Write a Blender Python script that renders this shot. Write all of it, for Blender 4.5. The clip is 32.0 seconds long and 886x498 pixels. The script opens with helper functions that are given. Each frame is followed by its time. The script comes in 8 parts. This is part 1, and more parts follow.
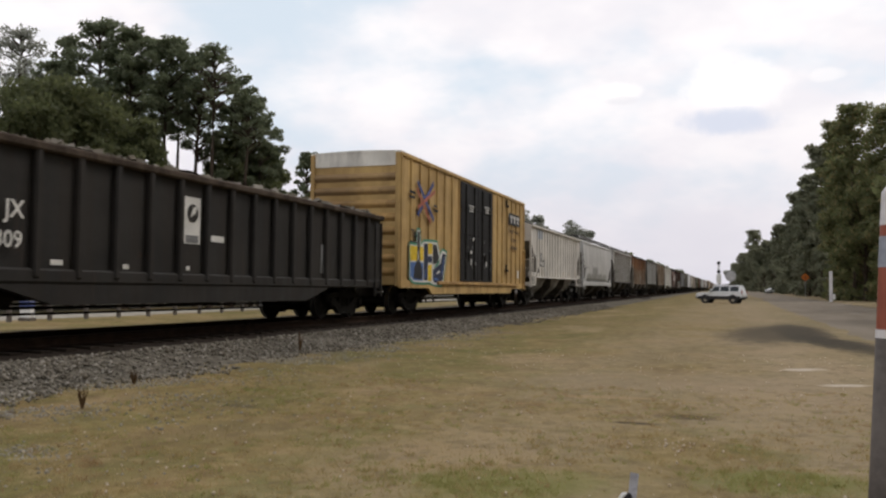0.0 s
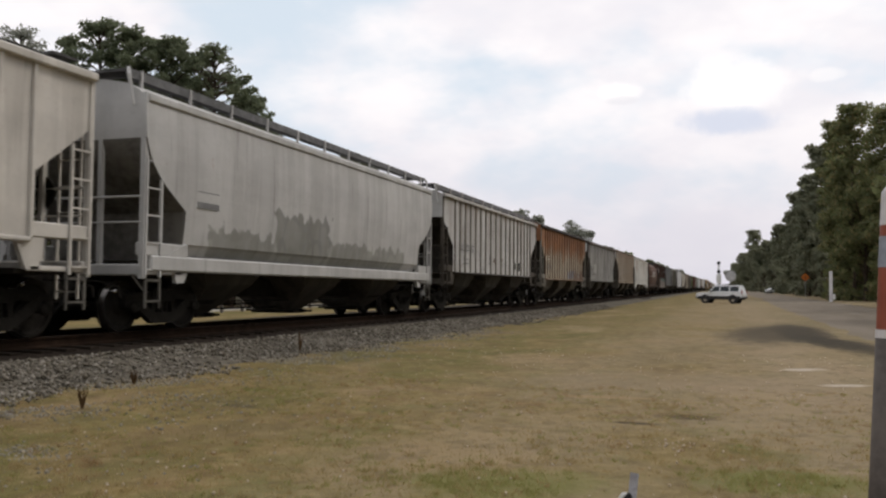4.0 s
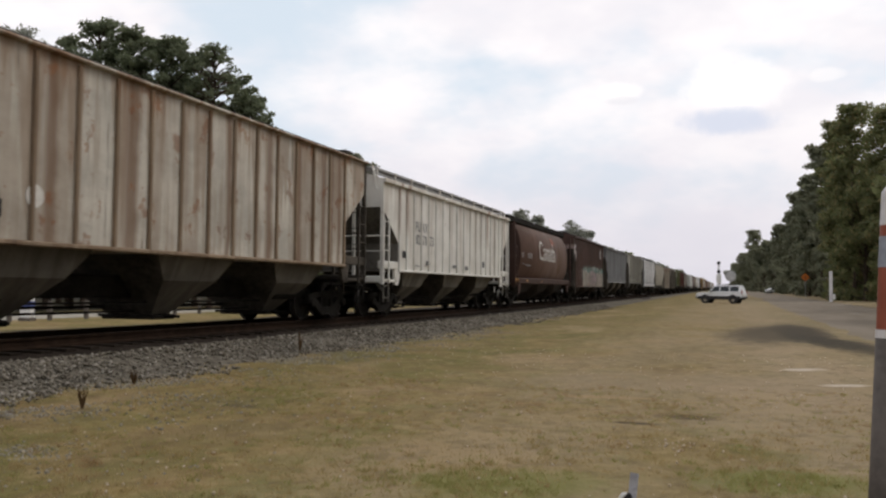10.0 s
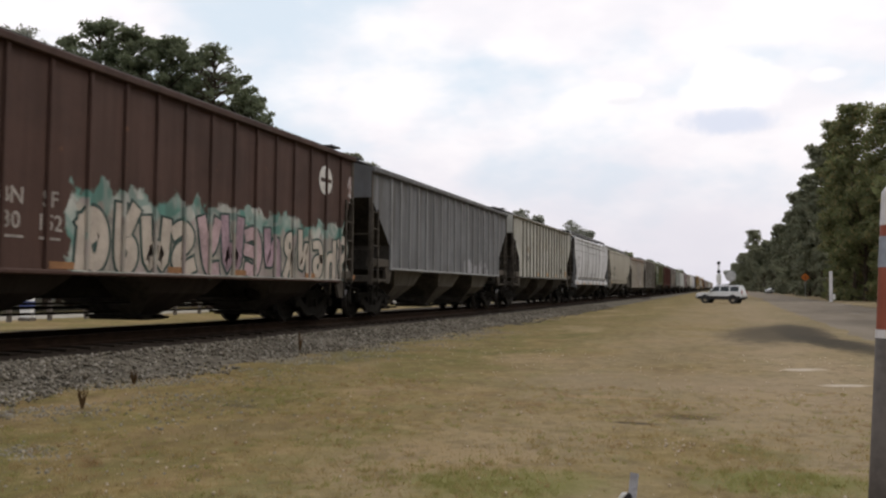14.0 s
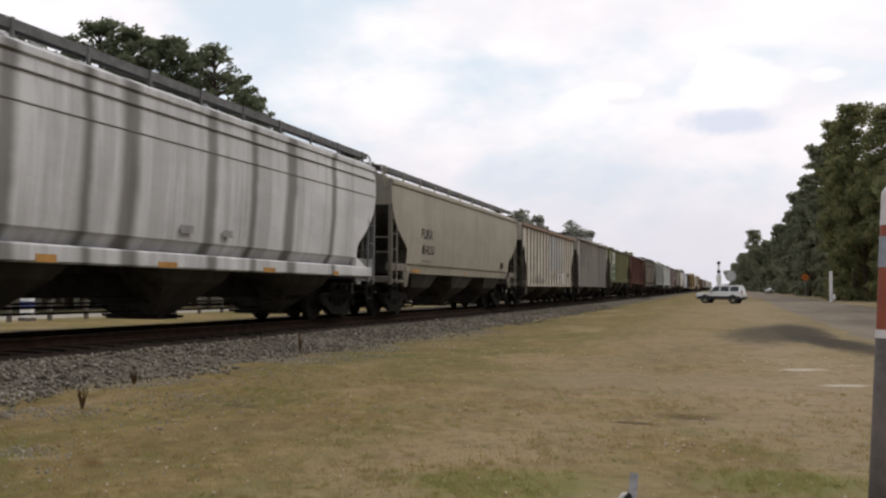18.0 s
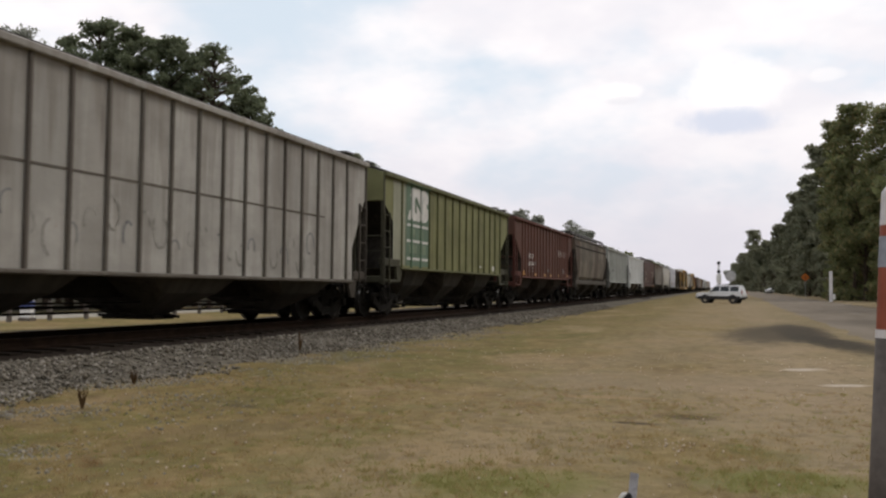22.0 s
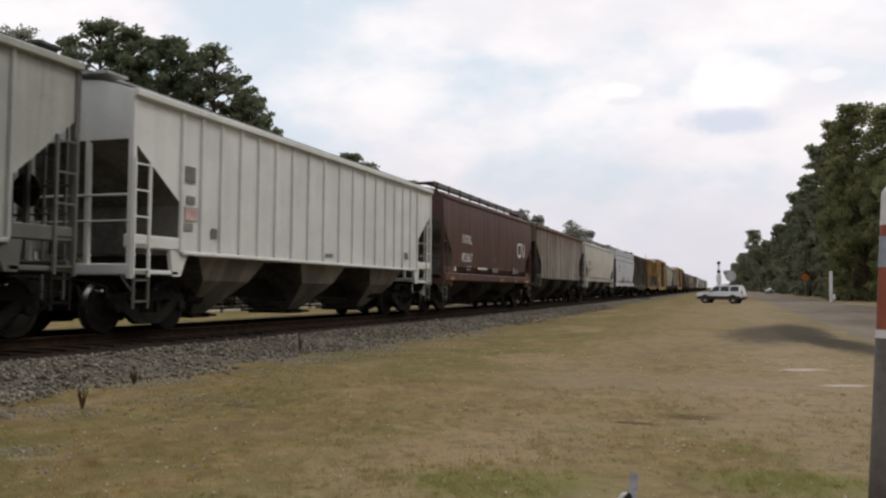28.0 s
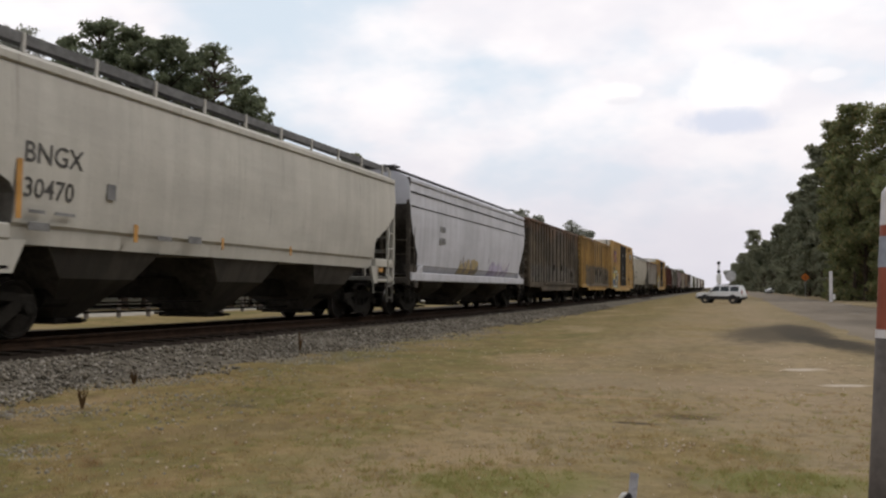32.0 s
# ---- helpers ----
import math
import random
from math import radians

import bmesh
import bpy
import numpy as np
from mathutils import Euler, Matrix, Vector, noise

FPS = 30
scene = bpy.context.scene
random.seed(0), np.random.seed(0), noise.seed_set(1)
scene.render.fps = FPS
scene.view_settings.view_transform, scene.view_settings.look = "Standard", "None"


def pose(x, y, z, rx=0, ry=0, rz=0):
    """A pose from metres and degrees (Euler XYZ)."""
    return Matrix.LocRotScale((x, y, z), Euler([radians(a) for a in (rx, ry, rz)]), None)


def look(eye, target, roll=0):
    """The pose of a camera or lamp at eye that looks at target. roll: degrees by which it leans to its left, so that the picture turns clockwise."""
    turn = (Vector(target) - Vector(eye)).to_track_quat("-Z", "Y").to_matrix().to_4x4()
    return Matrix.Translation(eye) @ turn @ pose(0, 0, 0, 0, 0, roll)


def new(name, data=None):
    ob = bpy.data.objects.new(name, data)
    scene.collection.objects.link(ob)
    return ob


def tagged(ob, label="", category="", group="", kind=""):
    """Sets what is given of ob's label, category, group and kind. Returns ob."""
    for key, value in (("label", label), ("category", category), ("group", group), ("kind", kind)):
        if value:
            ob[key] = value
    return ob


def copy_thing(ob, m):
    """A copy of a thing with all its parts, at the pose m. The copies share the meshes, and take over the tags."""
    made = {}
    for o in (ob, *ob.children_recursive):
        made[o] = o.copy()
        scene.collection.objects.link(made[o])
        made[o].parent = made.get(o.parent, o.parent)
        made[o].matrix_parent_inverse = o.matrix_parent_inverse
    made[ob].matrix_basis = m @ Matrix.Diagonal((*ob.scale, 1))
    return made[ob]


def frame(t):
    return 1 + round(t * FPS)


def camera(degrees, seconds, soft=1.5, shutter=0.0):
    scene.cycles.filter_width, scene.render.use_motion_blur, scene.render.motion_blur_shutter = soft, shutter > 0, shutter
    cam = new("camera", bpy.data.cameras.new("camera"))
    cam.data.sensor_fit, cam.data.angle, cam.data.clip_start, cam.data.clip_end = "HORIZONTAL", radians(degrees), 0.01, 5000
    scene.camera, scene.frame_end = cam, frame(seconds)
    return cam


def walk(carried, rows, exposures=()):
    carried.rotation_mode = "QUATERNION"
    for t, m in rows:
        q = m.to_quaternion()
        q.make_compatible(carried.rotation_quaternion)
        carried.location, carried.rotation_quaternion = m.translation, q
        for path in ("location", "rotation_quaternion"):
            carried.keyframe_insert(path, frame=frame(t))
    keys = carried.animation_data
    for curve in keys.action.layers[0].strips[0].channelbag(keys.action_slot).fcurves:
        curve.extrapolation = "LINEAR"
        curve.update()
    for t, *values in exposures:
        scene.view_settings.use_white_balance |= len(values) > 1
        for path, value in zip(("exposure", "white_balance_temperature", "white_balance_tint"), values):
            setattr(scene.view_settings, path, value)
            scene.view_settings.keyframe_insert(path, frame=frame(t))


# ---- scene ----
TRACK_X = -11.018          # centre line of the railway; rail top is z = 0
EYE = (0.0, 0.0, 0.796)
YAW, PITCH, ROLL = radians(18.549), radians(2.802), 0.554
cam = camera(55.17, 32.0, soft=2.35, shutter=0.12)
AIM = (EYE[0] - 10 * math.sin(YAW) * math.cos(PITCH), EYE[1] + 10 * math.cos(YAW) * math.cos(PITCH), EYE[2] + 10 * math.sin(PITCH))
walk(cam, [(0.0, look(EYE, AIM, ROLL)), (32.0, look(EYE, AIM, ROLL))], [
    (0.0, 0.0, 6750, 13), (3.0, 0.0, 6750, 13), (6.0, -0.08, 6750, 13), (8.0, 0.0, 6750, 13), (10.5, 0.0, 6750, 13), (12.0, -0.04, 6750, 13), (14.0, 0.05, 6750, 13),
    (17.0, 0.05, 6750, 13), (19.5, 0.0, 6750, 13), (24.0, 0.0, 6750, 13), (25.0, 0.02, 6750, 13), (28.0, -0.03, 6750, 13), (30.0, 0.03, 6750, 13), (32.0, 0.0, 6750, 13)])

# ---- node helpers ----


class Tree:
    """Short hand for building a node tree."""

    def __init__(self, nt):
        self.nt = nt

    def add(self, kind, **values):
        n = self.nt.nodes.new(kind)
        for k, v in values.items():
            if k in n.inputs:
                self.plug(n.inputs[k], v)
        return n

    def plug(self, socket, v):
        if isinstance(v, bpy.types.NodeSocket):
            self.nt.links.new(v, socket)
        else:
            socket.default_value = v

    def math(self, op, a, b=0.0, clamp=False):
        n = self.nt.nodes.new("ShaderNodeMath")
        n.operation, n.use_clamp = op, clamp
        self.plug(n.inputs[0], a)
        self.plug(n.inputs[1], b)
        return n.outputs[0]

    def ramp(self, v, lo, hi, to0=0.0, to1=1.0):
        n = self.nt.nodes.new("ShaderNodeMapRange")
        n.interpolation_type = "SMOOTHSTEP"
        self.plug(n.inputs[0], v)
        for i, x in zip((1, 2, 3, 4), (lo, hi, to0, to1)):
            self.plug(n.inputs[i], x)
        return n.outputs[0]

    def mix(self, f, a, b, mode="MIX"):
        n = self.nt.nodes.new("ShaderNodeMix")
        n.data_type, n.blend_type = "RGBA", mode
        self.plug(n.inputs[0], f)
        self.plug(n.inputs[6], a)
        self.plug(n.inputs[7], b)
        return n.outputs[2]

    def noise(self, vec, scale, detail=3.0, rough=0.55):
        n = self.nt.nodes.new("ShaderNodeTexNoise")
        self.plug(n.inputs["Vector"], vec)
        n.inputs["Scale"].default_value, n.inputs["Detail"].default_value = scale, detail
        n.inputs["Roughness"].default_value = rough
        return n.outputs[0]

    def scaled(self, vec, sx, sy, sz, off=(0, 0, 0)):
        n = self.nt.nodes.new("ShaderNodeMapping")
        self.plug(n.inputs[0], vec)
        n.inputs["Scale"].default_value, n.inputs["Location"].default_value = (sx, sy, sz), off
        return n.outputs[0]

    def coords(self, which="Object"):
        return self.nt.nodes.new("ShaderNodeTexCoord").outputs[which]

    def split(self, vec):
        n = self.nt.nodes.new("ShaderNodeSeparateXYZ")
        self.plug(n.inputs[0], vec)
        return n.outputs

    def bump(self, h, strength=0.3, distance=0.02):
        n = self.nt.nodes.new("ShaderNodeBump")
        n.inputs["Strength"].default_value, n.inputs["Distance"].default_value = strength, distance
        self.plug(n.inputs["Height"], h)
        return n.outputs[0]


def shader(name):
    m = bpy.data.materials.new(name)
    m.use_nodes = True
    t = Tree(m.node_tree)
    return m, t, m.node_tree.nodes["Principled BSDF"]


# ---- world and sun ----
SUN_AZ, SUN_EL = radians(50), radians(50)      # azimuth from +Y towards +X
world = bpy.data.worlds.new("world")
scene.world = world
world.use_nodes = True
wt = Tree(world.node_tree)
back = world.node_tree.nodes["Background"]
sky = world.node_tree.nodes.new("ShaderNodeTexSky")
sky.sky_type, sky.sun_disc = "NISHITA", False
sky.sun_elevation, sky.sun_rotation = SUN_EL, SUN_AZ
sky.air_density, sky.dust_density = 1.0, 2.0
way = wt.coords("Generated")
dx, dy, dz = wt.split(way)
# cloud deck: a layer seen in perspective, thickening towards the horizon
lift = wt.math("MAXIMUM", dz, 0.02)
flat = world.node_tree.nodes.new("ShaderNodeCombineXYZ")
wt.plug(flat.inputs[0], wt.math("DIVIDE", dx, wt.math("ADD", lift, 0.45)))
wt.plug(flat.inputs[1], wt.math("DIVIDE", dy, wt.math("ADD", lift, 0.45)))
wt.plug(flat.inputs[2], wt.math("MULTIPLY", lift, 1.5))
big = wt.noise(flat.outputs[0], 3.1, 4.0, 0.5)
fine = wt.noise(flat.outputs[0], 9.0, 4.0, 0.55)
cover = wt.ramp(wt.math("ADD", wt.math("MULTIPLY", big, 0.8), wt.math("MULTIPLY", fine, 0.2)), 0.34, 0.56)
shade = wt.ramp(wt.noise(wt.scaled(flat.outputs[0], 1, 1, 1, (3.3, 1.7, 0.4)), 4.2, 4.0, 0.55), 0.36, 0.62)
haze = wt.ramp(dz, 0.0, 0.24, 1.0, 0.0)
bright = wt.mix(shade, (9.0, 9.1, 9.7, 1), (10.2, 10.2, 10.5, 1))
clear = wt.mix(0.85, sky.outputs[0], (7.6, 8.9, 10.0, 1))
deck = wt.mix(cover, clear, bright)
deck = wt.mix(wt.math("MULTIPLY", haze, 0.85), deck, (6.9, 6.95, 7.8, 1))
azimuth = wt.math("ARCTAN2", dx, dy)


def cloud(deck, az, up, wide, tall, colour, amount):
    """One small cloud with a frayed edge, by its azimuth and height."""
    a = wt.math("DIVIDE", wt.math("SUBTRACT", azimuth, az), wide)
    b = wt.math("DIVIDE", wt.math("SUBTRACT", dz, up), tall)
    d = wt.math("ADD", wt.math("MULTIPLY", a, a), wt.math("MULTIPLY", b, b))
    frayed = wt.math("ADD", d, wt.math("MULTIPLY", wt.math("SUBTRACT", wt.noise(way, 28.0, 4.0, 0.6), 0.5), 1.6))
    return wt.mix(wt.math("MULTIPLY", wt.ramp(frayed, 0.2, 1.2, 1.0, 0.0), amount), deck, colour)


deck = cloud(deck, 0.01, 0.226, 0.060, 0.034, (11.5, 11.5, 11.5, 1), 0.6)
deck = cloud(deck, -0.118, 0.228, 0.028, 0.012, (11.6, 11.6, 11.6, 1), 0.6)
deck = cloud(deck, -0.115, 0.218, 0.020, 0.006, (8.2, 8.4, 9.0, 1), 0.5)
deck = cloud(deck, 0.0, 0.190, 0.062, 0.017, (6.6, 7.4, 8.9, 1), 0.8)
deck = cloud(deck, 0.105, 0.232, 0.02, 0.008, (11.0, 11.0, 11.0, 1), 0.4)
wt.plug(back.inputs[0], deck)
back.inputs[1].default_value = 0.1
sun = new("sun", bpy.data.lights.new("sun", "SUN"))
sun.data.energy, sun.data.angle, sun.data.color = 1.1, radians(14), (1.0, 0.95, 0.88)
sun.matrix_world = look((60 * math.sin(SUN_AZ) * math.cos(SUN_EL), 60 * math.cos(SUN_AZ) * math.cos(SUN_EL), 60 * math.sin(SUN_EL)), (0, 0, 0))

# ---- mesh helpers ----


class Shape:
    """Collects vertices and faces of one mesh."""

    def __init__(self):
        self.v, self.f = [], []

    def add(self, verts, faces):
        n = len(self.v)
        self.v += [tuple(p) for p in verts]
        self.f += [tuple(n + i for i in f) for f in faces]
        return self

    def box(self, x0, x1, y0, y1, z0, z1, bevel=0.0, m=None):
        if bevel <= 0:
            vs = [(x, y, z) for x in (x0, x1) for y in (y0, y1) for z in (z0, z1)]
            fs = [(0, 1, 3, 2), (4, 6, 7, 5), (0, 4, 5, 1), (2, 3, 7, 6), (0, 2, 6, 4), (1, 5, 7, 3)]
        else:
            b = min(bevel, (x1 - x0) * 0.45, (y1 - y0) * 0.45, (z1 - z0) * 0.45)
            vs, idx = [], {}
            for i, x in enumerate((x0, x1)):
                for j, y in enumerate((y0, y1)):
                    for k, z in enumerate((z0, z1)):
                        sx, sy, sz = (b if i == 0 else -b), (b if j == 0 else -b), (b if k == 0 else -b)
                        for a, p in enumerate(((x, y + sy, z + sz), (x + sx, y, z + sz), (x + sx, y + sy, z))):
                            idx[i, j, k, a] = len(vs)
                            vs.append(p)
            g = idx.get
            fs = []
            for i in (0, 1):
                q = [g((i, 0, 0, 0)), g((i, 0, 1, 0)), g((i, 1, 1, 0)), g((i, 1, 0, 0))]
                fs.append(q if i == 0 else q[::-1])
                q = [g((0, i, 0, 1)), g((1, i, 0, 1)), g((1, i, 1, 1)), g((0, i, 1, 1))]
                fs.append(q if i == 0 else q[::-1])
                q = [g((0, 0, i, 2)), g((0, 1, i, 2)), g((1, 1, i, 2)), g((1, 0, i, 2))]
                fs.append(q if i == 0 else q[::-1])
            for i in (0, 1):
                for j in (0, 1):
                    fs.append((g((i, j, 0, 0)), g((i, j, 1, 0)), g((i, j, 1, 1)), g((i, j, 0, 1))))
                    fs.append((g((i, 0, j, 0)), g((i, 1, j, 0)), g((i, 1, j, 2)), g((i, 0, j, 2))))
                    fs.append((g((0, i, j, 1)), g((1, i, j, 1)), g((1, i, j, 2)), g((0, i, j, 2))))
                    for k in (0, 1):
                        fs.append((g((i, j, k, 0)), g((i, j, k, 1)), g((i, j, k, 2))))
        if m is not None:
            vs = [m @ Vector(p) for p in vs]
        return self.add(vs, fs)

    def bar(self, a, b, w, d=None, up=(0, 0, 1)):
        """A straight bar of rectangular section from a to b."""
        d = d or w
        a, b = Vector(a), Vector(b)
        ax = (b - a).normalized()
        s = ax.cross(Vector(up))
        s = s.normalized() if s.length > 1e-4 else Vector((1, 0, 0))
        u = s.cross(ax).normalized()
        vs = [p + s * i * w / 2 + u * j * d / 2 for p in (a, b) for i, j in ((-1, -1), (1, -1), (1, 1), (-1, 1))]
        return self.add(vs, [(3, 2, 1, 0), (4, 5, 6, 7), (0, 1, 5, 4), (1, 2, 6, 5), (2, 3, 7, 6), (3, 0, 4, 7)])

    def tube(self, path, radii, n=8, cap=True):
        """Round section along a path."""
        path = [Vector(p) for p in path]
        if not isinstance(radii, (list, tuple)):
            radii = [radii] * len(path)
        rings = []
        for i, p in enumerate(path):
            ax = (path[min(i + 1, len(path) - 1)] - path[max(i - 1, 0)]).normalized()
            s = ax.cross(Vector((0, 0, 1)))
            s = s.normalized() if s.length > 1e-3 else Vector((1, 0, 0))
            u = s.cross(ax).normalized()
            rings.append([p + (s * math.cos(k * 2 * math.pi / n) + u * math.sin(k * 2 * math.pi / n)) * radii[i] for k in range(n)])
        vs = [p for r in rings for p in r]
        fs = [(i * n + k, i * n + (k + 1) % n, (i + 1) * n + (k + 1) % n, (i + 1) * n + k) for i in range(len(path) - 1) for k in range(n)]
        if cap:
            fs += [tuple(range(n))[::-1], tuple((len(path) - 1) * n + k for k in range(n))]
        return self.add(vs, fs)

    def disc_stack(self, rows, n=20, axis="x"):
        """Turned form: rows of (position along axis, radius)."""
        vs = []
        for p, r in rows:
            for k in range(n):
                c, s = r * math.cos(k * 2 * math.pi / n), r * math.sin(k * 2 * math.pi / n)
                vs.append((p, c, s) if axis == "x" else (c, p, s) if axis == "y" else (c, s, p))
        m = len(rows)
        fs = [(i * n + k, i * n + (k + 1) % n, (i + 1) * n + (k + 1) % n, (i + 1) * n + k) for i in range(m - 1) for k in range(n)]
        fs += [tuple(range(n))[::-1], tuple((m - 1) * n + k for k in range(n))]
        return self.add(vs, fs)

    def prism(self, outline, a, b, axis="x"):
        """An outline in the plane across the axis, pulled from a to b."""
        n = len(outline)
        put = {"x": lambda p, q: (q, p[0], p[1]), "y": lambda p, q: (p[0], q, p[1]), "z": lambda p, q: (p[0], p[1], q)}[axis]
        vs = [put(p, a) for p in outline] + [put(p, b) for p in outline]
        fs = [tuple(range(n)), tuple(range(2 * n - 1, n - 1, -1))] + [(i, n + i, n + (i + 1) % n, (i + 1) % n) for i in range(n)]
        return self.add(vs, fs)

    def moved(self, m):
        self.v = [tuple(m @ Vector(p)) for p in self.v]
        return self

    def mesh(self, name, material, smooth=False):
        me = bpy.data.meshes.new(name)
        me.from_pydata(self.v, [], self.f)
        bm = bmesh.new()
        bm.from_mesh(me)
        bmesh.ops.recalc_face_normals(bm, faces=bm.faces)
        bm.to_mesh(me)
        bm.free()
        if smooth:
            me.polygons.foreach_set("use_smooth", [True] * len(me.polygons))
        if material:
            me.materials.append(material)
        return me


def part(name, shape, material, parent, label="", smooth=False):
    """One mesh object under a thing or a part. shape: a Shape, or a mesh to share."""
    me = shape.mesh(name, material, smooth) if isinstance(shape, Shape) else shape
    ob = new(name, me)
    ob.parent = parent
    if label:
        ob["label"] = label
    return ob


def thing(name, label, category, m=None, group="", kind=""):
    ob = new(name)
    ob.empty_display_size = 0.3
    if m is not None:
        ob.matrix_basis = m
    return tagged(ob, label, category, group, kind)


def text_mesh(words, size, material, m, bold=0.012, slant=0.0):
    """Flat lettering as a mesh, laid by the pose m."""
    cu = bpy.data.curves.new("lettering", "FONT")
    cu.body, cu.size, cu.extrude, cu.offset = words, size, 0.002, size * bold
    cu.align_x, cu.resolution_u, cu.shear = "CENTER", 3, slant
    ob = bpy.data.objects.new("lettering", cu)
    scene.collection.objects.link(ob)
    dg = bpy.context.evaluated_depsgraph_get()
    me = bpy.data.meshes.new_from_object(ob.evaluated_get(dg))
    bpy.data.objects.remove(ob)
    bpy.data.curves.remove(cu)
    me.transform(m)
    me.materials.clear()
    me.materials.append(material)
    return me

# ---- materials ----


def paint(name, base, dirt=0.35, dirt_colour=(0.06, 0.05, 0.04, 1), rust=0.0, rust_from=3.2, tint=0.1, rough=0.6, seed=0, tags=(), bands=(), panels=0.0, spots=0.25, drips=0.0, drip_colour=(0.045, 0.034, 0.027, 1), soot=(), blotch=0.66, soot_wide=1.0, soot_colour=(0.115, 0.105, 0.095, 1), soot_to=-9.0):
    """Weathered car paint: streaks running down, chalky patches, rust, and spray-painted tags.
    rust_from: height above which rust takes over. tags: (y0, y1, z0, z1, fill, second fill, line).
    panels: how unlike the sheets between the ribs are. spots: share of rust blisters and scrapes."""
    m, t, bsdf = shader(name)
    co = t.scaled(t.coords(), 1, 1, 1, (seed * 3.1, seed * 0.7, 0))
    x, y, z = t.split(t.coords())
    run = t.noise(t.scaled(co, 1.0, 2.3, 0.16), 1.5, 5.0, 0.65)
    wide = t.noise(t.scaled(co, 0.6, 0.8, 0.10), 1.1, 3.0, 0.5)
    blot = t.noise(t.scaled(co, 0.8, 0.55, 0.9), 1.0, 5.0, 0.6)
    fine = t.noise(co, 14.0, 3.0, 0.6)
    dark = tuple(c * (1 - tint * 1.3) for c in base[:3]) + (1,)
    light = tuple(min(1, c * (1 + tint)) for c in base[:3]) + (1,)
    col = t.mix(t.ramp(blot, 0.36, 0.64), dark, light)
    if panels > 0:
        cell = t.nt.nodes.new("ShaderNodeTexWhiteNoise")
        cell.noise_dimensions = "1D"
        t.plug(cell.inputs["W"], t.math("ADD", t.math("FLOOR", t.math("MULTIPLY", y, 1.22)), seed * 1.37))
        col = t.mix(t.math("MULTIPLY", cell.outputs["Value"], panels), col, dirt_colour)
    for y0, y1, z0, z1, c in bands:
        inside = t.math("MULTIPLY", t.math("MULTIPLY", t.ramp(y, y0 - 0.01, y0 + 0.01), t.ramp(y, y1 - 0.01, y1 + 0.01, 1.0, 0.0)),
                        t.math("MULTIPLY", t.ramp(z, z0 - 0.01, z0 + 0.01), t.ramp(z, z1 - 0.01, z1 + 0.01, 1.0, 0.0)))
        col = t.mix(t.math("MULTIPLY", inside, 0.9), col, c)
    for k, (y0, y1, z0, z1, fill, fill2, line) in enumerate(tags):
        edge = t.math("MULTIPLY", t.math("SUBTRACT", t.noise(t.scaled(co, 0, 1, 0.6, (k, k * 2.0, 0)), 3.2, 3.0), 0.5), 1.0)
        mask = t.math("MULTIPLY", t.ramp(t.math("ADD", t.math("SUBTRACT", z1, z), edge), 0.0, 0.1), t.ramp(t.math("SUBTRACT", z, z0), 0.0, 0.08))
        mask = t.math("MULTIPLY", mask, t.math("MULTIPLY", t.ramp(t.math("ADD", t.math("SUBTRACT", y, y0), edge), 0.0, 0.06),
                                               t.ramp(t.math("ADD", t.math("SUBTRACT", y1, y), edge), 0.0, 0.06)))
        vor = t.nt.nodes.new("ShaderNodeTexVoronoi")
        vor.feature = "DISTANCE_TO_EDGE"
        warp = t.nt.nodes.new("ShaderNodeTexNoise")
        t.plug(warp.inputs["Vector"], t.scaled(co, 0, 1, 1, (0, k, 0)))
        warp.inputs["Scale"].default_value = 1.3
        bent = t.mix(0.35, t.scaled(co, 0, 1.25, 0.75, (0, k * 1.7, 0.3)), warp.outputs["Color"], "ADD")
        t.plug(vor.inputs["Vector"], bent)
        vor.inputs["Scale"].default_value = 1.0
        inner = t.mix(t.ramp(t.noise(t.scaled(co, 0, 1, 0.8, (0, k * 5.0, 0)), 1.1, 2.0), 0.44, 0.56), fill, fill2)
        inner = t.mix(t.ramp(vor.outputs["Distance"], 0.03, 0.06, 1.0, 0.0), inner, line)
        col = t.mix(t.math("MULTIPLY", mask, 0.92), col, inner)
    rusty = t.mix(t.ramp(t.math("ADD", t.math("MULTIPLY", fine, 0.35), t.math("MULTIPLY", blot, 0.65)), 0.36, 0.64), (0.125, 0.046, 0.019, 1), (0.29, 0.118, 0.042, 1))
    if rust > 0:
        r = t.math("ADD", t.math("MULTIPLY", t.math("SUBTRACT", z, rust_from), 0.8), t.math("MULTIPLY", t.math("SUBTRACT", run, 0.5), 2.9))
        r = t.math("ADD", r, t.math("MULTIPLY", t.math("SUBTRACT", blot, 0.5), 1.6))
        col = t.mix(t.math("MULTIPLY", t.ramp(r, -0.2, 0.35), rust), col, rusty)
    grime = t.math("MULTIPLY", t.ramp(t.math("ADD", t.math("MULTIPLY", run, 0.6), t.math("MULTIPLY", wide, 0.4)), 0.44, 0.58), dirt)
    col = t.mix(grime, col, dirt_colour)
    if drips > 0:
        # long runs from the roof edge, each of its own length
        reach = t.ramp(t.noise(t.scaled(co, 0, 1.0, 0, (0, 3.0, 0)), 1.5, 3.0, 0.6), 0.42, 0.70, 0.0, 2.9)
        runs = t.ramp(t.math("ADD", t.math("ADD", t.math("SUBTRACT", z, 4.2), reach), t.math("MULTIPLY", t.math("SUBTRACT", run, 0.5), 1.2)), -0.35, 0.45)
        col = t.mix(t.math("MULTIPLY", runs, drips), col, drip_colour)
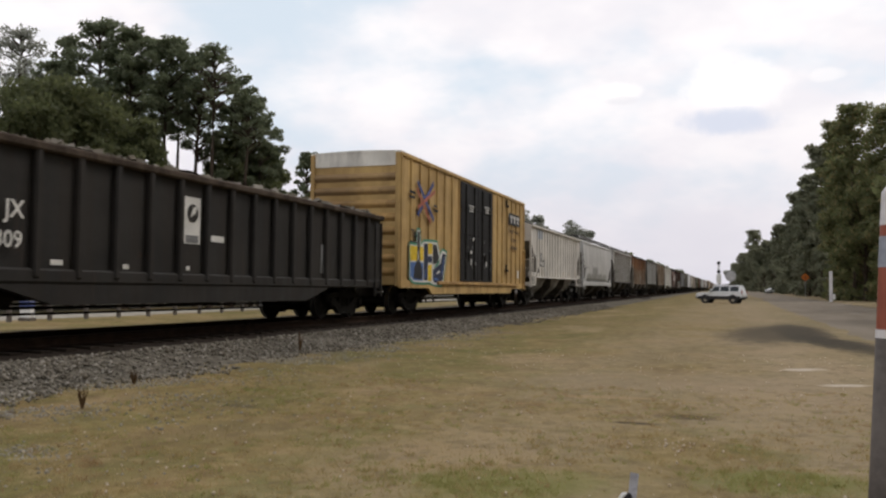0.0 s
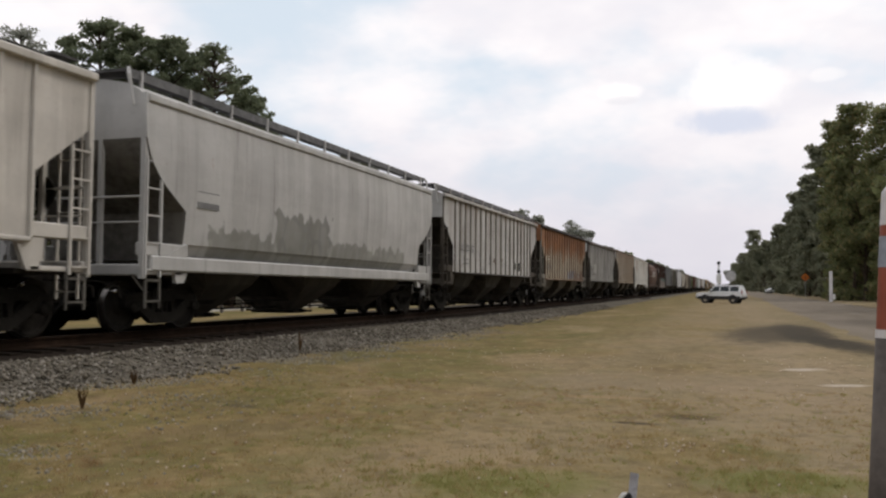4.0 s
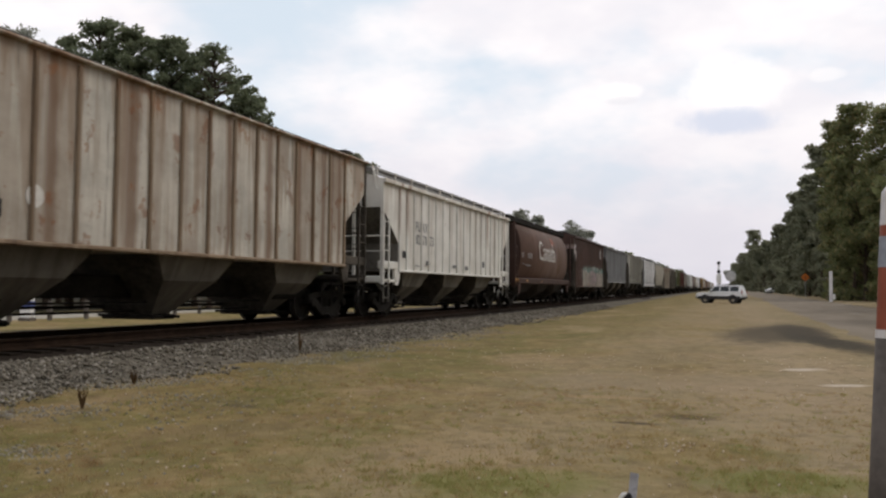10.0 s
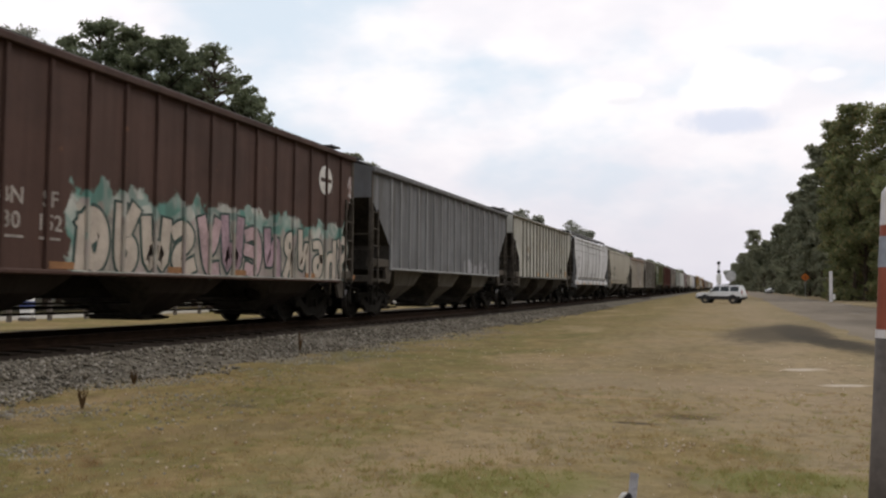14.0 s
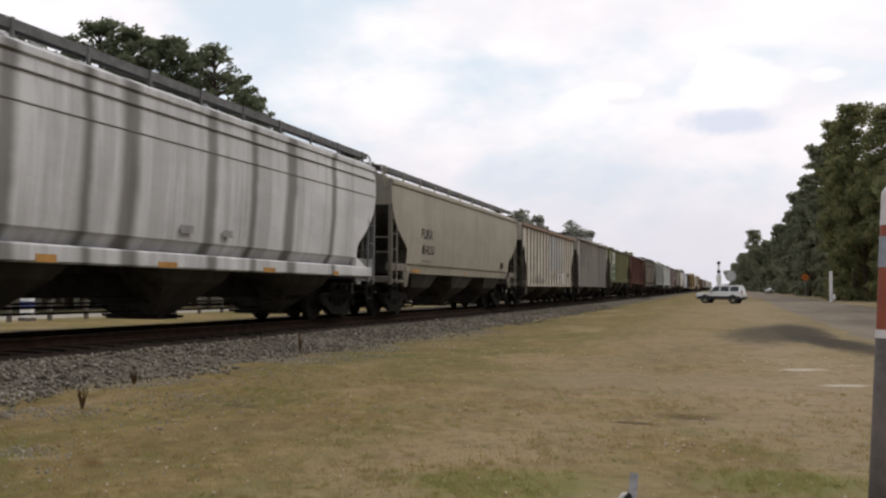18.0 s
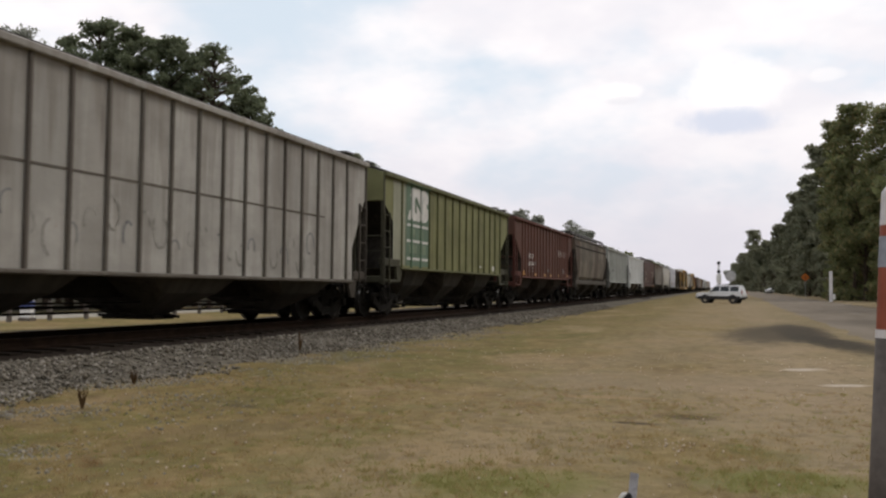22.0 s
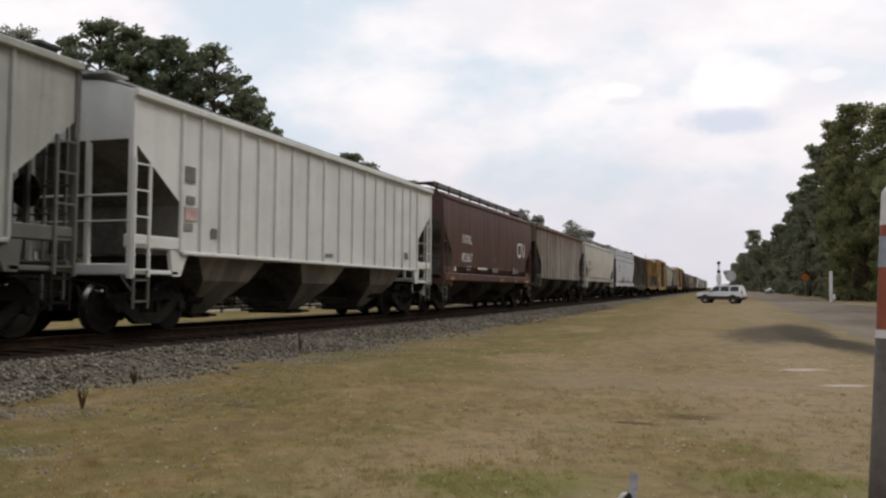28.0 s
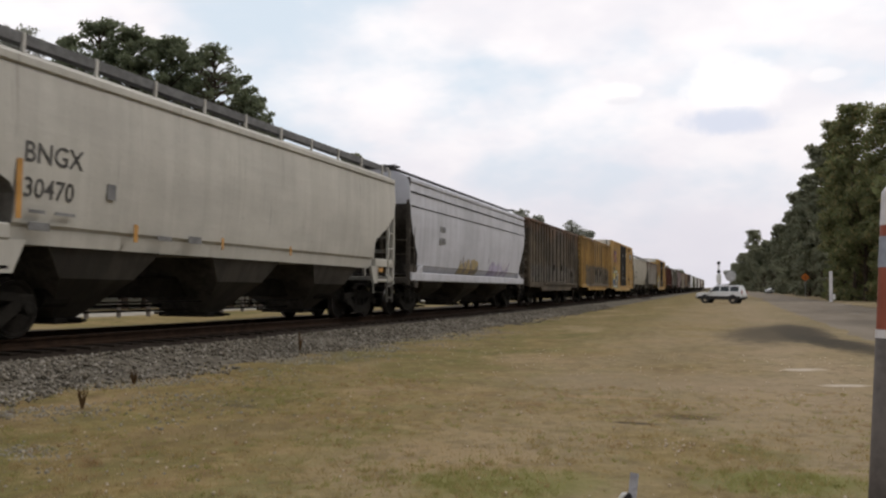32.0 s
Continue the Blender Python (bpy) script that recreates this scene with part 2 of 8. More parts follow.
    for k, sy in enumerate(soot):
        off = t.math("ABSOLUTE", t.math("SUBTRACT", t.math("ADD", y, t.math("MULTIPLY", t.math("SUBTRACT", blot, 0.5), 0.25)), sy))
        streak = t.ramp(t.math("ADD", off, t.math("MULTIPLY", run, 0.16)), (0.08 + 0.03 * (k % 3)) * soot_wide, (0.24 + 0.05 * (k % 3)) * soot_wide, 0.75, 0.0)
        streak = t.math("MULTIPLY", streak, t.ramp(t.math("ADD", z, t.math("MULTIPLY", run, 0.8)), soot_to, soot_to + 0.9))
        col = t.mix(streak, col, soot_colour)
    drip = t.ramp(t.noise(t.scaled(co, 1, 5.5, 0.35, (0, 4.4, 1.3)), 1.0, 4.0, 0.6), 0.62, 0.72)
    col = t.mix(t.math("MULTIPLY", drip, spots), col, (0.06, 0.038, 0.026, 1))
    scab = t.ramp(t.noise(t.scaled(co, 1, 1.0, 0.8, (2.2, 7.1, 3.3)), 2.2, 5.0, 0.7), blotch, blotch + 0.07)
    col = t.mix(t.math("MULTIPLY", scab, spots), col, rusty)
    col = t.mix(t.math("MULTIPLY", t.ramp(fine, 0.55, 0.8), 0.12), col, (0.05, 0.04, 0.03, 1))
    t.plug(bsdf.inputs["Base Color"], col)
    t.plug(bsdf.inputs["Roughness"], t.ramp(run, 0.2, 0.8, rough, rough + 0.25))
    bsdf.inputs["Specular IOR Level"].default_value = 0.3
    t.plug(bsdf.inputs["Normal"], t.bump(t.math("ADD", t.math("MULTIPLY", blot, 1.0), t.math("MULTIPLY", fine, 0.15)), 0.35, 0.04))
    return m


def plain(name, base, rough=0.6, metal=0.0, vary=0.25, scale=3.0, bump=0.2, rnd=0.0):
    m, t, bsdf = shader(name)
    co = t.coords()
    a, b = t.noise(co, scale, 4.0), t.noise(co, scale * 9, 3.0)
    dark = tuple(c * (1 - vary) for c in base[:3]) + (1,)
    light = tuple(min(1, c * (1 + vary)) for c in base[:3]) + (1,)
    col = t.mix(t.ramp(t.math("ADD", t.math("MULTIPLY", a, 0.65), t.math("MULTIPLY", b, 0.35)), 0.35, 0.65), dark, light)
    if rnd > 0:
        info = t.nt.nodes.new("ShaderNodeObjectInfo")
        v = t.ramp(info.outputs["Random"], 0, 1, 1 - rnd, 1 + rnd)
        mul = t.nt.nodes.new("ShaderNodeVectorMath")
        mul.operation = "SCALE"
        t.plug(mul.inputs[0], col)
        t.plug(mul.inputs["Scale"], v)
        col = mul.outputs[0]
    t.plug(bsdf.inputs["Base Color"], col)
    bsdf.inputs["Roughness"].default_value, bsdf.inputs["Metallic"].default_value = rough, metal
    bsdf.inputs["Specular IOR Level"].default_value = 0.5 if rough < 0.5 else 0.25 if rough < 0.75 else 0.06
    t.plug(bsdf.inputs["Normal"], t.bump(b, bump, 0.01))
    return m


def island(name, colours, rough=0.8, sheen=0.0, through_light=0.0):
    """Per-piece colour for grass, stones and leaves."""
    m, t, bsdf = shader(name)
    geo = t.nt.nodes.new("ShaderNodeNewGeometry")
    rnd = geo.outputs["Random Per Island"]
    ramp = t.nt.nodes.new("ShaderNodeValToRGB")
    while len(ramp.color_ramp.elements) < len(colours):
        ramp.color_ramp.elements.new(0.5)
    for i, c in enumerate(colours):
        ramp.color_ramp.elements[i].position = i / max(1, len(colours) - 1)
        ramp.color_ramp.elements[i].color = c
    t.plug(ramp.inputs[0], rnd)
    patch = t.noise(t.coords(), 0.35, 3.0)
    col = t.mix(t.ramp(patch, 0.4, 0.6, 0.0, 0.35), ramp.outputs[0], colours[0])
    t.plug(bsdf.inputs["Base Color"], col)
    bsdf.inputs["Roughness"].default_value = rough
    if through_light > 0:
        tr = t.nt.nodes.new("ShaderNodeBsdfTranslucent")
        t.plug(tr.inputs[0], col)
        mixer = t.nt.nodes.new("ShaderNodeMixShader")
        mixer.inputs[0].default_value = through_light
        t.plug(mixer.inputs[1], bsdf.outputs[0])
        t.plug(mixer.inputs[2], tr.outputs[0])
        t.plug(t.nt.nodes["Material Output"].inputs[0], mixer.outputs[0])
    return m


GRIME = plain("end_grime_and_shade", (0.044, 0.039, 0.034), 0.85, 0.0, 0.4, 1.2)
GRIME_PALE = plain("end_dust", (0.125, 0.117, 0.103), 0.85, 0.0, 0.35, 0.9)
IRON = plain("dirty_ironwork", (0.072, 0.063, 0.053), 0.75, 0.0, 0.35, 1.5)
# steel set darker than its grime alone, to carry the underframe's shade
STEEL_DARK = plain("dark_grimy_steel", (0.0200, 0.0178, 0.0155), 0.85, 0.0, 0.4, 2.0)
STEEL_MID = plain("extra_dark_steel", (0.0165, 0.0150, 0.0128), 0.85, 0.0, 0.35, 2.0)
RAIL_HEAD = plain("worn_rail_head", (0.034, 0.027, 0.022), 0.7, 0.2, 0.3, 4.0)
TREAD = plain("polished_tread", (0.45, 0.44, 0.43), 0.28, 1.0, 0.1, 2.0)
RAIL_RUST = plain("rusty_rail", (0.024, 0.0145, 0.0095), 0.8, 0.0, 0.3, 4.0)
TIE_WOOD = plain("creosoted_wood", (0.020, 0.0155, 0.012), 0.9, 0.0, 0.35, 5.0, 0.5, 0.25)
BAY_SLOPE = plain("grime_shade_slope_sheet", (0.085, 0.077, 0.066), 0.85, 0.0, 0.4, 1.2)
BOARD = plain("walkway_grating", (0.07, 0.068, 0.066), 0.7, 0.2, 0.3, 3.0)
BOARD_SIDE = plain("steel_grating_edge", (0.13, 0.13, 0.13), 0.7, 0.2, 0.25, 6.0)
BOARD_PALE = plain("galvanised_walkway", (0.30, 0.30, 0.29), 0.6, 0.3, 0.2, 3.0)
BLACK_INK = plain("black_lettering", (0.02, 0.02, 0.022), 0.6, 0.0, 0.3)
WHITE_INK = plain("white_lettering", (0.58, 0.565, 0.53), 0.6, 0.0, 0.12)
GREY_INK = plain("faded_lettering", (0.17, 0.17, 0.17), 0.65, 0.0, 0.3)
YELLOW_REFLECT = plain("yellow_reflector", (0.42, 0.215, 0.055), 0.4, 0.0, 0.2)
WHITE_PAINT = plain("white_paint", (0.72, 0.72, 0.70), 0.45, 0.0, 0.1)
GLASS_DARK = plain("tinted_glass", (0.012, 0.014, 0.016), 0.08, 0.0, 0.1)
RUBBER = plain("rubber", (0.018, 0.018, 0.018), 0.85, 0.0, 0.2)
CHROME = plain("bright_metal", (0.6, 0.6, 0.6), 0.25, 1.0, 0.1)

GRASS_BLADE = island("grass_blades", [(0.29, 0.225, 0.095, 1), (0.38, 0.29, 0.13, 1), (0.22, 0.20, 0.072, 1), (0.48, 0.38, 0.20, 1), (0.28, 0.20, 0.10, 1)], 0.8, 0, 0.6)
STONE = island("ballast_stones", [(0.080, 0.066, 0.046, 1), (0.132, 0.116, 0.090, 1), (0.165, 0.148, 0.118, 1), (0.105, 0.086, 0.058, 1), (0.33, 0.305, 0.26, 1), (0.122, 0.106, 0.080, 1), (0.225, 0.204, 0.168, 1)], 0.9)
PALE_STONE = island("pale_litter", [(0.44, 0.36, 0.26, 1), (0.60, 0.50, 0.40, 1)], 0.85)
# needle colours lightened and greyed to hold some distance haze
LEAF_PINE = island("pine_needles", [(0.118, 0.142, 0.082, 1), (0.15, 0.176, 0.10, 1), (0.20, 0.218, 0.13, 1)], 0.75, 0, 0.6)
LEAF_OAK = island("broad_leaves", [(0.092, 0.106, 0.046, 1), (0.120, 0.135, 0.058, 1), (0.165, 0.174, 0.078, 1)], 0.7, 0, 0.6)
LEAF_BELT = island("belt_leaves", [(0.125, 0.146, 0.064, 1), (0.178, 0.188, 0.076, 1), (0.155, 0.176, 0.086, 1), (0.30, 0.235, 0.105, 1)], 0.7, 0, 0.65)
# paler leaf colours for far trees: the air's haze is painted in
LEAF_FAR = island("haze_lightened_leaves", [(0.152, 0.165, 0.105, 1), (0.188, 0.200, 0.130, 1), (0.235, 0.232, 0.155, 1)], 0.8, 0, 0.6)
LEAF_PALE = island("haze_paled_leaves", [(0.26, 0.27, 0.22, 1), (0.36, 0.37, 0.31, 1)], 0.7, 0, 0.3)
BARK = plain("bark", (0.06, 0.045, 0.034), 0.9, 0.0, 0.35, 6.0, 0.6)


def ground_material():
    m, t, bsdf = shader("dry_grass_ground")
    co = t.coords()
    x, y, z = t.split(co)
    big, mid, fine = t.noise(co, 0.16, 4.0), t.noise(co, 0.75, 4.0, 0.6), t.noise(co, 7.0, 4.0, 0.65)
    straw = t.mix(t.ramp(fine, 0.3, 0.7), (0.182, 0.132, 0.053, 1), (0.230, 0.172, 0.074, 1))
    green = t.mix(t.ramp(fine, 0.3, 0.7), (0.108, 0.096, 0.030, 1), (0.142, 0.124, 0.042, 1))
    col = t.mix(t.ramp(t.math("ADD", t.math("MULTIPLY", mid, 0.6), t.math("MULTIPLY", big, 0.4)), 0.42, 0.58), straw, green)
    tuft = t.noise(t.scaled(co, 1, 1, 1, (9, 3, 0)), 2.6, 4.0, 0.65)
    col = t.mix(t.math("MULTIPLY", t.ramp(tuft, 0.5, 0.72), 0.55), col, (0.078, 0.060, 0.023, 1))
    col = t.mix(t.math("MULTIPLY", t.ramp(tuft, 0.30, 0.44, 1.0, 0.0), 0.45), col, (0.30, 0.232, 0.118, 1))
    clod = t.noise(t.scaled(co, 1, 1, 1, (4, 8, 0)), 1.15, 5.0, 0.7)
    col = t.mix(t.math("MULTIPLY", t.ramp(clod, 0.54, 0.66), 0.6), col, (0.165, 0.100, 0.050, 1))
    col = t.mix(t.math("MULTIPLY", t.ramp(clod, 0.36, 0.47, 1.0, 0.0), 0.75), col, (0.118, 0.118, 0.034, 1))
    green_edge = t.math("MULTIPLY", t.ramp(y, 4.5, 7.5, 1.0, 0.0), t.ramp(mid, 0.35, 0.55))
    col = t.mix(t.math("MULTIPLY", green_edge, 0.6), col, (0.135, 0.135, 0.042, 1))
    dry = t.noise(t.scaled(co, 1, 1, 1, (2, 5, 0)), 0.33, 3.0, 0.55)
    col = t.mix(t.math("MULTIPLY", t.ramp(dry, 0.50, 0.66), 0.55), col, (0.235, 0.165, 0.085, 1))
    speck = t.noise(co, 22.0, 3.0, 0.7)
    col = t.mix(t.math("MULTIPLY", t.ramp(speck, 0.54, 0.74), 0.22), col, (0.07, 0.05, 0.026, 1))
    col = t.mix(t.math("MULTIPLY", t.ramp(speck, 0.28, 0.38, 1.0, 0.0), 0.4), col, (0.34, 0.27, 0.16, 1))
    # worn vehicle track and bare soil between the railway and the road
    worn = t.math("ABSOLUTE", t.math("SUBTRACT", t.math("ADD", x, t.math("MULTIPLY", mid, 1.2)), 0.2))
    bare = t.math("MULTIPLY", t.ramp(worn, 1.0, 4.0, 1.0, 0.0), t.ramp(t.math("ADD", mid, t.math("MULTIPLY", big, 0.5)), 0.5, 0.85))
    soil = t.mix(t.ramp(fine, 0.35, 0.65), (0.232, 0.172, 0.102, 1), (0.29, 0.222, 0.138, 1))
    col = t.mix(t.math("MULTIPLY", bare, 0.75), col, soil)
    drift = t.noise(t.scaled(co, 1.0, 0.4, 1, (7, 1, 0)), 0.42, 3.0, 0.6)
    col = t.mix(t.math("MULTIPLY", t.ramp(drift, 0.53, 0.66), 0.5), col, (0.30, 0.225, 0.135, 1))
    col = t.mix(t.math("MULTIPLY", t.ramp(drift, 0.34, 0.46, 1.0, 0.0), 0.4), col, (0.140, 0.108, 0.050, 1))

    pale = t.ramp(t.math("ADD", x, t.math("MULTIPLY", t.math("SUBTRACT", mid, 0.5), 3.0)), -0.6, 1.6)
    col = t.mix(t.math("MULTIPLY", pale, 0.45), col, (0.295, 0.23, 0.155, 1))
    # thatch and soil mixed through at the scale of a footprint
    thatch = t.noise(t.scaled(co, 1, 0.8, 1, (6, 2, 0)), 4.6, 5.0, 0.72)
    col = t.mix(t.math("MULTIPLY", t.ramp(thatch, 0.50, 0.64), 0.52), col, (0.098, 0.070, 0.034, 1))
    col = t.mix(t.math("MULTIPLY", t.ramp(thatch, 0.36, 0.46, 1.0, 0.0), 0.5), col, (0.29, 0.222, 0.115, 1))
    # near-black ground strip beyond the track
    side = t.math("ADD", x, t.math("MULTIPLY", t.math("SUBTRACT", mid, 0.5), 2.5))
    dark_strip = t.math("MULTIPLY", t.ramp(side, -21.6, -20.6), t.ramp(side, -13.0, -12.0, 1.0, 0.0))
    col = t.mix(dark_strip, col, t.mix(t.ramp(fine, 0.3, 0.7), (0.022, 0.017, 0.013, 1), (0.036, 0.028, 0.021, 1)))
    # leaf litter beyond the gravel road, tree shade put into its colour
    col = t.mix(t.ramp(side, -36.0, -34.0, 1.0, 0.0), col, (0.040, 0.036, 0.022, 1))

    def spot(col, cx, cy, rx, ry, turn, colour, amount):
        """A patch of another colour on the ground with a frayed edge."""
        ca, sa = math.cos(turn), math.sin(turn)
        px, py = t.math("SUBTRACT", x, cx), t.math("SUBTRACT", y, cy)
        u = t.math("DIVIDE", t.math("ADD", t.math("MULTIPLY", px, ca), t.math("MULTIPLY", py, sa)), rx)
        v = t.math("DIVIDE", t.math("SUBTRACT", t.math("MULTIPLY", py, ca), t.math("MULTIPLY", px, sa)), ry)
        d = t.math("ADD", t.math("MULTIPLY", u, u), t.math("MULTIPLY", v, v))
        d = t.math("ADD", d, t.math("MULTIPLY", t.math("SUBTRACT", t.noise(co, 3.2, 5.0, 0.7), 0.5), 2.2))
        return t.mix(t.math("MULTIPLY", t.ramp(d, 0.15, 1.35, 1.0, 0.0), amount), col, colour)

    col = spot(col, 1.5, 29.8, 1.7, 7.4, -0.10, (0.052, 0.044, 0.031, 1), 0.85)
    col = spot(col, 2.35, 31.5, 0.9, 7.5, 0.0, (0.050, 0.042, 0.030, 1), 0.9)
    col = spot(col, 2.7, 24.6, 0.95, 5.0, 0.12, (0.040, 0.034, 0.025, 1), 0.95)       # dark elongated patches by the road
    col = spot(col, -5.2, 8.4, 0.25, 0.15, 0.0, (0.06, 0.045, 0.03, 1), 0.6)
    col = spot(col, -0.7, 13.0, 2.6, 1.6, 0.2, (0.26, 0.20, 0.13, 1), 0.5)
    col = t.mix(0.07, col, (0.05, 0.038, 0.02, 1))
    col = spot(col, 1.24, 15.95, 0.42, 0.22, 0.42, (0.46, 0.40, 0.33, 1), 0.85)
    col = spot(col, 1.58, 13.40, 0.42, 0.16, 0.40, (0.46, 0.40, 0.33, 1), 0.85)
    col = spot(col, -0.88, 8.74, 0.27, 0.09, 0.05, (0.040, 0.030, 0.020, 1), 0.95)
    col = spot(col, -0.42, 9.42, 0.36, 0.22, 0.0, (0.070, 0.050, 0.030, 1), 0.75)
    col = spot(col, -1.55, 10.75, 0.80, 0.15, 0.1, (0.30, 0.205, 0.115, 1), 0.6)
    col = spot(col, -1.45, 5.65, 0.75, 0.55, 0.2, (0.135, 0.138, 0.040, 1), 0.75)
    col = spot(col, 0.40, 6.35, 0.75, 0.45, 0.2, (0.140, 0.145, 0.045, 1), 0.75)
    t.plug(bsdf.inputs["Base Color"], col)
    bsdf.inputs["Roughness"].default_value = 0.95
    bsdf.inputs["Specular IOR Level"].default_value = 0.1
    t.plug(bsdf.inputs["Normal"], t.bump(t.math("ADD", fine, mid), 0.4, 0.05))
    return m


def road_material():
    m, t, bsdf = shader("worn_asphalt")
    co = t.coords()
    a, b = t.noise(t.scaled(co, 1, 0.15, 1), 0.8, 4.0), t.noise(co, 40.0, 3.0)
    col = t.mix(t.ramp(t.math("ADD", t.math("MULTIPLY", a, 0.7), t.math("MULTIPLY", b, 0.3)), 0.35, 0.65), (0.150, 0.124, 0.094, 1), (0.200, 0.168, 0.130, 1))
    x = t.split(co)[0]
    sandy = t.ramp(t.math("ADD", x, t.math("MULTIPLY", t.noise(co, 0.7, 4.0), 2.4)), 3.6, 5.4, 0.75, 0.0)
    col = t.mix(sandy, col, (0.235, 0.185, 0.125, 1))
    t.plug(bsdf.inputs["Base Color"], col)
    bsdf.inputs["Roughness"].default_value = 0.95
    bsdf.inputs["Specular IOR Level"].default_value = 0.1
    t.plug(bsdf.inputs["Normal"], t.bump(b, 0.3, 0.01))
    return m


GROUND = ground_material()
ROAD = road_material()
BALLAST = plain("ballast_bed", (0.112, 0.100, 0.080), 0.95, 0.0, 0.45, 7.0, 0.9)
# oily ballast, its colour also holding the shade of the passing cars
OILY = plain("oily_shaded_ballast", (0.026, 0.020, 0.0155), 0.9, 0.0, 0.4, 6.0, 0.8)
SAND_ROAD = plain("pale_gravel", (0.28, 0.262, 0.222), 0.95, 0.0, 0.15, 1.5)
POST_GREY = plain("weathered_post", (0.12, 0.105, 0.09), 0.9, 0.0, 0.3, 5.0)
SIGN_ORANGE = plain("sign_orange", (0.36, 0.10, 0.012), 0.5, 0.0, 0.1)
SIGN_BACK = plain("sign_back", (0.34, 0.34, 0.34), 0.5, 0.5, 0.1)
STRIPE_RED = plain("red_reflective", (0.27, 0.075, 0.045), 0.5, 0.0, 0.15)
STRIPE_WHITE = plain("white_reflective", (0.60, 0.58, 0.58), 0.5, 0.0, 0.1)

# ---- railway cars; local axes: x across (towards the camera side), y along the track, z up from the rail top ----
LETTER = Matrix(((0, 0, 1, 0), (1, 0, 0, 0), (0, 1, 0, 0), (0, 0, 0, 1)))   # lettering on the camera side
LETTER_END = Matrix(((1, 0, 0, 0), (0, 0, -1, 0), (0, 1, 0, 0), (0, 0, 0, 1)))   # lettering on the leading end


def side_frame_mesh():
    s = Shape()
    for sx in (0,):
        s.bar((0, -0.89, 0.62), (0, -0.35, 0.66), 0.11, 0.13)
        s.bar((0, 0.89, 0.62), (0, 0.35, 0.66), 0.11, 0.13)
        s.bar((0, -0.36, 0.66), (0, 0.36, 0.66), 0.14, 0.22)
        s.bar((0, -0.82, 0.58), (0, -0.30, 0.24), 0.13, 0.19)
        s.bar((0, 0.82, 0.58), (0, 0.30, 0.24), 0.13, 0.19)
        s.bar((0, -0.32, 0.24), (0, 0.32, 0.24), 0.14, 0.20)
        s.bar((0, -0.30, 0.28), (0, -0.26, 0.62), 0.10, 0.10, (1, 0, 0))
        s.bar((0, 0.30, 0.28), (0, 0.26, 0.62), 0.10, 0.10, (1, 0, 0))
        for y in (-0.89, 0.89):
            s.box(-0.07, 0.07, y - 0.14, y + 0.14, 0.42, 0.68, 0.03)
        for y in (-0.12, 0.0, 0.12):
            s.tube([(0, y, 0.30), (0, y, 0.60)], 0.045, 6)
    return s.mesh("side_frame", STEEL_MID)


def wheelset_mesh():
    s = Shape()
    s.disc_stack([(-1.12, 0.075), (-0.80, 0.08), (-0.6, 0.085), (0.6, 0.085), (0.80, 0.08), (1.12, 0.075)], 10)
    for sx in (-1, 1):
        s.disc_stack([(sx * 0.665, 0.30), (sx * 0.672, 0.48), (sx * 0.70, 0.485), (sx * 0.715, 0.458), (sx * 0.82, 0.452), (sx * 0.825, 0.39), (sx * 0.78, 0.36), (sx * 0.77, 0.16), (sx * 0.82, 0.12)], 24)
    me = s.mesh("wheelset", STEEL_DARK)
    me.materials.append(TREAD)
    for p in me.polygons:
        c = p.center
        r = math.hypot(c.y, c.z)
        if 0.44 < r and abs(c.x) > 0.70 and abs(p.normal.x) < 0.6:
            p.material_index = 1
        p.use_smooth = False
    return me


def cap_mesh():
    return Shape().disc_stack([(0.0, 0.11), (0.05, 0.11), (0.07, 0.07)], 12).mesh("bearing_cap", STEEL_MID)


# bright disc on a stub, added to give a glint near each truck
GLINT_DISC = Shape().disc_stack([(-0.12, 0.012), (0.0, 0.014), (0.0, 0.036), (0.025, 0.036), (0.04, 0.015)], 8).mesh("release_handle", CHROME)
SIDE_FRAME, WHEELSET, CAP = side_frame_mesh(), wheelset_mesh(), cap_mesh()
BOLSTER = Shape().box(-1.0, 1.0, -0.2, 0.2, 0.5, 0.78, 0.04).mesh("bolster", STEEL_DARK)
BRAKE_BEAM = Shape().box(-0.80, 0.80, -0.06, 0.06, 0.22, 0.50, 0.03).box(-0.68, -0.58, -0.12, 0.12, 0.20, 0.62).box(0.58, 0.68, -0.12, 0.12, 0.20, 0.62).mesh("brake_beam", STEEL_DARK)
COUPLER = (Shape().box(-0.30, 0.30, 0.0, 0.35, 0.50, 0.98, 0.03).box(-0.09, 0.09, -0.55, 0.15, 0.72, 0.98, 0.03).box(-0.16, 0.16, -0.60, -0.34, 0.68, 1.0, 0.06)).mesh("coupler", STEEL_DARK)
wheels = []                     # (wheelset part, car) for the rolling keys


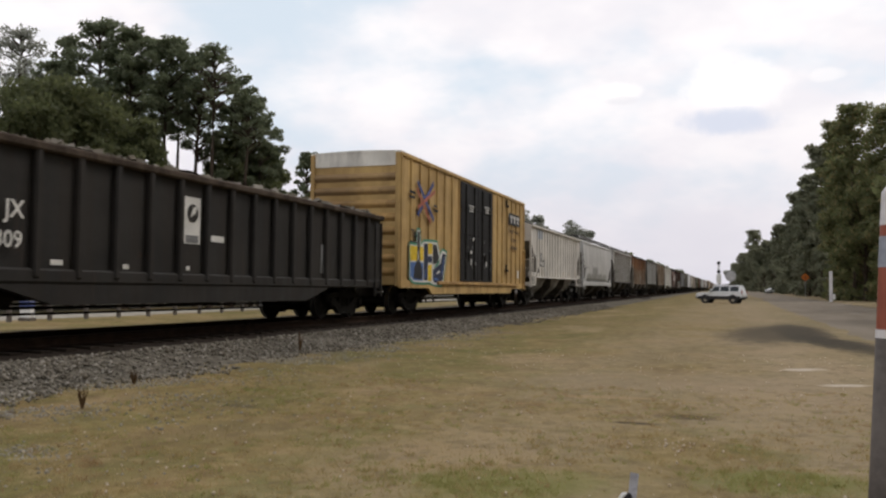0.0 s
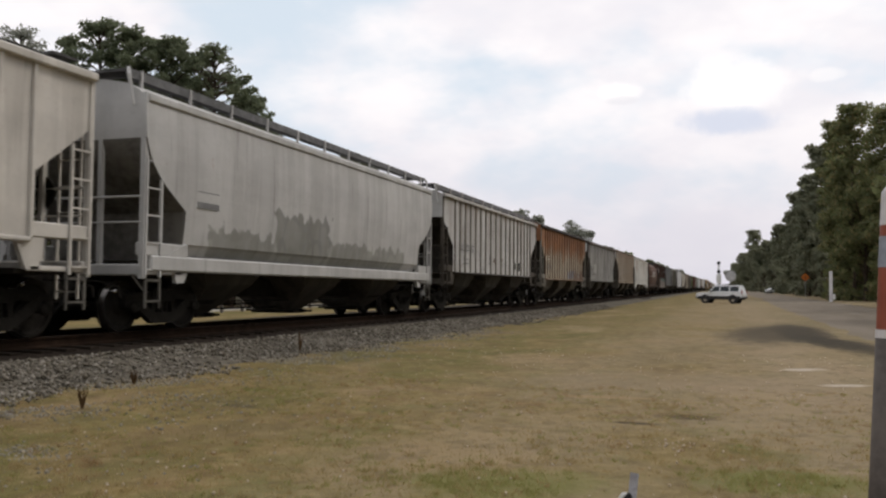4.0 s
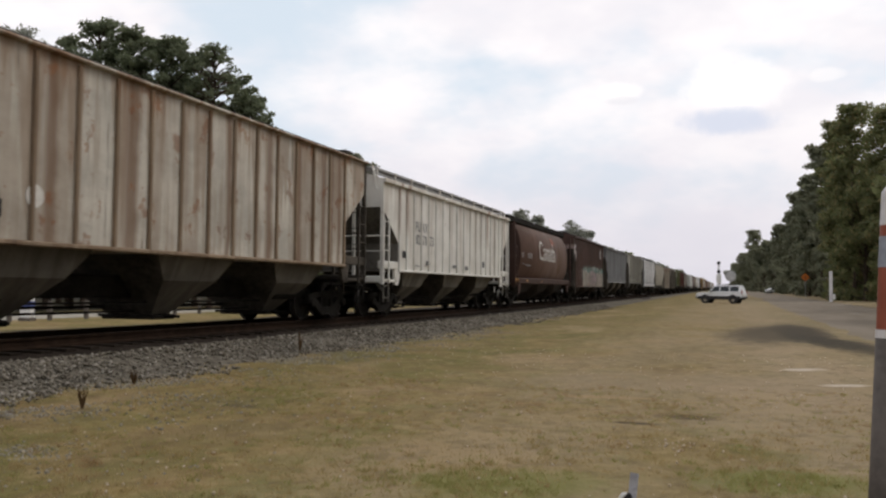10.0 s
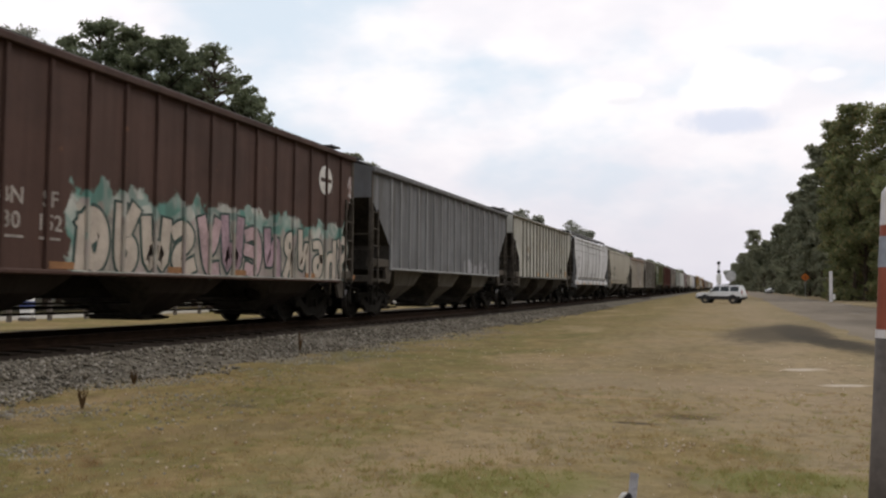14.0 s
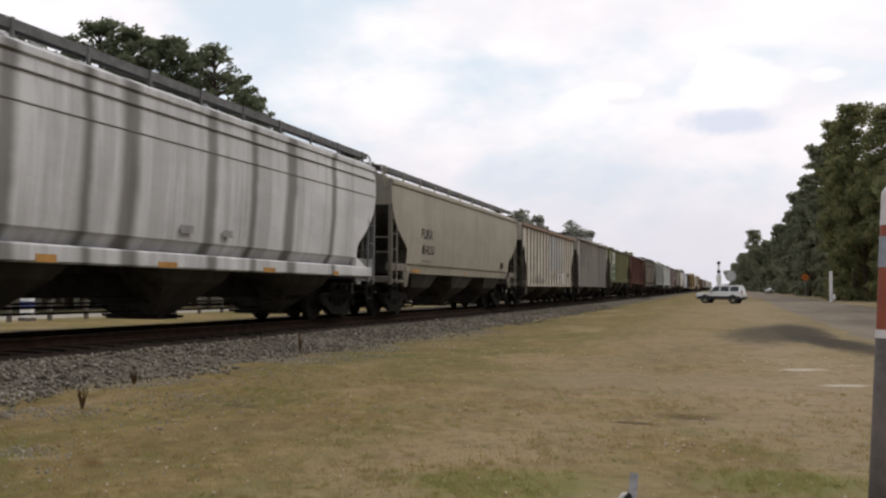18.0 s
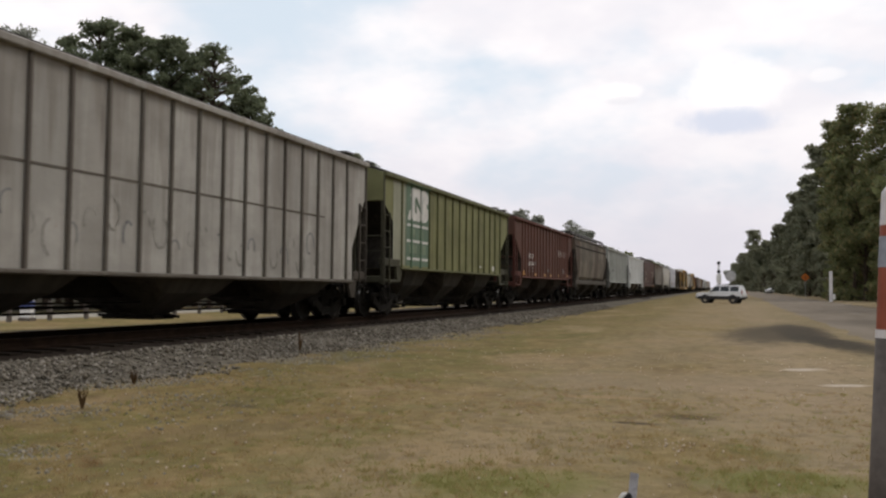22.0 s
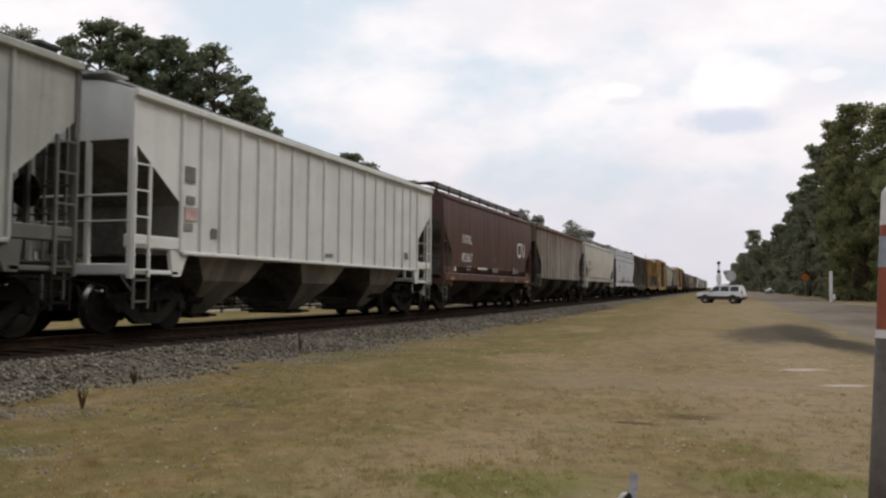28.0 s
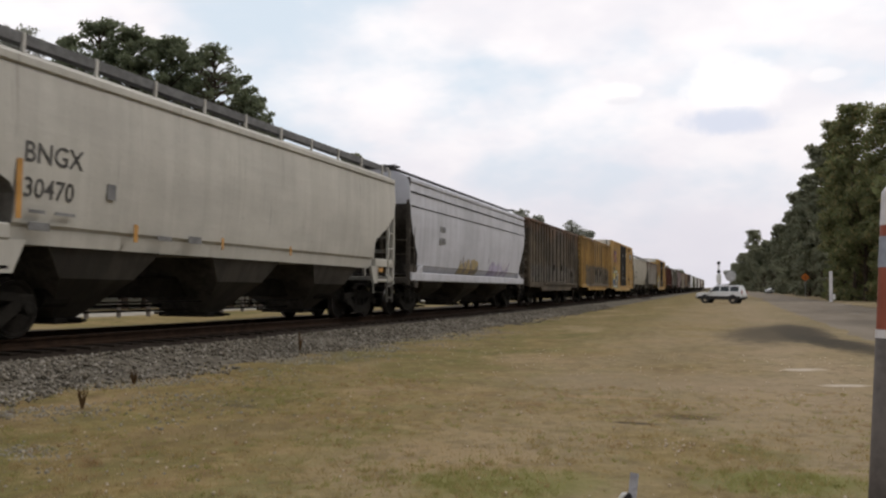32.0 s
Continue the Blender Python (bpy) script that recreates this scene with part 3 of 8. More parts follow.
def running_gear(car, half, truck_in):
    """Two trucks, a centre sill and the couplers."""
    for sy in (-1, 1):
        tr = part("truck", BOLSTER, None, car)
        tr.location = (0, sy * (half - truck_in), 0)
        for sx in (-1, 1):
            f = part("side_frame", SIDE_FRAME, None, tr)
            f.location = (sx * 1.0, 0, 0)
        for y in (-0.36, 0.36):
            part("brake_beam", BRAKE_BEAM, None, tr).location = (0, y, 0)
        for y in (-0.89, 0.89):
            w = part("wheelset", WHEELSET, None, tr, "dark wheelset with polished treads")
            w.location = (0, y, 0.457)
            wheels.append((w, car))
            c = part("bearing_cap", CAP, None, tr)
            c.location = (1.08, y, 0.457)
        k = part("coupler", COUPLER, None, car)
        k.location = (0, sy * half, 0)
        if sy > 0:
            k.rotation_euler = (0, 0, math.pi)
        c = part("release_handle", GLINT_DISC, None, car, "small bright disc added for a glint")
        c.location = (1.10, sy * (half - (1.5 if sy > 0 else 0.5)), 0.83 if sy > 0 else 0.73)
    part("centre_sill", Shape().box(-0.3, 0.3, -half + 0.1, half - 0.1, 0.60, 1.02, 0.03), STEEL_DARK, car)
    a, b = -half + truck_in, half - truck_in
    for x, z, r in ((0.62, 0.60, 0.022), (-0.55, 0.50, 0.03), (0.15, 0.42, 0.025)):
        part("brake_rod", Shape().tube([(x, a - 0.6, z), (x * 0.9, a + 2.0, z - 0.08), (x * 0.9, b - 2.0, z - 0.08), (x, b + 0.6, z)], r, 6), STEEL_DARK, car)
    part("air_reservoir", Shape().disc_stack([(-0.62, 0.05), (-0.58, 0.15), (-0.5, 0.19), (0.5, 0.19), (0.58, 0.15), (0.62, 0.05)], 12, "y").moved(Matrix.Translation((0.75, b - 1.9, 0.72))), STEEL_DARK, car)
    part("brake_cylinder", Shape().disc_stack([(-0.3, 0.16), (0.25, 0.16), (0.3, 0.05), (0.75, 0.04)], 10, "y").moved(Matrix.Translation((0.7, a + 1.75, 0.62))), STEEL_DARK, car)
    for sy in (-1, 1):
        part("uncoupling_lever", Shape().tube([(0.1, sy * (half - 0.25), 0.92), (0.9, sy * (half - 0.3), 0.90), (1.35, sy * (half - 0.32), 0.80), (1.38, sy * (half - 0.32), 0.62)], 0.018, 5), STEEL_MID, car)
        part("air_hose", Shape().tube([(0.32, sy * (half - 0.3), 0.72), (0.34, sy * (half - 0.1), 0.5), (0.28, sy * (half + 0.02), 0.36)], 0.03, 6), RUBBER, car)


def loft(section, ends):
    """A closed body: section is (x, z) from bottom to top of the camera side; ends(z) gives the half length at that height."""
    s = Shape()
    vs = []
    for x, z in section:
        e = ends(z)
        vs += [(x, -e, z), (x, e, z), (-x, e, z), (-x, -e, z)]
    n = len(section)
    fs = []
    for i in range(n - 1):
        a, b = 4 * i, 4 * (i + 1)
        for k in range(4):
            fs.append((a + k, a + (k + 1) % 4, b + (k + 1) % 4, b + k))
    fs += [(3, 2, 1, 0), tuple(4 * (n - 1) + k for k in range(4))]
    return s.add(vs, fs)


def grime_shade_ends(me, z_below, pale=False):
    """The slope sheets and lower ends of a hopper: road grime and the recess's shade in one colour."""
    me.materials.append(GRIME_PALE if pale else GRIME)
    for p in me.polygons:
        if abs(p.normal.y) > 0.35 and p.center.z < z_below:
            p.material_index = 1
    return me


def ladder(x, y, z0, z1, w, along="y", rail=0.05, rung=0.028):
    s = Shape()
    d = (0, w / 2, 0) if along == "y" else (w / 2, 0, 0)
    for k in (-1, 1):
        s.bar((x + k * d[0], y + k * d[1], z0), (x + k * d[0], y + k * d[1], z1), rail, rail, (1, 0, 0))
    n = max(2, int((z1 - z0) / 0.38))
    for i in range(n):
        z = z0 + 0.12 + i * (z1 - z0 - 0.2) / max(1, n - 1)
        s.bar((x - d[0], y - d[1], z), (x + d[0], y + d[1], z), rung)
    return s


def end_profile(half, cut, z_low, z_high, round_=0.0):
    def e(z):
        if z >= z_high:
            return half
        if z <= z_low:
            return half - cut
        f = (z - z_low) / (z_high - z_low)
        f = f + round_ * math.sin(f * math.pi) * 0.25
        return half - cut + cut * f
    return e


def rib_line(count, inner, mid):
    """Where the ribs of a side stand: eighteen ribs have wide panels in the middle and narrow ones at the ends."""
    if count != 18:
        even = [mid - inner + 0.06 + i * (2 * inner - 0.12) / (count - 1) for i in range(-1, count + 1)]
        return [y for y in even if abs(y) < inner]
    arm = [0.435]
    for step in (0.83, 0.79, 0.76, 0.72, 0.71, 0.70, 0.65, 0.62):
        arm.append(arm[-1] + step)
    return [mid - a for a in arm[::-1]] + [mid + a for a in arm]


BAYS = {}                       # middle of each panel between two ribs, car by car


def write_panels(car, groups, size, mat, y, z):
    """Groups of characters, one to a panel between two ribs, from the panel nearest to y on."""
    mids = BAYS[car.name]
    k = min(range(len(mids)), key=lambda i: abs(mids[i] - y))
    for i, words in enumerate(groups):
        write(car, words, size, mat, mids[min(len(mids) - 1, k + i)], z, 1.546)


def flank(z, sill, eave):
    """How far the side of a smooth hopper stands out at height z."""
    f = (z - sill - 0.3) / (eave - sill - 0.55)
    return 1.46 + 0.14 * math.sin(f * math.pi * 0.62 + 0.35) + 0.006


def wrapped(me, reach):
    """Lays flat lettering onto a rounded side: reach(z) is how far that side stands out."""
    bm = bmesh.new()
    bm.from_mesh(me)
    bmesh.ops.triangulate(bm, faces=bm.faces[:])
    bmesh.ops.subdivide_edges(bm, edges=[e for e in bm.edges if e.calc_length() > 0.12], cuts=3, use_grid_fill=True)
    low = min(v.co.x for v in bm.verts)
    for v in bm.verts:
        v.co.x = reach(v.co.z) + (v.co.x - low) * 0.3
    bm.to_mesh(me)
    bm.free()
    return me


def write_round(car, words, size, mat, y, z, reach, label="painted lettering", bold=0.012):
    part("lettering", wrapped(text_mesh(words, size, mat, Matrix.Translation((1.6, y, z)) @ LETTER, bold), reach), None, car, label)


def write(car, words, size, mat, y, z, x, label="painted lettering", bold=0.012, slant=0.0):
    part("lettering", text_mesh(words, size, mat, Matrix.Translation((x, y, z)) @ LETTER, bold, slant), None, car, label)


def bars(car, mat, rows, x, label="small unreadable stencils"):
    """Unreadable stencils: rows of (y0, y1, z0, z1)."""
    for y0, y1, z0, z1 in rows:
        part("stencil", Shape().box(x - 0.004, x + 0.004, y0, y1, z0, z1), mat, car, label)


def ribbon(pts, wide, x, thick=0.003):
    """A flat painted stroke along a line of (y, z) points."""
    p = [Vector(q) for q in pts]
    closed = (p[0] - p[-1]).length < 1e-6
    if not closed:
        p[0] = p[0] + (p[0] - p[1]).normalized() * wide * 0.4
        p[-1] = p[-1] + (p[-1] - p[-2]).normalized() * wide * 0.4
    s, n = Shape(), len(p)
    for k in range(n):
        a = p[k] - p[k - 1 if k else (n - 2 if closed else 0)]
        b = p[(k + 1) if k < n - 1 else (1 if closed else k)] - p[k]
        a, b = (a if a.length > 1e-6 else b).normalized(), (b if b.length > 1e-6 else a).normalized()
        m = a + b
        m = m.normalized() if m.length > 0.1 else b
        off = Vector((-m.y, m.x)) * (wide / 2) * min(1.5, 1 / max(0.3, m.dot(b)))
        for q in (p[k] + off, p[k] - off):
            s.v += [(x, q.x, q.y), (x + thick, q.x, q.y)]
    for k in range(n - 1):
        i, j = 4 * k, 4 * k + 4
        s.f += [(i + 1, i + 3, j + 3, j + 1), (i, j, j + 2, i + 2), (i, i + 1, j + 1, j), (i + 2, j + 2, j + 3, i + 3)]
    return s


GLYPHS = {
    "a": [[(0.9, 0.75), (0.55, 1.0), (0.15, 0.8), (0.05, 0.4), (0.25, 0.05), (0.65, 0.1), (0.85, 0.45), (0.5, 0.6)], [(0.85, 0.8), (0.95, 0.0)]],
    "r": [[(0.25, 0.0), (0.2, 1.0), (0.75, 0.95), (0.8, 0.6), (0.35, 0.5), (0.85, 0.0)]],
    "m": [[(0.0, 0.0), (0.15, 1.0), (0.5, 0.4), (0.85, 1.0), (1.0, 0.0)]],
    "s": [[(0.95, 0.85), (0.55, 1.0), (0.12, 0.82), (0.25, 0.58), (0.8, 0.42), (0.88, 0.15), (0.45, 0.0), (0.02, 0.12)]],
    "y": [[(0.05, 1.0), (0.3, 0.5), (0.6, 0.45), (0.95, 1.0)], [(0.95, 1.0), (0.6, 0.0), (0.1, 0.05)]],
    "c": [[(0.9, 0.9), (0.35, 1.0), (0.05, 0.5), (0.35, 0.0), (0.9, 0.1)], [(0.45, 0.5), (0.95, 0.45)]],
    "h": [[(0.15, 0.0), (0.1, 1.0)], [(0.15, 0.5), (0.6, 0.62), (0.85, 0.4), (0.85, 0.0)]],
    "n": [[(0.1, 0.0), (0.15, 1.0), (0.8, 0.1), (0.9, 1.0)]],
    "o": [[(0.5, 1.0), (0.1, 0.7), (0.1, 0.3), (0.5, 0.0), (0.9, 0.3), (0.9, 0.7), (0.5, 1.0)]],
    "e": [[(0.15, 0.5), (0.85, 0.55), (0.75, 0.95), (0.3, 0.95), (0.08, 0.5), (0.3, 0.05), (0.85, 0.1)]],
}


def spray(car, words, y0, y1, z0, z1, x, fill, line, wide=0.26, edge=0.055, label="bubble letter of spray-painted graffiti"):
    """Fat spray-painted forms that spell nothing, filled and outlined; fill: one material or several in turn."""
    fills = fill if isinstance(fill, (list, tuple)) else [fill]
    step = (y1 - y0) / len(words)
    for k, ch in enumerate(words):
        rise = 0.10 * math.sin(k * 1.9)
        for turn, strokes in enumerate(GLYPHS[ch]):
            pts = [((1 - a) if k % 3 != 1 else a, (1 - b) if k % 3 != 0 else b) for a, b in strokes]
            pts = [(y0 + step * (k + 0.14 + 0.72 * a), z0 + (z1 - z0 + rise) * b) for a, b in pts]
            for _ in range(2):
                cut = [pts[0]]
                for (a, b), (c, d) in zip(pts, pts[1:]):
                    cut += [(a * 0.75 + c * 0.25, b * 0.75 + d * 0.25), (a * 0.25 + c * 0.75, b * 0.25 + d * 0.75)]
                pts = cut + [pts[-1]]
            if line:
                out = part("graffiti_outline", ribbon(pts, wide + 2 * edge, x + 0.0008 * turn, 0.002), line, car, "dark outline of a sprayed letter")
                part("graffiti_fill", ribbon(pts, wide, x + 0.004 + 0.0008 * turn, 0.002), fills[k % len(fills)], out, label)
            else:
                part("graffiti_stroke", ribbon(pts, wide, x + 0.0008 * turn, 0.002), fills[k % len(fills)], car, label)


def hopper(label, length, coat, under, ribs=14, eave=4.12, sill=1.15, cut=1.75, smooth=False, flare=False, tube=False,
           deck="low", deck_mat=None, rib_mat=None, frame_mat=None, bays=3, wide=1.54, zlow=2.0, iron=None, dirty_end=False, placard=False, sill_mat=None, chord=0.13, rib_mid=0.0, truck_in=1.92, bracket_mat=None):
    """A covered hopper car with its parts."""
    car = thing("covered_hopper_car", label, "train car", group="cars of the freight train")
    half = length / 2 - 0.62
    cut *= 0.8
    rib_mat, frame_mat, deck_mat = rib_mat or coat, frame_mat or coat, deck_mat or BOARD
    iron = iron or IRON
    e = end_profile(half, cut, zlow, eave - 0.82, 0.9 if smooth else 0.0)
    if tube:
        sec = []
        for i in range(15):
            a = -0.52 * math.pi * 0.82 + i / 14 * (0.52 * math.pi * 0.82 + 0.46 * math.pi)
            sec.append((1.56 * math.cos(a) ** 0.45 if math.cos(a) > 0 else 0.05, 2.62 + 1.62 * math.sin(a)))
        sec = [(max(0.35, x), z) for x, z in sec if z > 1.02]
        body = loft(sec, lambda z: half - 1.22)
        me = body.mesh("body", coat)
        me.materials.append(frame_mat)
        for p in me.polygons:
            p.material_index = 1 if abs(p.normal.y) > 0.5 else 0
            p.use_smooth = abs(p.normal.y) < 0.5
        part("body", me, None, car)
        for sy in (-1, 1):
            part("end_cover", Shape().box(-1.0, 1.0, *sorted((sy * (half - 1.25), sy * (half - 0.1))), 4.02, 4.16, 0.03), STEEL_MID, car)
            for sx in (-1, 1):
                part("end_gusset", Shape().prism([(sy * (half - 0.2), 1.2), (sy * (half - 1.2), 1.2), (sy * (half - 1.2), 2.3)], *sorted((sx * 0.9, sx * 0.97))), frame_mat, car)
        part("roof", Shape().box(-1.05, 1.05, -half + 1.22, half - 1.22, 4.08, 4.26, 0.05), coat, car)
        part("roof_walk_edge", Shape().box(0.98, 1.16, -half + 0.12, half - 0.12, 4.12, 4.40, 0.02).box(-1.16, -0.98, -half + 0.12, half - 0.12, 4.12, 4.40, 0.02), STEEL_MID, car)
        eave = 4.1
    elif smooth:
        sec = [(1.30 if flare else 1.42, sill), (1.46, sill + 0.25)]
        for i in range(9):
            f = i / 8
            sec.append((1.46 + 0.14 * math.sin(f * math.pi * 0.62 + 0.35), sill + 0.3 + f * (eave - sill - 0.55)))
        sec += [(1.53, eave - 0.14), (1.42, eave), (1.15, eave + 0.13), (0.7, eave + 0.22), (0.3, eave + 0.25)]
        rows = []
        for (x0, z0), (x1, z1) in zip(sec, sec[1:]):
            n = max(1, int((z1 - z0) / 0.12))
            rows += [(x0 + (x1 - x0) * k / n, z0 + (z1 - z0) * k / n) for k in range(n)]
        body = loft(rows + [sec[-1]], e)
        part("body", grime_shade_ends(body.mesh("body", coat), eave + 1 if dirty_end else eave - 0.84, iron is coat), None, car)
        part("top_chord", Shape().box(1.49, 1.60, -half + 0.05, half - 0.05, eave - 0.20, eave - 0.06, 0.02).box(-1.60, -1.49, -half + 0.05, half - 0.05, eave - 0.20, eave - 0.06, 0.02), frame_mat, car)
    else:
        zs = [sill, sill + 0.2, zlow, zlow + 0.01, eave - 0.83, eave - 0.82, eave]
        body = loft([(wide, z) for z in zs] + [(wide - 0.25, eave + 0.10), (0.9, eave + 0.2), (0.3, eave + 0.26)], e)
        part("body", grime_shade_ends(body.mesh("body", coat), eave + 1 if dirty_end else eave - 0.84, iron is coat), None, car)
        inner = half - cut
        for y in rib_line(ribs, inner, rib_mid):
            for sx in (-1, 1):
                a, b = sorted((sx * (wide - 0.02), sx * (wide + 0.052)))
                part("rib", Shape().box(a, b, y - 0.038, y + 0.038, sill + 0.02, eave - 0.07, 0.015), rib_mat, car)
        for sx in (-1, 1):
            a, b = sorted((sx * (wide - 0.03), sx * (wide + 0.10)))
            part("top_chord", Shape().box(a, b, -half, half, eave + 0.03 - chord, eave + 0.03, 0.02), frame_mat, car)
            part("side_sill", Shape().box(*sorted((sx * (wide - 0.03), sx * (wide + 0.066))), -inner, inner, sill - 0.03, sill + 0.05, 0.02), sill_mat or rib_mat, car)
    # ends: corner posts, ladders, end sills, slope sheet braces
    x_side = wide + 0.03
    for sy in (-1, 1):
        y = sy * (half - 0.05)
        for sx in (-1, 1):
            part("corner_post", Shape().bar((sx * (wide - 0.02), y, 0.95), (sx * (wide - 0.02), y, eave - 0.05), 0.095, 0.095, (1, 0, 0)), iron, car)
            part("ladder", ladder(sx * x_side, sy * (half - 0.26), 0.98, eave - 1.15, 0.40, "y", 0.046, 0.028), iron, car)
            part("step", ladder(sx * (x_side - 0.02), sy * (half - 0.30), 0.44, 1.0, 0.38, "y", 0.036, 0.036), GRIME_PALE if iron is coat else STEEL_MID, car)
            part("step_brace", Shape().bar((sx * (x_side - 0.03), sy * (half - 0.08), 0.74), (sx * (x_side - 0.20), sy * (half + 0.02), 1.02), 0.03), GRIME_PALE if iron is coat else STEEL_MID, car)
            part("platform_edge", Shape().box(*sorted((sx * (wide - 0.10), sx * (wide + 0.0))), *sorted((sy * (half - cut + 0.05), sy * half)), 1.02, 1.10, 0.015), iron, car)
            part("end_sill", Shape().box(*sorted((sx * (wide - 0.14), sx * (wide + 0.02))), *sorted((sy * (half - cut + 0.05), sy * half)), sill + 0.05, sill + 0.28, 0.02), iron, car)
            part("jacking_pad", Shape().prism([(sy * (half - cut - 0.25), sill + 0.06), (sy * (half - cut + 0.30), sill + 0.06), (sy * (half - cut + 0.22), sill - 0.42), (sy * (half - cut - 0.02), sill - 0.42)],
                                              *sorted((sx * (wide - 0.08), sx * (wide - 0.0)))), iron, car)
            part("end_post", Shape().bar((sx * 0.62, sy * (half - 0.06), 1.05), (sx * 0.62, sy * (half - 0.04), eave - 0.80), 0.08, 0.08, (1, 0, 0)), iron, car)
        part("end_beam", Shape().box(-wide, wide, *sorted((sy * (half - 0.16), sy * half)), 1.0, 1.2, 0.025), iron, car)
        for z, r in ((2.36, 0.024), (1.92, 0.018)):
            part("end_grab_bar", Shape().tube([(-wide + 0.04, sy * (half + 0.0), z), (wide - 0.04, sy * (half + 0.0), z)], r, 6), iron, car)
        part("end_platform", Shape().box(-1.4, 1.4, *sorted((sy * (half - cut - 0.1), sy * (half - 0.12))), 0.98, 1.06), STEEL_DARK, car)
        part("end_ladder", ladder(sy * 1.1, sy * (half + 0.02), 0.6, eave - 0.4, 0.42, "x", 0.035, 0.022), iron, car)
    part("brake_wheel", Shape().disc_stack([(half - 0.02, 0.28), (half + 0.03, 0.28)], 14, "y").moved(Matrix.Translation((0.55, 0, 2.3))), STEEL_MID, car)
    if placard:
        pl = part("end_placard", Shape().box(0.80, 1.46, -half - 0.03, -half - 0.012, eave - 0.66, eave - 0.08), WHITE_PAINT, car, "white placard on the car end")
        for k in range(2):
            part("placard_bar", Shape().box(0.90, 1.36, -half - 0.036, -half - 0.031, eave - 0.34 - k * 0.2, eave - 0.22 - k * 0.2), GREY_INK, pl)
    # outlets below the floor
    inner = half - cut
    stand = rib_line(ribs, inner, rib_mid) if ribs > 1 else []
    BAYS[car.name] = [(a + b) / 2 for a, b in zip(stand, stand[1:])]
    span = (2 * inner) / bays
    low = 0.27
    for i in range(bays):
        c = -inner + span * (i + 0.5)
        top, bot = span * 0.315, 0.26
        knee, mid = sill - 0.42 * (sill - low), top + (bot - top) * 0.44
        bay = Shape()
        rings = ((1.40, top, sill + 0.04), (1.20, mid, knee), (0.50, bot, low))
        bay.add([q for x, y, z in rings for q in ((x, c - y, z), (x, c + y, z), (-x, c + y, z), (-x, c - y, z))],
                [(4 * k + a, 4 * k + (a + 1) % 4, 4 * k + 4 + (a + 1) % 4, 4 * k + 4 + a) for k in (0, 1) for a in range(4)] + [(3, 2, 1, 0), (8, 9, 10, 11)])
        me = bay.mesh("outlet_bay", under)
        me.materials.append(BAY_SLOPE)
        # faces along the track: one colour for their grime and their shade
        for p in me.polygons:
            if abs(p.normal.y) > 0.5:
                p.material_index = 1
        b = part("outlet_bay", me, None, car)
        part("outlet_gate", Shape().box(-0.62, 0.62, c - bot - 0.06, c + bot + 0.06, low - 0.09, low + 0.01, 0.02), STEEL_DARK, b)
        part("gate_shaft", Shape().tube([(-0.95, c, low - 0.03), (0.95, c, low - 0.03)], 0.03, 6), STEEL_MID, b)
    if flare:
        for sx in (-1, 1):
            a, b = sorted((sx * 1.42, sx * 1.60))
            part("side_sill", Shape().box(a, b, -half + 0.2, half - 0.2, sill - 0.22, sill + 0.06, 0.03), frame_mat, car)
            for sy in (-1, 1):
                part("sill_foot", Shape().prism([(sy * (half - 0.15), sill - 0.20), (sy * (half - 1.25), sill - 0.20), (sy * (half - 1.25), sill + 0.30), (sy * (half - 0.95), sill + 0.20)], a + 0.02, b - 0.02), frame_mat, car)
    # roof walkway and hatches
    top = eave + (0.26 if not tube else 0.22)
    n = 7 if deck == "high" else 5
    for i in range(n):
        y = -half + 1.3 + i * (2 * half - 2.6) / (n - 1)
        part("hatch", Shape().disc_stack([(top - 0.02, 0.36), (top + 0.09, 0.36), (top + 0.14, 0.28), (top + 0.15, 0.08)], 14, "z").moved(Matrix.Translation((0, y, 0))), coat, car)
    if deck == "high":
        for sx in (-1, 1):
            part("running_board", Shape().box(*sorted((sx * 0.75, sx * 1.22)), -half - 0.1, half + 0.1, top + 0.06, top + 0.10), deck_mat, car)
            solid = deck_mat is BOARD
            m = 11
            for i in range(m):
                y = -half + 0.25 + i * (2 * half - 0.5) / (m - 1)
                part("board_bracket", Shape().bar((sx * 1.25, y, eave - 0.02), (sx * 1.25, y, top + 0.12), 0.05, 0.05, (1, 0, 0)), bracket_mat or frame_mat, car)
            part("board_edge", Shape().box(*sorted((sx * 1.22, sx * 1.25)), -half - 0.1, half + 0.1, top - 0.05 if solid else top + 0.05, top + 0.11), BOARD_SIDE if solid else deck_mat, car)
            if not solid:
                part("lower_rail", Shape().tube([(sx * 1.27, -half + 0.1, top - 0.07), (sx * 1.27, half - 0.1, top - 0.07)], 0.016, 5), deck_mat, car)
        for sy in (-1, 1):
            part("end_grab", Shape().tube([(1.25, sy * (half + 0.1), top + 0.1), (1.32, sy * (half + 0.16), top - 0.02), (1.38, sy * (half + 0.1), eave - 0.3)], 0.035, 6), frame_mat, car)
            part("crossover", Shape().box(-1.2, 1.2, *sorted((sy * (half - 0.35), sy * (half + 0.12))), top + 0.05, top + 0.09), deck_mat, car)
    else:
        part("running_board", Shape().box(0.42, 0.82, -half - 0.15, half + 0.15, top + 0.05, top + 0.09).box(-0.82, -0.42, -half - 0.15, half + 0.15, top + 0.05, top + 0.09), deck_mat, car)
        for sy in (-1, 1):
            part("crossover", Shape().box(-1.1, 1.1, *sorted((sy * (half - 0.4), sy * (half + 0.12))), top + 0.04, top + 0.08), deck_mat, car)
    running_gear(car, length / 2, truck_in)
    return car, half


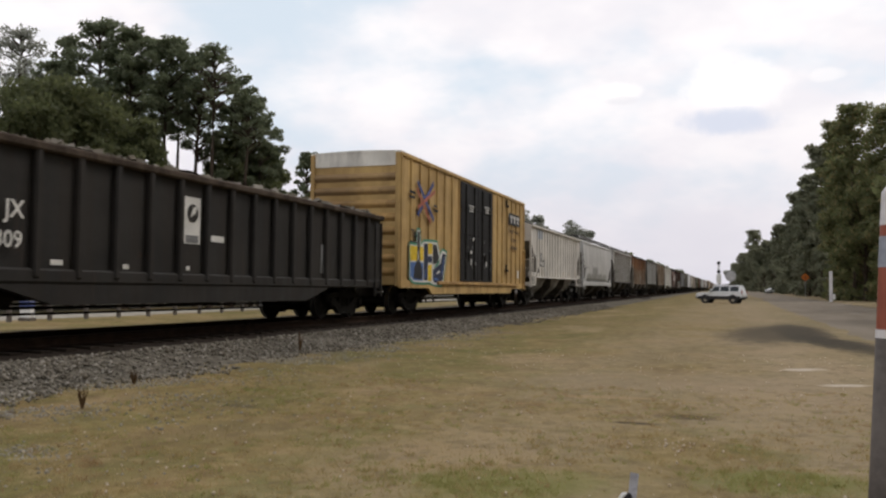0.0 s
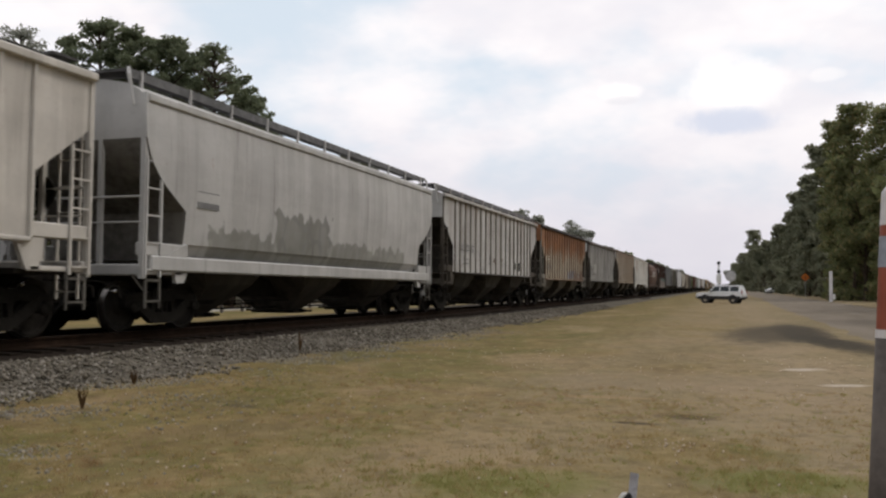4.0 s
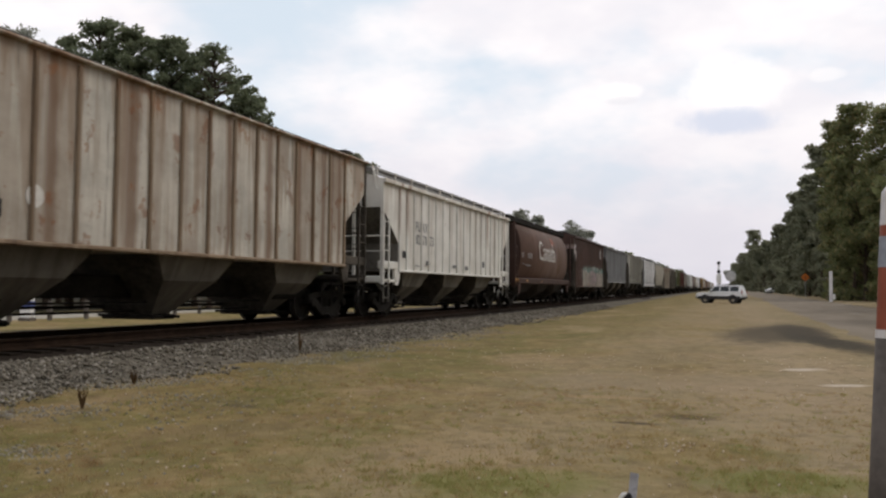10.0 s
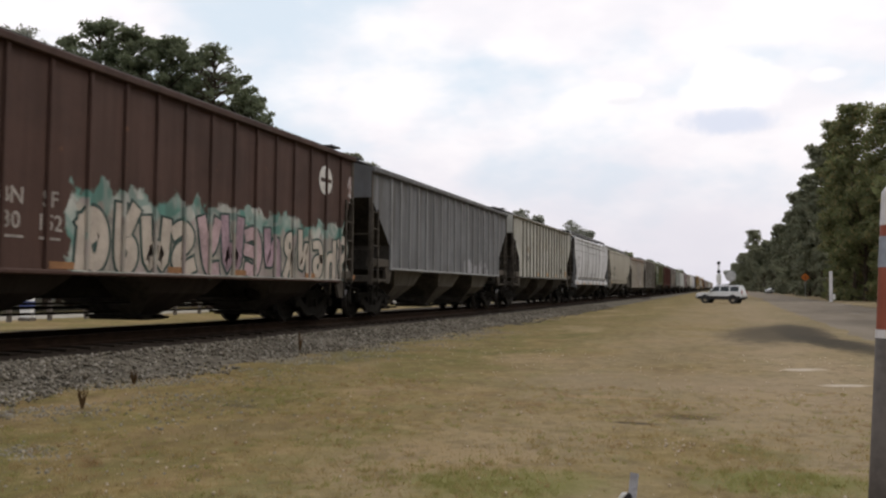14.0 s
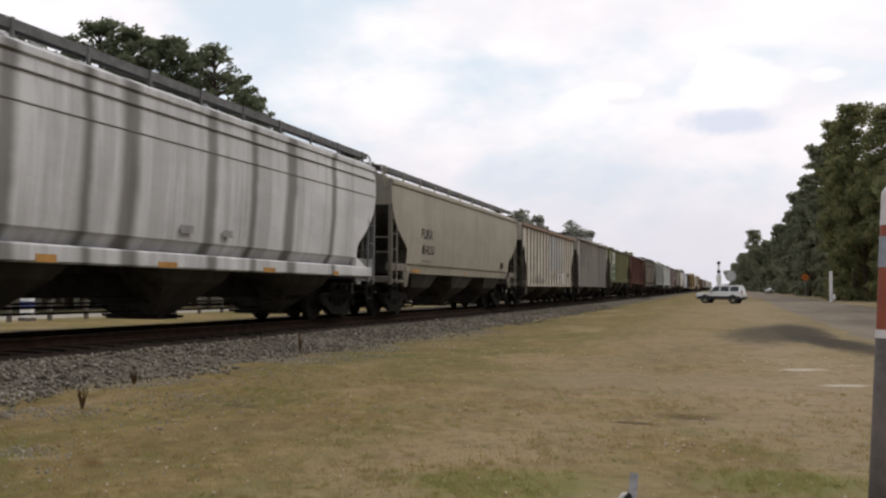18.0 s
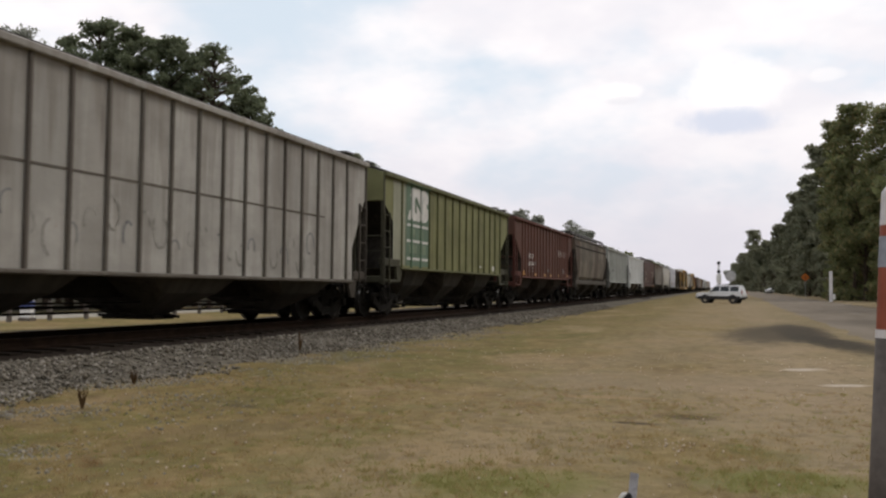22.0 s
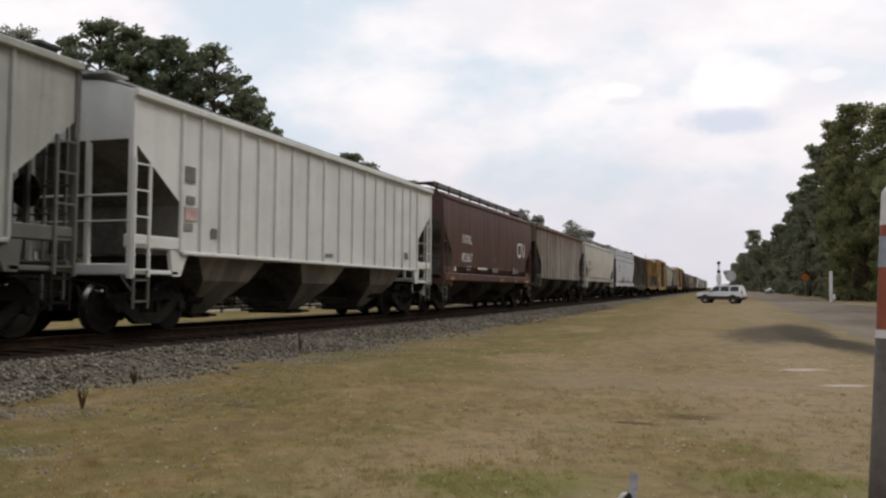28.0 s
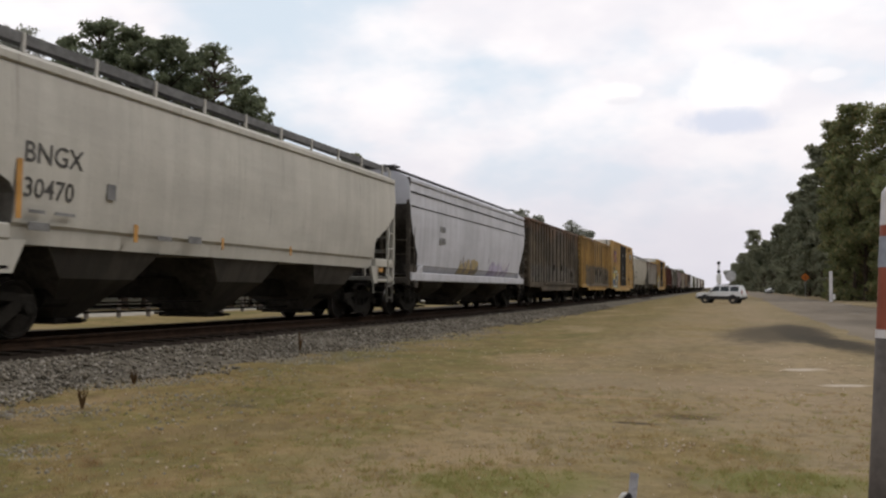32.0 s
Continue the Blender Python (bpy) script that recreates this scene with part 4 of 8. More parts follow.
def boxcar(label, length, coat, door_mat, white_top=None, end_mat=None, eave=5.12, sill=0.86, category="train car"):
    car = thing("boxcar", label, category, group="cars of the freight train")
    half = length / 2 - 0.85
    w = 1.50
    part("body", Shape().box(-w, w, -half, half, sill + 0.14, eave, 0.03), coat, car)
    part("roof", loft([(w + 0.03, eave - 0.02), (w + 0.03, eave + 0.03), (0.8, eave + 0.06), (0.2, eave + 0.075)], lambda z: half + 0.03), white_top or coat, car)
    for sx in (-1, 1):
        a, b = sorted((sx * (w - 0.02), sx * (w + 0.06)))
        part("side_sill", Shape().prism([(-half, sill + 0.30), (-half, sill + 0.06), (-half + 2.6, sill + 0.06), (-half + 2.9, sill - 0.14), (half - 2.9, sill - 0.14), (half - 2.6, sill + 0.06), (half, sill + 0.06), (half, sill + 0.30)], a, b), coat, car)
        part("eave_rail", Shape().box(a, b, -half, half, eave - 0.12, eave + 0.01, 0.02), coat, car)
        for i, y in enumerate([-half + 0.06 + k * (half - 2.42) / 7 for k in range(8)] + [2.40 + k * (half - 2.46) / 7 for k in range(8)]):
            part("side_post", Shape().box(a, b, y - 0.036, y + 0.036, sill + 0.3, eave - 0.1, 0.012), coat, car)
        for k, (y0, y1) in enumerate(((-2.27, -0.01), (0.01, 2.25))):
            d = part("door", Shape().box(*sorted((sx * (w + 0.01), sx * (w + 0.08))), y0, y1, sill + 0.32, eave - 0.16, 0.02), door_mat, car, "black plug door with locking bars")
            for f in (0.25, 0.75):
                yy = y0 + (y1 - y0) * f
                part("locking_bar", Shape().tube([(sx * (w + 0.11), yy, sill + 0.4), (sx * (w + 0.11), yy, eave - 0.25)], 0.025, 6), STEEL_MID, d)
            for z in (1.95, 2.95, 3.95):
                part("door_seam", Shape().box(*sorted((sx * (w + 0.07), sx * (w + 0.095))), y0 + 0.04, y1 - 0.04, z - 0.035, z + 0.035, 0.008), door_mat, d)
            part("door_handle", Shape().box(*sorted((sx * (w + 0.08), sx * (w + 0.13))), y0 + 0.9, y0 + 1.1, 1.9, 2.25, 0.02), STEEL_MID, d)
        part("door_track", Shape().box(*sorted((sx * (w + 0.0), sx * (w + 0.14))), -half + 3.4, half - 1.6, sill + 0.18, sill + 0.30, 0.02), end_mat or coat, car, "rust-stained lower door track")
        part("ladder", ladder(sx * (w + 0.09), half - 0.35, sill, sill + 2.0, 0.42), coat, car)
        for z in (1.62, 4.55):
            part("track_stop", Shape().box(*sorted((sx * (w + 0.05), sx * (w + 0.12))), 4.55, 4.95, z, z + 0.10, 0.01).box(*sorted((sx * (w + 0.05), sx * (w + 0.12))), 4.55, 4.64, z, z + 0.32, 0.01), GRIME, car, "dark bracket of the door track")
    for sy in (-1, 1):
        for k in range(8):
            z = sill + 0.55 + k * 0.42
            part("end_corrugation", Shape().prism([(sy * half, z - 0.13), (sy * (half + 0.085), z - 0.03), (sy * (half + 0.085), z + 0.03), (sy * half, z + 0.13)], -w + 0.12, w - 0.12), end_mat or coat, car)
        part("end_band", Shape().box(-w + 0.01, w - 0.01, *sorted((sy * half, sy * (half + 0.02))), eave - 0.42, eave - 0.01), white_top or coat, car, "white upper end panel")
        for sx in (-1, 1):
            part("end_corner", Shape().box(*sorted((sx * (w - 0.12), sx * (w + 0.02))), *sorted((sy * (half - 0.02), sy * (half + 0.09))), sill + 0.1, eave - 0.02, 0.02), coat, car)
    part("brake_wheel", Shape().disc_stack([(half + 0.1, 0.28), (half + 0.14, 0.28)], 14, "y").moved(Matrix.Translation((0.6, 0, 2.4))), STEEL_MID, car)
    running_gear(car, length / 2, 3.0)
    return car, half, w


DUSTY_RIM = plain("dusty_rim", (0.060, 0.046, 0.036), 0.9, 0.0, 0.4, 3.0)


def gondola(label, length, coat, load_mat):
    car = thing("gondola_car", label, "train car", group="cars of the freight train")
    half, w, eave, sill = length / 2 - 0.55, 1.46, 2.90, 0.86
    s = Shape()
    for sx in (-1, 1):
        a, b = sorted((sx * (w - 0.06), sx * w))
        part("side_wall", Shape().box(a, b, -half, half, sill + 0.1, eave - 0.05), coat, car)
        a, b = sorted((sx * (w - 0.09), sx * (w + 0.13)))
        part("top_chord", Shape().box(a, b, -half - 0.02, half + 0.02, eave - 0.12, eave + 0.02, 0.03), DUSTY_RIM, car, "dusty brown top rim")
        part("side_sill", Shape().box(*sorted((sx * (w - 0.07), sx * (w + 0.08))), -half, half, sill - 0.02, sill + 0.2, 0.03), coat, car)
        for i in range(18):
            y = -7.45 + i * 0.853
            part("side_post", Shape().box(*sorted((sx * (w - 0.01), sx * (w + 0.11))), y - 0.07, y + 0.07, sill + 0.05, eave - 0.08, 0.03), coat, car)
        part("ladder", ladder(sx * (w + 0.12), half - 0.42, 0.6, eave - 0.2, 0.42), coat, car)
    for sx in (-1, 1):
        part("belly_sill", Shape().prism([(-half + 2.2, sill + 0.02), (-half + 3.6, sill - 0.34), (half - 4.6, sill - 0.34), (half - 3.2, sill + 0.02)], *sorted((sx * (w - 0.06), sx * (w + 0.05)))), coat, car, "deep belly of the side sill")
    for sy in (-1, 1):
        part("end_wall", Shape().box(-w, w, *sorted((sy * (half - 0.08), sy * half)), sill + 0.1, eave, 0.02), coat, car)
        for z in (1.4, 2.0):
            part("end_rib", Shape().box(-w, w, *sorted((sy * (half - 0.01), sy * (half + 0.09))), z - 0.09, z + 0.09, 0.03), coat, car)
    part("floor", Shape().box(-w, w, -half, half, sill + 0.02, sill + 0.12), STEEL_DARK, car)
    # heap of scrap and gravel just above the rim
    rnd = random.Random(5)
    ny, nx = 60, 9
    vs = [((-w + 0.08) + (2 * w - 0.16) * i / nx, -half + 0.1 + (2 * half - 0.2) * j / ny,
           eave + 0.02 + 0.16 * math.sin(math.pi * i / nx) + 0.14 * noise.noise(Vector((i * 0.6, j * 0.5, 3))) + rnd.uniform(-0.04, 0.06)) for j in range(ny + 1) for i in range(nx + 1)]
    fs = [(j * (nx + 1) + i, j * (nx + 1) + i + 1, (j + 1) * (nx + 1) + i + 1, (j + 1) * (nx + 1) + i) for j in range(ny) for i in range(nx)]
    part("load", Shape().add(vs, fs), load_mat, car, "heap of grey scrap and gravel")
    g = Shape()
    for k in range(700):
        x, y, r = rnd.uniform(-w + 0.1, w - 0.1), rnd.uniform(-half + 0.2, half - 0.2), rnd.uniform(0.03, 0.09)
        z = eave + 0.05 + 0.14 * (1 - abs(x) / w)
        g.box(-r, r, -r * 1.3, r * 1.3, -r * 0.6, r * 0.6, 0, pose(x, y, z, rnd.uniform(-40, 40), rnd.uniform(-40, 40), rnd.uniform(0, 180)))
    tagged(part("load_lumps", g, STONE, car), kind="stuff")
    part("brake_reservoir", Shape().tube([(0.9, -0.9, 0.75), (0.9, 0.6, 0.75)], 0.28, 12), STEEL_DARK, car)
    running_gear(car, length / 2, 2.05)
    return car, half, w

# ---- the train: where each gap between cars stands along the track at the start ----
GAPS = [6.0, 23.3, 41.7, 58.0, 74.1, 90.7, 106.9, 123.6, 139.8, 155.9, 172.1, 187.3, 203.9, 220.6, 237.8, 254.8, 270.7, 287.0, 303.0, 319.7, 335.7,
        352.0, 368.4, 383.7, 399.7, 416.6, 433.7, 450.0, 466.5]
LEN = [b - a for a, b in zip(GAPS, GAPS[1:])]
MID = [(b + a) / 2 for a, b in zip(GAPS, GAPS[1:])]


def travelled(t):
    """Metres that the train has run towards the camera after t seconds."""
    return 11.5486 * t + 0.02232 * t * t


def grade(y):
    """Gentle rise of the line and the land beyond the bend in the slope."""
    d = y - 32.0
    return 0.0057 * (math.sqrt(d * d + 144.0) + d) / 2 - 0.006


def grade_angle(y):
    return math.degrees(math.atan((grade(y + 4) - grade(y - 4)) / 8))


cars = [None] * 28
DUST = (0.16, 0.145, 0.125, 1)
BAY_PALE = paint("pale_outlets", (0.215, 0.198, 0.168, 1), 0.5, (0.07, 0.062, 0.052, 1), tint=0.2, rough=0.7, seed=31)
BAY_MID = paint("dusty_outlets", (0.135, 0.122, 0.102, 1), 0.5, (0.055, 0.048, 0.040, 1), tint=0.2, rough=0.7, seed=60)
# near-black outlets: shade below the floor is part of the colour
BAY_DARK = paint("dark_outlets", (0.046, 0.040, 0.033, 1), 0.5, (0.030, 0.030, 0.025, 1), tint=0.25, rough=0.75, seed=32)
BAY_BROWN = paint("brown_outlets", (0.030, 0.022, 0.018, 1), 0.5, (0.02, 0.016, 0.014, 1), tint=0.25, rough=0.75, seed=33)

# black gondola with its heaped load
GON = paint("gondola_black", (0.0155, 0.0140, 0.0122, 1), 0.3, (0.034, 0.026, 0.020, 1), tint=0.25, seed=1)
cars[0], half, w = gondola("black steel gondola car heaped with grey scrap", LEN[0], GON, plain("dusty_scrap", (0.13, 0.112, 0.098), 0.95, 0.0, 0.5, 5.0, 0.9))
s = Shape().box(w + 0.002, w + 0.012, -1.32, -0.80, 1.62, 2.50)
panel = part("logo_panel", s, WHITE_INK, cars[0], "white square emblem panel")
part("emblem", Shape().disc_stack([(0, 0.17), (0.01, 0.17)], 20).moved(Matrix.Translation((w + 0.014, -1.05, 2.20))), GON, panel)
part("emblem_leaf", Shape().prism([(-1.13, 2.12), (-0.98, 2.20), (-0.93, 2.34), (-1.06, 2.30)], w + 0.026, w + 0.03), WHITE_INK, panel)
part("emblem_base", Shape().box(w + 0.014, w + 0.02, -1.25, -0.87, 1.64, 1.78), GREY_INK, panel)
write(cars[0], "JX", 0.36, WHITE_INK, -5.35, 1.76, w + 0.115)
write(cars[0], "309", 0.34, WHITE_INK, -5.45, 1.34, w + 0.115)
bars(cars[0], WHITE_INK, [(-0.42, 0.02, 1.70, 1.82), (-4.55, -4.3, 1.12, 1.2), (-2.95, -2.8, 1.1, 1.18), (-1.2, -1.1, 1.12, 1.2), (0.3, 0.4, 1.12, 1.2), (1.9, 2.0, 1.12, 1.2), (-1.35, -1.0, 0.98, 1.02)], w + 0.006)
bars(cars[0], GREY_INK, [(-5.9, -5.0, 1.02, 1.06), (-5.9, -5.1, 0.94, 0.98), (4.3, 4.45, 1.2, 1.9), (4.6, 4.72, 1.0, 1.3), (5.3, 5.4, 1.2, 1.6)], w + 0.006)

# yellow boxcar
YEL = paint("boxcar_yellow", (0.475, 0.318, 0.128, 1), 0.35, (0.17, 0.09, 0.035, 1), tint=0.12, rust=0.12, rust_from=5.4, seed=2)
BLK = paint("door_black", (0.0045, 0.0045, 0.0052, 1), 0.2, (0.012, 0.011, 0.010, 1), tint=0.3, seed=3)
TOPW = paint("boxcar_white_top", (0.68, 0.65, 0.58, 1), 0.3, DUST, seed=4)
YEL_END = paint("boxcar_end", (0.40, 0.245, 0.09, 1), 0.5, (0.14, 0.075, 0.03, 1), tint=0.2, seed=56, drips=0.4, drip_colour=(0.2, 0.15, 0.1, 1))
cars[1], half, w = boxcar("yellow boxcar with black double doors and spray paint", LEN[1], YEL, BLK, TOPW, YEL_END, 5.06, 0.80)
RED_INK, BLUE_INK = plain("red_mark", (0.36, 0.12, 0.075), 0.6), plain("blue_mark", (0.055, 0.075, 0.20), 0.6)
GREEN_INK, SKY_INK, GOLD_INK = plain("green_outline", (0.06, 0.22, 0.14), 0.6), plain("blue_fill", (0.07, 0.14, 0.32), 0.6), plain("yellow_fill", (0.60, 0.42, 0.03), 0.6)
xx = w + 0.07
emb = part("cross_emblem", Shape().bar((xx, -6.95, 4.30), (xx, -5.35, 3.15), 0.15, 0.005, (1, 0, 0)), BLUE_INK, cars[1], "blue and red crossed arrows emblem")
part("arrow", Shape().bar((xx + 0.006, -6.95, 3.20), (xx + 0.006, -5.40, 4.42), 0.15, 0.005, (1, 0, 0)), BLUE_INK, emb)
part("arrow", Shape().bar((xx + 0.012, -7.05, 4.05), (xx + 0.012, -5.70, 3.05), 0.12, 0.005, (1, 0, 0)), RED_INK, emb)
part("arrow", Shape().bar((xx + 0.018, -6.95, 3.45), (xx + 0.018, -5.30, 4.15), 0.12, 0.005, (1, 0, 0)), RED_INK, emb)
write(cars[1], "TBOX", 0.36, BLACK_INK, -7.04, 2.47, xx, "black painted lettering")
bars(cars[1], BLACK_INK, [(-5.35, -5.0, 3.62, 3.70), (-5.35, -4.9, 3.46, 3.54), (-7.66, -7.15, 3.86, 3.94), (-7.66, -7.2, 3.70, 3.78), (-7.6, -6.9, 2.30, 2.36)], xx)
sign = part("maker_panel", Shape().box(xx - 0.004, xx + 0.004, 5.05, 7.2, 3.80, 4.34), BLACK_INK, cars[1], "black panel with white block shapes")
for k in range(3):
    y = 5.3 + k * 0.62
    part("panel_shape", Shape().box(xx + 0.005, xx + 0.01, y, y + 0.5, 4.12, 4.24).box(xx + 0.005, xx + 0.01, y + 0.17, y + 0.33, 3.88, 4.24), WHITE_INK, sign)
FADED_BROWN = plain("faded_brown_lettering", (0.115, 0.07, 0.032), 0.6)
write(cars[1], "Railcar Pooling", 0.33, FADED_BROWN, 6.05, 3.42, xx, "black painted words")
write(cars[1], "Experts", 0.33, FADED_BROWN, 6.05, 3.04, xx, "black painted words")
bars(cars[1], FADED_BROWN, [(5.5, 5.8, 2.68, 2.86), (5.88, 6.1, 2.68, 2.82), (6.16, 6.6, 2.68, 2.82), (6.85, 7.15, 1.45, 1.5)], xx)
part("data_plate", Shape().box(xx - 0.004, xx + 0.004, 6.75, 7.05, 1.35, 1.72).box(xx + 0.005, xx + 0.007, 6.8, 7.0, 1.42, 1.65), WHITE_INK, cars[1], "small white data plate")
bars(cars[1], WHITE_INK, [(-1.4, -0.75, 4.02, 4.06), (-1.3, -0.8, 3.92, 3.96), (-1.35, -0.85, 3.82, 3.86), (0.8, 1.6, 4.16, 4.20), (0.95, 1.5, 4.06, 4.10), (0.9, 1.5, 3.96, 4.00), (-0.9, -0.7, 2.72, 2.82), (-1.15, -1.03, 1.75, 2.0), (1.0, 1.12, 1.75, 1.95), (-1.2, -1.0, 2.2, 2.3)], w + 0.135)


def flat(car, name, outline, x, mat, parent=None, label=""):
    return part(name, Shape().prism(outline, x, x + 0.002), mat, parent or car, label)


halo = flat(cars[1], "graffiti_outline", [(-7.66, 1.12), (-7.25, 0.98), (-6.4, 0.97), (-5.7, 0.98), (-5.3, 0.92), (-4.5, 0.88), (-4.25, 1.05), (-3.86, 2.18), (-4.45, 2.26), (-4.70, 2.08), (-4.95, 2.50), (-5.5, 2.50), (-6.35, 2.46), (-6.58, 2.34), (-6.66, 2.80), (-7.02, 2.80), (-7.06, 2.30), (-7.66, 2.30)], xx, GREEN_INK, None, "green outline of bubble-letter graffiti")
flat(cars[1], "graffiti_rim", [(-7.62, 1.2), (-7.22, 1.05), (-6.4, 1.04), (-5.7, 1.05), (-5.3, 0.98), (-4.55, 0.95), (-4.32, 1.1), (-3.96, 2.11), (-4.4, 2.18), (-4.68, 1.98), (-5.0, 2.42), (-5.5, 2.42), (-6.35, 2.38), (-6.62, 2.24), (-6.72, 2.72), (-6.96, 2.72), (-7.0, 2.22), (-7.62, 2.24)], xx + 0.003, WHITE_INK, halo)
NAVY_INK = plain("navy_fill", (0.020, 0.028, 0.060), 0.6)
for pts, mat in (([(-7.60, 1.72), (-6.36, 1.76), (-6.36, 2.20), (-7.60, 2.20)], GOLD_INK), ([(-7.58, 1.22), (-7.2, 1.10), (-6.38, 1.10), (-6.38, 1.70), (-7.58, 1.68)], SKY_INK),
                 ([(-6.32, 1.12), (-5.95, 1.10), (-5.92, 2.34), (-6.32, 2.32)], NAVY_INK), ([(-5.90, 1.98), (-5.48, 2.0), (-5.48, 2.36), (-5.90, 2.36)], GOLD_INK), ([(-5.90, 1.10), (-5.55, 1.08), (-5.52, 1.66), (-5.90, 1.64)], GOLD_INK),
                 ([(-5.92, 1.70), (-5.50, 1.72), (-5.48, 1.94), (-5.92, 1.92)], NAVY_INK), ([(-5.42, 1.15), (-5.25, 1.05), (-4.55, 1.02), (-4.38, 1.16), (-4.05, 2.04), (-4.38, 2.08), (-4.60, 1.72), (-4.95, 1.60), (-5.40, 1.48)], NAVY_INK),
                 ([(-5.44, 1.66), (-4.95, 1.72), (-4.78, 1.92), (-5.05, 2.32), (-5.42, 2.34)], BLACK_INK), ([(-5.38, 1.52), (-4.90, 1.62), (-4.70, 1.78), (-4.62, 1.92), (-5.02, 1.72)], GREEN_INK)):
    flat(cars[1], "graffiti_fill", pts, xx + 0.006, mat, halo)
flat(cars[1], "graffiti_fill", [(-7.28, 1.16), (-6.48, 1.14), (-6.46, 1.44), (-6.70, 1.74), (-6.74, 2.68), (-6.94, 2.68), (-6.98, 1.74), (-7.24, 1.50)], xx + 0.009, BLACK_INK, halo)
for a, b, mat in (((-6.86, 1.75), (-6.86, 2.05), WHITE_INK), ((-6.2, 1.2), (-6.1, 1.5), SKY_INK), ((-5.3, 1.18), (-4.85, 1.14), SKY_INK), ((-4.5, 1.3), (-4.25, 1.9), SKY_INK), ((-5.05, 1.36), (-4.7, 1.44), WHITE_INK), ((-5.85, 1.96), (-5.55, 1.97), WHITE_INK)):
    part("graffiti_stroke", Shape().bar((xx + 0.013, *a), (xx + 0.013, *b), 0.07, 0.003, (1, 0, 0)), mat, halo)
r1 = random.Random(14)
for k in range(16):
    y, z = r1.choice((-1.6, -1.0, -0.5, 0.7, 1.3, 1.7)) + r1.uniform(-0.12, 0.12), r1.uniform(1.5, 2.7)
    part("chalk_mark", Shape().box(w + 0.128, w + 0.134, y, y + r1.uniform(0.05, 0.12), z, z + r1.uniform(0.03, 0.14)), GREY_INK, cars[1], "pale scuff on the door")

# covered hoppers: coat colours and wear
C2 = paint("coat_pale_grey", (0.58, 0.55, 0.50, 1), 0.15, DUST, tint=0.08, rust=0.15, rust_from=4.9, seed=5, drips=0.25, drip_colour=(0.22, 0.20, 0.17, 1),
           bands=[(-6.0, -4.6, 3.5, 4.0, (0.36, 0.40, 0.46, 1))])
cars[2], half = hopper("light grey ribbed covered hopper car", LEN[2], C2, BAY_PALE, 18, 4.13, 1.46, 1.55, iron=C2, zlow=2.4, rib_mid=0.09)
for y0, y1, z0, z1, words in ((-5.36, -4.83, 2.43, 2.76, "SID"), (-5.36, -4.83, 2.05, 2.40, "476"), (-4.70, -4.16, 2.05, 2.40, "041")):
    pt = part("stencil_patch", Shape().box(1.541, 1.546, y0, y1, z0, z1), BLACK_INK, cars[2], "black patch behind white characters")
    part("lettering", text_mesh(words, 0.31, WHITE_INK, Matrix.Translation((1.55, (y0 + y1) / 2, z0 + 0.06)) @ LETTER), None, pt, "white painted characters")
bars(cars[2], BLACK_INK, [(-5.84, -5.58, 1.70, 1.94)], 1.546)
bars(cars[2], GREY_INK, [(5.0, 5.2, 1.72, 1.92)], 1.546)
bars(cars[2], plain("faint_stencil", (0.40, 0.385, 0.355), 0.7), [(-5.3, -4.9, 1.90, 1.93), (-5.3, -4.95, 1.78, 1.81), (-4.6, -4.2, 1.86, 1.89), (-4.6, -4.25, 1.72, 1.75), (-3.95, -3.5, 1.58, 1.85)], 1.546)
bars(cars[2], YELLOW_REFLECT, [(-4.68, -4.58, 1.58, 2.0), (-2.62, -2.52, 1.58, 2.0), (-1.04, -0.92, 1.58, 1.94), (1.60, 1.68, 1.62, 1.9), (3.3, 3.38, 1.62, 1.9), (5.62, 5.74, 1.7, 2.1)], 1.548, "faded orange reflective strip")

C3 = paint("coat_silver", (0.46, 0.455, 0.44, 1), 0.2, DUST, tint=0.07, seed=6,
           tags=[(-5.4, 5.0, 1.35, 2.0, (0.22, 0.22, 0.20, 1), (0.30, 0.30, 0.27, 1), (0.24, 0.24, 0.22, 1)), (-2.9, -0.2, 1.5, 2.5, (0.20, 0.20, 0.18, 1), (0.24, 0.24, 0.22, 1), (0.2, 0.2, 0.19, 1))])
cars[3], half = hopper("smooth silver-grey covered hopper with painted-over graffiti", LEN[3], C3, BAY_DARK, 0, 4.22, 1.30, 1.5, iron=C3, smooth=True, flare=True, deck="high", zlow=2.2)
bars(cars[3], GREY_INK, [(-5.9, -5.2, 2.6, 2.75), (-5.9, -5.2, 2.3, 2.42)], 1.585)

C4 = paint("coat_white_stained", (0.50, 0.50, 0.485, 1), 0.25, (0.17, 0.12, 0.085, 1), tint=0.1, rust=0.22, rust_from=4.8, seed=7, drips=0.3, drip_colour=(0.20, 0.155, 0.12, 1), panels=0.15, spots=0.5, blotch=0.62)
RIB4 = paint("rib_grey_brown", (0.21, 0.195, 0.168, 1), 0.4, (0.12, 0.09, 0.07, 1), seed=52, rust=0.5, rust_from=4.2)
cars[4], half = hopper("dirty white ribbed covered hopper car", LEN[4], C4, BAY_DARK, 18, 4.20, 1.42, 1.55, rib_mid=-0.05, rib_mat=RIB4, sill_mat=BAY_BROWN, deck="high", zlow=2.4)
write_panels(cars[4], ("RU", "SX", "55"), 0.40, GREY_INK, -5.1, 2.26)
part("data_plate", Shape().box(1.541, 1.546, 2.89, 3.25, 1.75, 2.06), BLACK_INK, cars[4], "black data plate")
plate = part("data_plate", Shape().box(1.541, 1.546, 3.58, 4.12, 1.59, 2.14), WHITE_INK, cars[4], "black data plate with a white edge")
